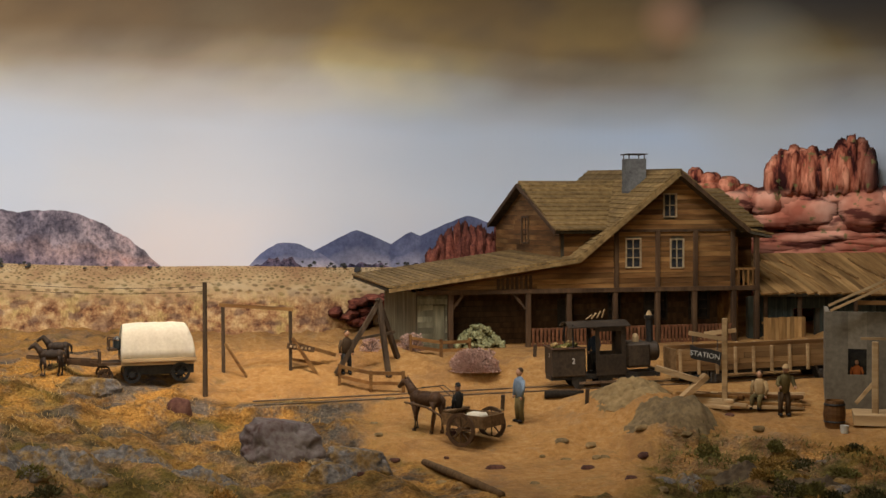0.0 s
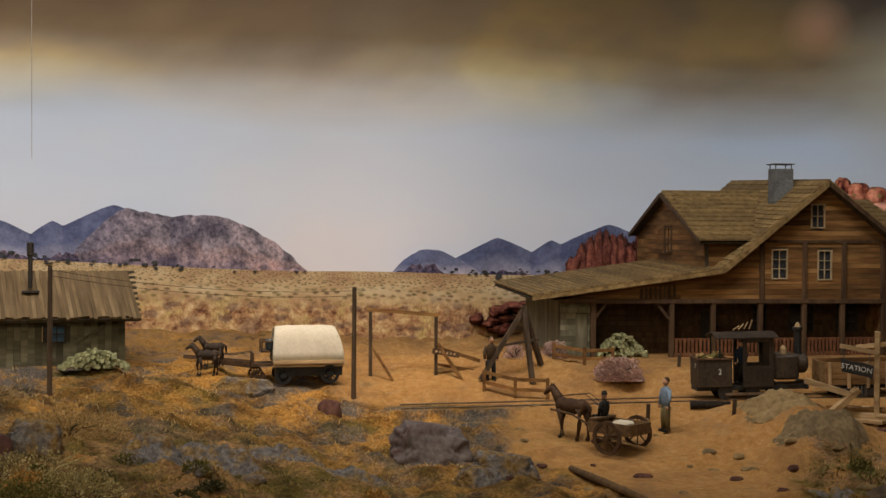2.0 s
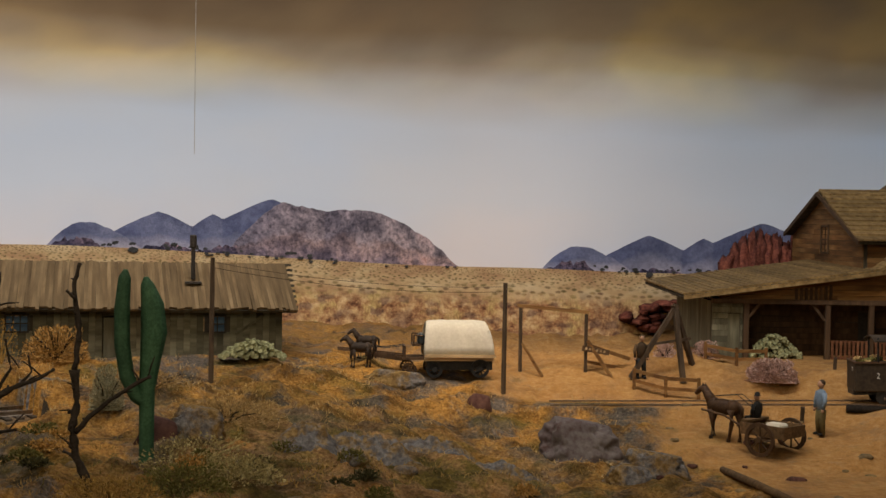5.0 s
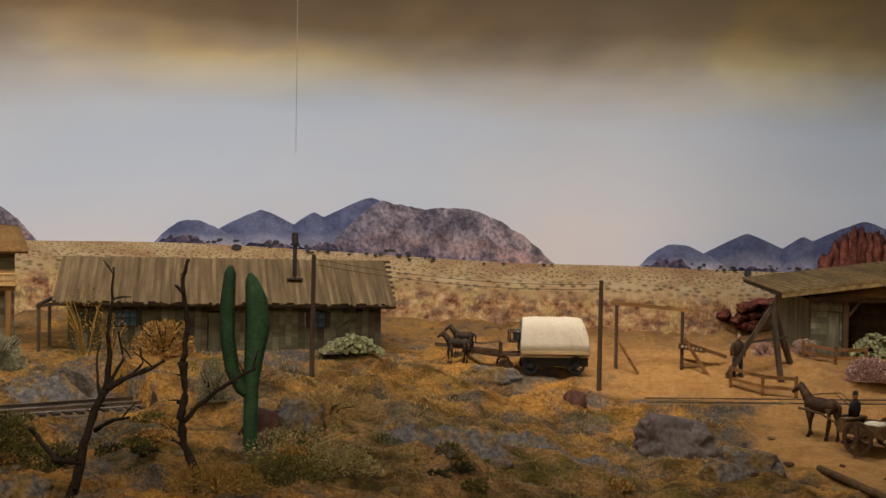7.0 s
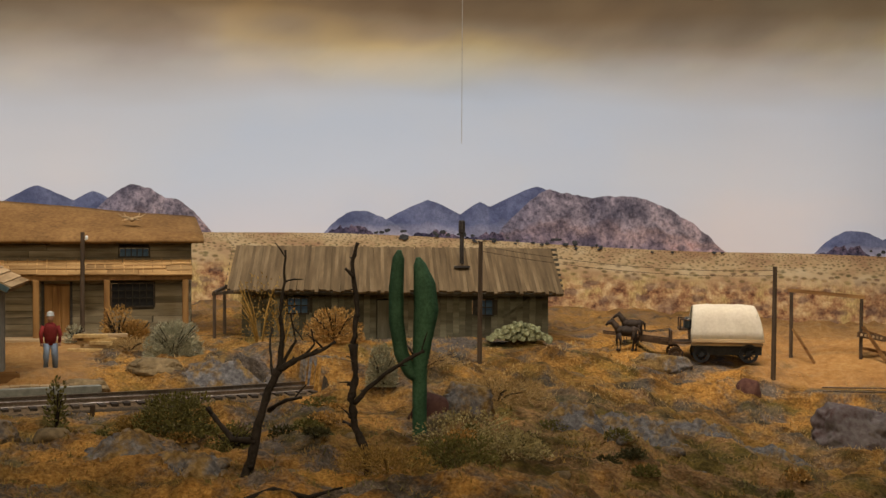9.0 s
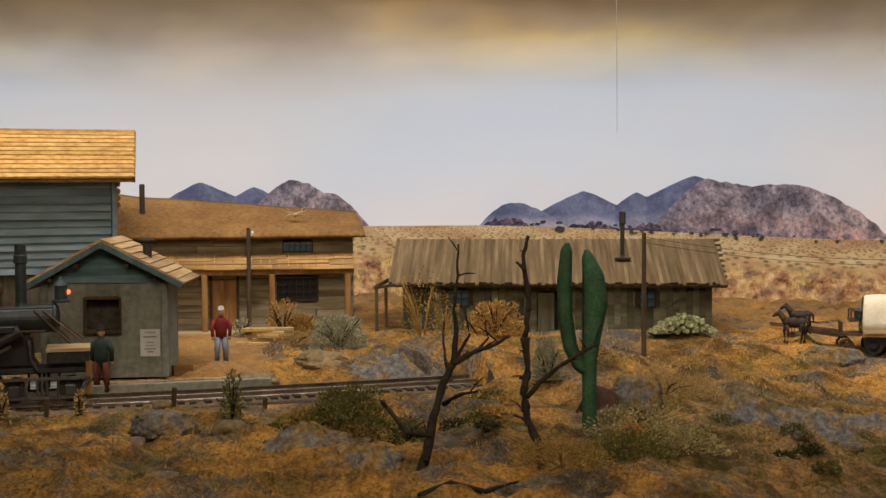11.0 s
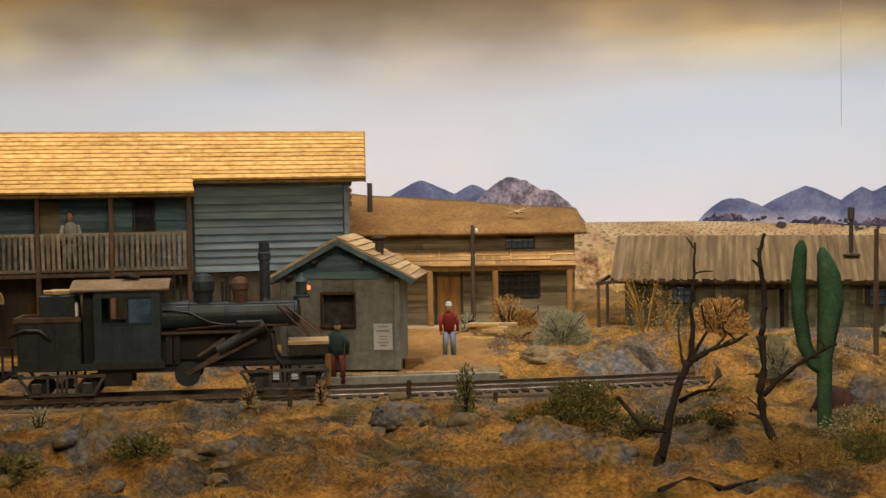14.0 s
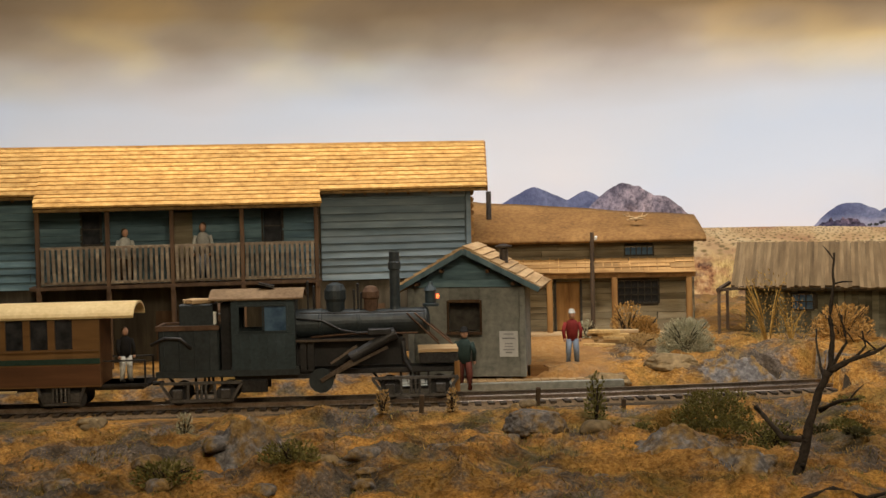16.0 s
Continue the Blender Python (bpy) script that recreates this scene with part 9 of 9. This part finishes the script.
shrub(-7.4, 1.38, 0.062, 0.034, 360, 0.0048, M_LEAF_PALE, "weedy clump with pale seed heads", thin=0.45, stems=4)
shrub(-5.6, 1.34, 0.045, 0.026, 700, 0.0045, M_LEAF_PALE, "low weedy clump with pale seed heads", thin=0.45, stems=4)
shrub(-8.0, 1.28, 0.05, 0.03, 1200, 0.0045, M_LEAF_OLIVE, "olive weed clump on the bank", thin=0.4, stems=4)
shrub(-10.9, 1.22, 0.05, 0.022, 1300, 0.005, M_STRAW_OCHRE, "ochre grass clump under the cactus", thin=0.2, stems=4)
shrub(-6.4, 1.68, 0.075, 0.026, 1500, 0.009, M_STRAW, "spread of pale straw on the ground", thin=0.1)
shrub(-9.6, 1.78, 0.05, 0.018, 600, 0.009, M_STRAW, "spread of straw on the bank", thin=0.1)
shrub(16.7, 2.19, 0.042, 0.036, 2800, 0.006, M_LEAF_PINK, "dusty pink heather bush beside the track", thin=0.35)
shrub(13.9, 2.3, 0.025, 0.03, 400, 0.006, M_LEAF_PINK, "small pink-grey heather bush")
shrub(12.2, 2.28, 0.02, 0.022, 260, 0.006, M_LEAF_PINK, "low pink-grey heather tuft")
rng = random.Random(17)
for i in range(30):
    shrub(rng.uniform(26.4, 34), rng.uniform(1.52, 1.86), rng.uniform(0.012, 0.026), rng.uniform(0.008, 0.016), 150, 0.006, (M_LEAF_DARK, M_LEAF_OLIVE, M_STRAW_OCHRE)[i % 3], "low scrub beside the sandy lane", stems=4, thin=0.4)
for i in range(26):
    shrub(rng.uniform(-24, 7), rng.uniform(1.3, 1.62), rng.uniform(0.012, 0.024), rng.uniform(0.007, 0.014), 130, 0.006, (M_LEAF_DARK, M_LEAF_OLIVE, M_LEAF_GOLD)[i % 3], "low scrub tuft on the grassy bank", stems=4, thin=0.35)
shrub(-45.6, 1.24, 0.035, 0.02, 300, 0.007, M_LEAF_OLIVE, "low olive weeds on the bank")
shrub(-40.2, 1.22, 0.03, 0.018, 300, 0.007, M_LEAF_OLIVE, "low olive weeds on the bank")


def log_heap(m, w, h, n, label):
    """A heap of small pale cut logs."""
    hp = thing("firewood_heap", m, label, "firewood", "firewood heaps")
    rng = random.Random(n)
    bm = bmesh.new()
    rod(bm, (0, -0.008, 0), (0, 0.008, 0), 0.0034, 0.003, 8)
    me = mesh_of("cut_log", bm, M_LEAF_LIME)
    for i in range(n):
        u, v = rng.uniform(-1, 1), rng.random()
        if v > 1 - abs(u) ** 1.6:
            v *= 1 - abs(u) ** 1.6
        piece("cut_log", me, hp, Matrix.Translation((u * w, rng.uniform(-0.012, 0.012) - 0.016 * (1 - v), 0.004 + v * h)) @ Euler((rng.uniform(-0.5, 0.5), rng.uniform(0, 3), rng.uniform(-0.7, 0.7))).to_matrix().to_4x4())


log_heap(on_ground(-5.6, 2.07), 0.048, 0.026, 130, "heap of pale green cut logs at the shed wall")
log_heap(pose(0.966 - 0.195, 2.29, 0.043), 0.045, 0.04, 150, "heap of pale green cut logs on the porch")


# ---------- rocks ----------
def rock(phi, rho, sx, sy, sz, mat, label, sink=0.25, seed=1.0, turn=0.0):
    bm = bmesh.new()
    r = bmesh.ops.create_icosphere(bm, subdivisions=5 if sx > 0.026 else 3, radius=1.0)
    for v in r["verts"]:
        p = v.co.copy()
        crag = 0.16 * (0.5 - abs(noise.noise(p * 2.6 + Vector((seed, seed, 3))))) + 0.10 * (0.4 - abs(noise.noise(p * 6.1 + Vector((seed, 2, 3)))))
        k = 1 + crag + 0.28 * noise.noise(p * 1.6 + Vector((seed, 0, 0))) + 0.16 * abs(noise.noise(p * 3.8 + Vector((0, seed, 0)))) + 0.13 * abs(noise.noise(p * 8 + Vector((0, 0, seed)))) + 0.09 * noise.noise(p * 15) + 0.05 * noise.noise(p * 34)
        for d in ((1, 0.3, 0.2), (-0.8, 0.5, 0.3), (0.1, -1, 0.4), (0.2, 0.1, 1)):
            dd = Vector(d).normalized()
            k = min(k, 0.9 / max(0.2, p.dot(dd))) if p.dot(dd) > 0.6 else k
        v.co = Vector((p.x * sx * k, p.y * sy * k, p.z * sz * k))
    x, y = at_polar(phi, rho)
    solid("rock", bm, mat, pose(x, y, ground_z(x, y) + sz * (1 - 2.6 * sink) * 0.7, 0, 0, -phi + turn), label, "rock", "rocks", even=True)



def outcrop(phi, rho, w, d, h, mat, label, seed):
    """Broken rock breaking through the scatter, its rim buried in the ground."""
    bm = bmesh.new()
    x0, y0 = at_polar(phi, rho)
    n = 44
    rows = []
    ca, sa = math.cos(radians(-phi)), math.sin(radians(-phi))
    for i in range(n + 1):
        row = []
        for j in range(n + 1):
            u, v = 2 * i / n - 1, 2 * j / n - 1
            lx, ly = u * w, v * d
            x, y = x0 + lx * ca - ly * sa, y0 + lx * sa + ly * ca
            q = Vector((x, y, seed))
            r = math.hypot(u, v) * (1 + 0.55 * noise.noise(q * 16))
            k = max(0.0, 1 - r)
            cr = 0.55 + 0.75 * (0.55 - abs(noise.noise(q * 34))) + 0.5 * (0.45 - abs(noise.noise(q * 80))) + 0.28 * noise.noise(q * 190)
            z = h * math.floor(4.0 * cr) / 4.0 * 0.45 + h * cr * 0.55
            row.append(bm.verts.new((x - x0, y - y0, ground_z(x, y) + (z * smooth(0, 0.95, k) * 1.5 - 0.002 if k > 0 else -0.006))))
        rows.append(row)
    for a, b in zip(rows, rows[1:]):
        for j in range(n):
            bm.faces.new((a[j], b[j], b[j + 1], a[j + 1]))
    solid("rock", bm, mat, pose(x0, y0, 0), label, "rock", "rocks", even=True)


outcrop(23.2, 2.02, 0.08, 0.06, 0.011, M_ROCK_OCHRE, "weathered ochre mound of broken rock", 1.3)
outcrop(25.4, 1.93, 0.078, 0.06, 0.012, M_ROCK_TAN, "weathered grey and ochre mound of rock", 2.3)
outcrop(3.0, 1.72, 0.06, 0.045, 0.016, M_ROCK, "broken mossy grey rock in the scrub", 3.3)
outcrop(0.2, 1.62, 0.07, 0.05, 0.016, M_ROCK, "broken mossy grey rock in the scrub", 4.3)
outcrop(-3.0, 1.6, 0.06, 0.05, 0.018, M_ROCK, "broken mossy grey rock in the scrub", 5.3)
outcrop(6.0, 1.66, 0.06, 0.04, 0.016, M_ROCK, "broken mossy grey rock in the scrub", 6.3)
outcrop(-18.6, 1.81, 0.09, 0.04, 0.006, M_ROCK, "low rocky bank behind the track", 7.3)
outcrop(-15.4, 1.8, 0.09, 0.04, 0.006, M_ROCK, "low rocky bank behind the track", 8.3)
outcrop(-22.2, 1.3, 0.05, 0.04, 0.009, M_ROCK, "dark crumbling rock under the scrub", 9.3)
outcrop(-19.6, 1.25, 0.045, 0.035, 0.008, M_ROCK, "dark crumbling rock under the scrub", 10.3)
outcrop(28.4, 1.72, 0.045, 0.035, 0.016, M_ROCK_DARK, "dark broken rock beside the sandy lane", 11.3)
outcrop(31.2, 1.68, 0.05, 0.035, 0.016, M_ROCK_DARK, "dark broken rock beside the sandy lane", 12.3)
outcrop(26.2, 1.66, 0.04, 0.03, 0.014, M_ROCK, "grey broken rock beside the sandy lane", 13.3)
rock(8.75, 1.83, 0.054, 0.045, 0.046, M_ROCK_MIX, "large grey boulder with a rusty face", 0.22, 1.0)
rock(12.0, 1.71, 0.043, 0.03, 0.03, M_ROCK, "grey boulder at the lane edge", 0.3, 2.0)
rock(11.0, 1.68, 0.03, 0.03, 0.022, M_ROCK, "low grey boulder at the lane edge", 0.3, 2.7)
rock(4.3, 1.985, 0.0185, 0.016, 0.018, M_ROCK_RED, "small rust-red rock in the sand", 0.2, 3.0)
rock(0.6, 2.06, 0.045, 0.02, 0.02, M_ROCK, "flat grey rock before the wagon team", 0.35, 4.0)
rock(-7.6, 1.56, 0.03, 0.03, 0.026, M_ROCK, "dark grey rock by the cactus", 0.3, 5.0)
rock(-9.2, 1.53, 0.022, 0.03, 0.03, M_ROCK_RED, "dark brown rock behind the cactus", 0.3, 5.6)
outcrop(-41.6, 1.34, 0.05, 0.045, 0.026, M_ROCK, "craggy dark boulder in the grass", 14.3)
rock(-28.3, 1.44, 0.032, 0.025, 0.017, M_ROCK, "grey boulder with a dark hollow", 0.3, 7.0)
rock(-24.4, 1.78, 0.03, 0.018, 0.012, M_ROCK_TAN, "flat rock on the bank", 0.4, 11.0)
rock(-21.4, 1.84, 0.035, 0.025, 0.016, M_ROCK_TAN, "pale rock below the sage bush", 0.4, 13.0)
rng = random.Random(11)
for i in range(34):
    p, r = rng.uniform(-50, 4), rng.uniform(1.18, 1.62)
    s = rng.uniform(0.006, 0.016)
    rock(p, r, s * rng.uniform(1, 1.7), s, s * 0.55, M_ROCK if i % 3 else M_ROCK_TAN, "small weathered stone in the scrub", 0.35, 20 + i, rng.uniform(0, 90))
for i in range(14):
    p, r = rng.uniform(25, 33), rng.uniform(1.55, 1.85)
    s = rng.uniform(0.006, 0.016)
    rock(p, r, s * rng.uniform(1, 1.7), s, s * 0.5, M_ROCK, "small weathered stone in the scrub", 0.35, 120 + i, rng.uniform(0, 90))


for i in range(46):
    p, r = rng.uniform(12, 31), rng.uniform(1.56, 2.06)
    s = rng.uniform(0.003, 0.008)
    rock(p, r, s * rng.uniform(1, 1.9), s, s * 0.6, (M_ROCK_TAN, M_ROCK_OCHRE, M_ROCK_RED)[i % 3], "small loose stone on the sandy lane", 0.3, 220 + i, rng.uniform(0, 90))
bm = bmesh.new()
tube(bm, [(-0.262, 0.95, ground_z(-0.262, 0.95)), (-0.245, 0.985, ground_z(-0.245, 0.985) + 0.001), (-0.222, 1.015, ground_z(-0.222, 1.015) + 0.002), (-0.2, 1.05, ground_z(-0.2, 1.05) + 0.004)], [0.0034, 0.003, 0.0024, 0.001], 9)
solid("fallen_branch", bm, M_BARK, pose(0, 0, 0), "dark fallen branch lying on the bank", "branch", even=True)


def scatter(name, count, where, size, mat, label, seed, thin=0.16, up=0.8):
    """Loose blades of dry grass standing on the ground."""
    rng = random.Random(seed)
    verts, faces = [], []
    while len(faces) < count:
        p, r = where(rng)
        cx, cy = at_polar(p, r)
        if rough_at(cx, cy) < 0.25:
            continue
        side = -(cx - TRACK_X) * math.sin(radians(31)) + (cy - TRACK_Y) * math.cos(radians(31))
        if -0.085 < side < 0.06 and p < -14:
            continue
        dens = noise.noise(Vector((cx * 9, cy * 9, seed)))
        if dens < rng.uniform(-0.35, 0.25):
            continue
        for k in range(rng.randint(5, 12)):
            x, y = cx + rng.gauss(0, 0.006), cy + rng.gauss(0, 0.006)
            z = ground_z(x, y)
            a = rng.uniform(0, 6.283)
            L = size * rng.uniform(0.5, 1.4)
            d = Vector((math.cos(a) * rng.uniform(0.2, 1), math.sin(a) * rng.uniform(0.2, 1), up * rng.uniform(0.3, 1))).normalized() * L
            s = Vector((-math.sin(a), math.cos(a), 0)) * L * thin * 0.5
            b = Vector((x, y, z - 0.001))
            n = len(verts)
            verts += [b - s, b + s, b + d * 0.6 + s * 0.7, b + d]
            faces.append((n, n + 1, n + 2, n + 3))
    me = bpy.data.meshes.new(name)
    me.from_pydata([tuple(v) for v in verts], [], faces)
    me.materials.append(mat)
    return tagged(new(name, me), label, "dry grass", kind="stuff")


scatter("dry_grass", 13000, lambda g: (g.uniform(-54, -7), g.uniform(1.12, 1.66)), 0.0062, M_STRAW_OCHRE, "ochre dry grass on the rocky banks", 3)
scatter("dry_grass", 2500, lambda g: (g.uniform(-9, 9), g.uniform(1.2, 1.75)), 0.008, M_STRAW_OCHRE, "thin ochre grass among mossy rock", 8)
scatter("dry_grass", 9000, lambda g: (g.uniform(-54, 6), g.uniform(1.1, 1.6)), 0.0058, M_LEAF_OLIVE, "olive grass on the rocky banks", 4)
scatter("dry_grass", 7000, lambda g: (g.uniform(-24, 10), g.uniform(1.68, 2.2)), 0.007, M_STRAW, "pale straw on the middle ground", 5)
scatter("dry_grass", 5500, lambda g: (g.uniform(25, 35), g.uniform(1.48, 1.92)), 0.008, M_LEAF_OLIVE, "olive grass beside the lane", 6)


# dark cinders along the near rail
bm = bmesh.new()
ca, sa = math.cos(radians(31)), math.sin(radians(31))
rows = []
for i in range(311):
    s = -1.05 + i * 0.005
    row = []
    for j, off in enumerate((-0.03, -0.036, -0.043, -0.05, -0.058)):
        o = off + (0.005 * noise.noise(Vector((s * 30, j, 0))) if j else 0)
        x, y = TRACK_X + s * ca - o * sa, TRACK_Y + s * sa + o * ca
        row.append(bm.verts.new((x, y, ground_z(x, y) + (0.0025, 0.003, 0.0025, 0.001, -0.004)[j] + 0.0012 * noise.noise(Vector((s * 160, j * 3, 2))))))
    rows.append(row)
for a, b in zip(rows, rows[1:]):
    for j in range(4):
        bm.faces.new((a[j], a[j + 1], b[j + 1], b[j]))
solid("cinder_bank", bm, M_ROCK_DARK, pose(0, 0, 0), "dark cinders banked along the rails", "ballast", "", even=True)
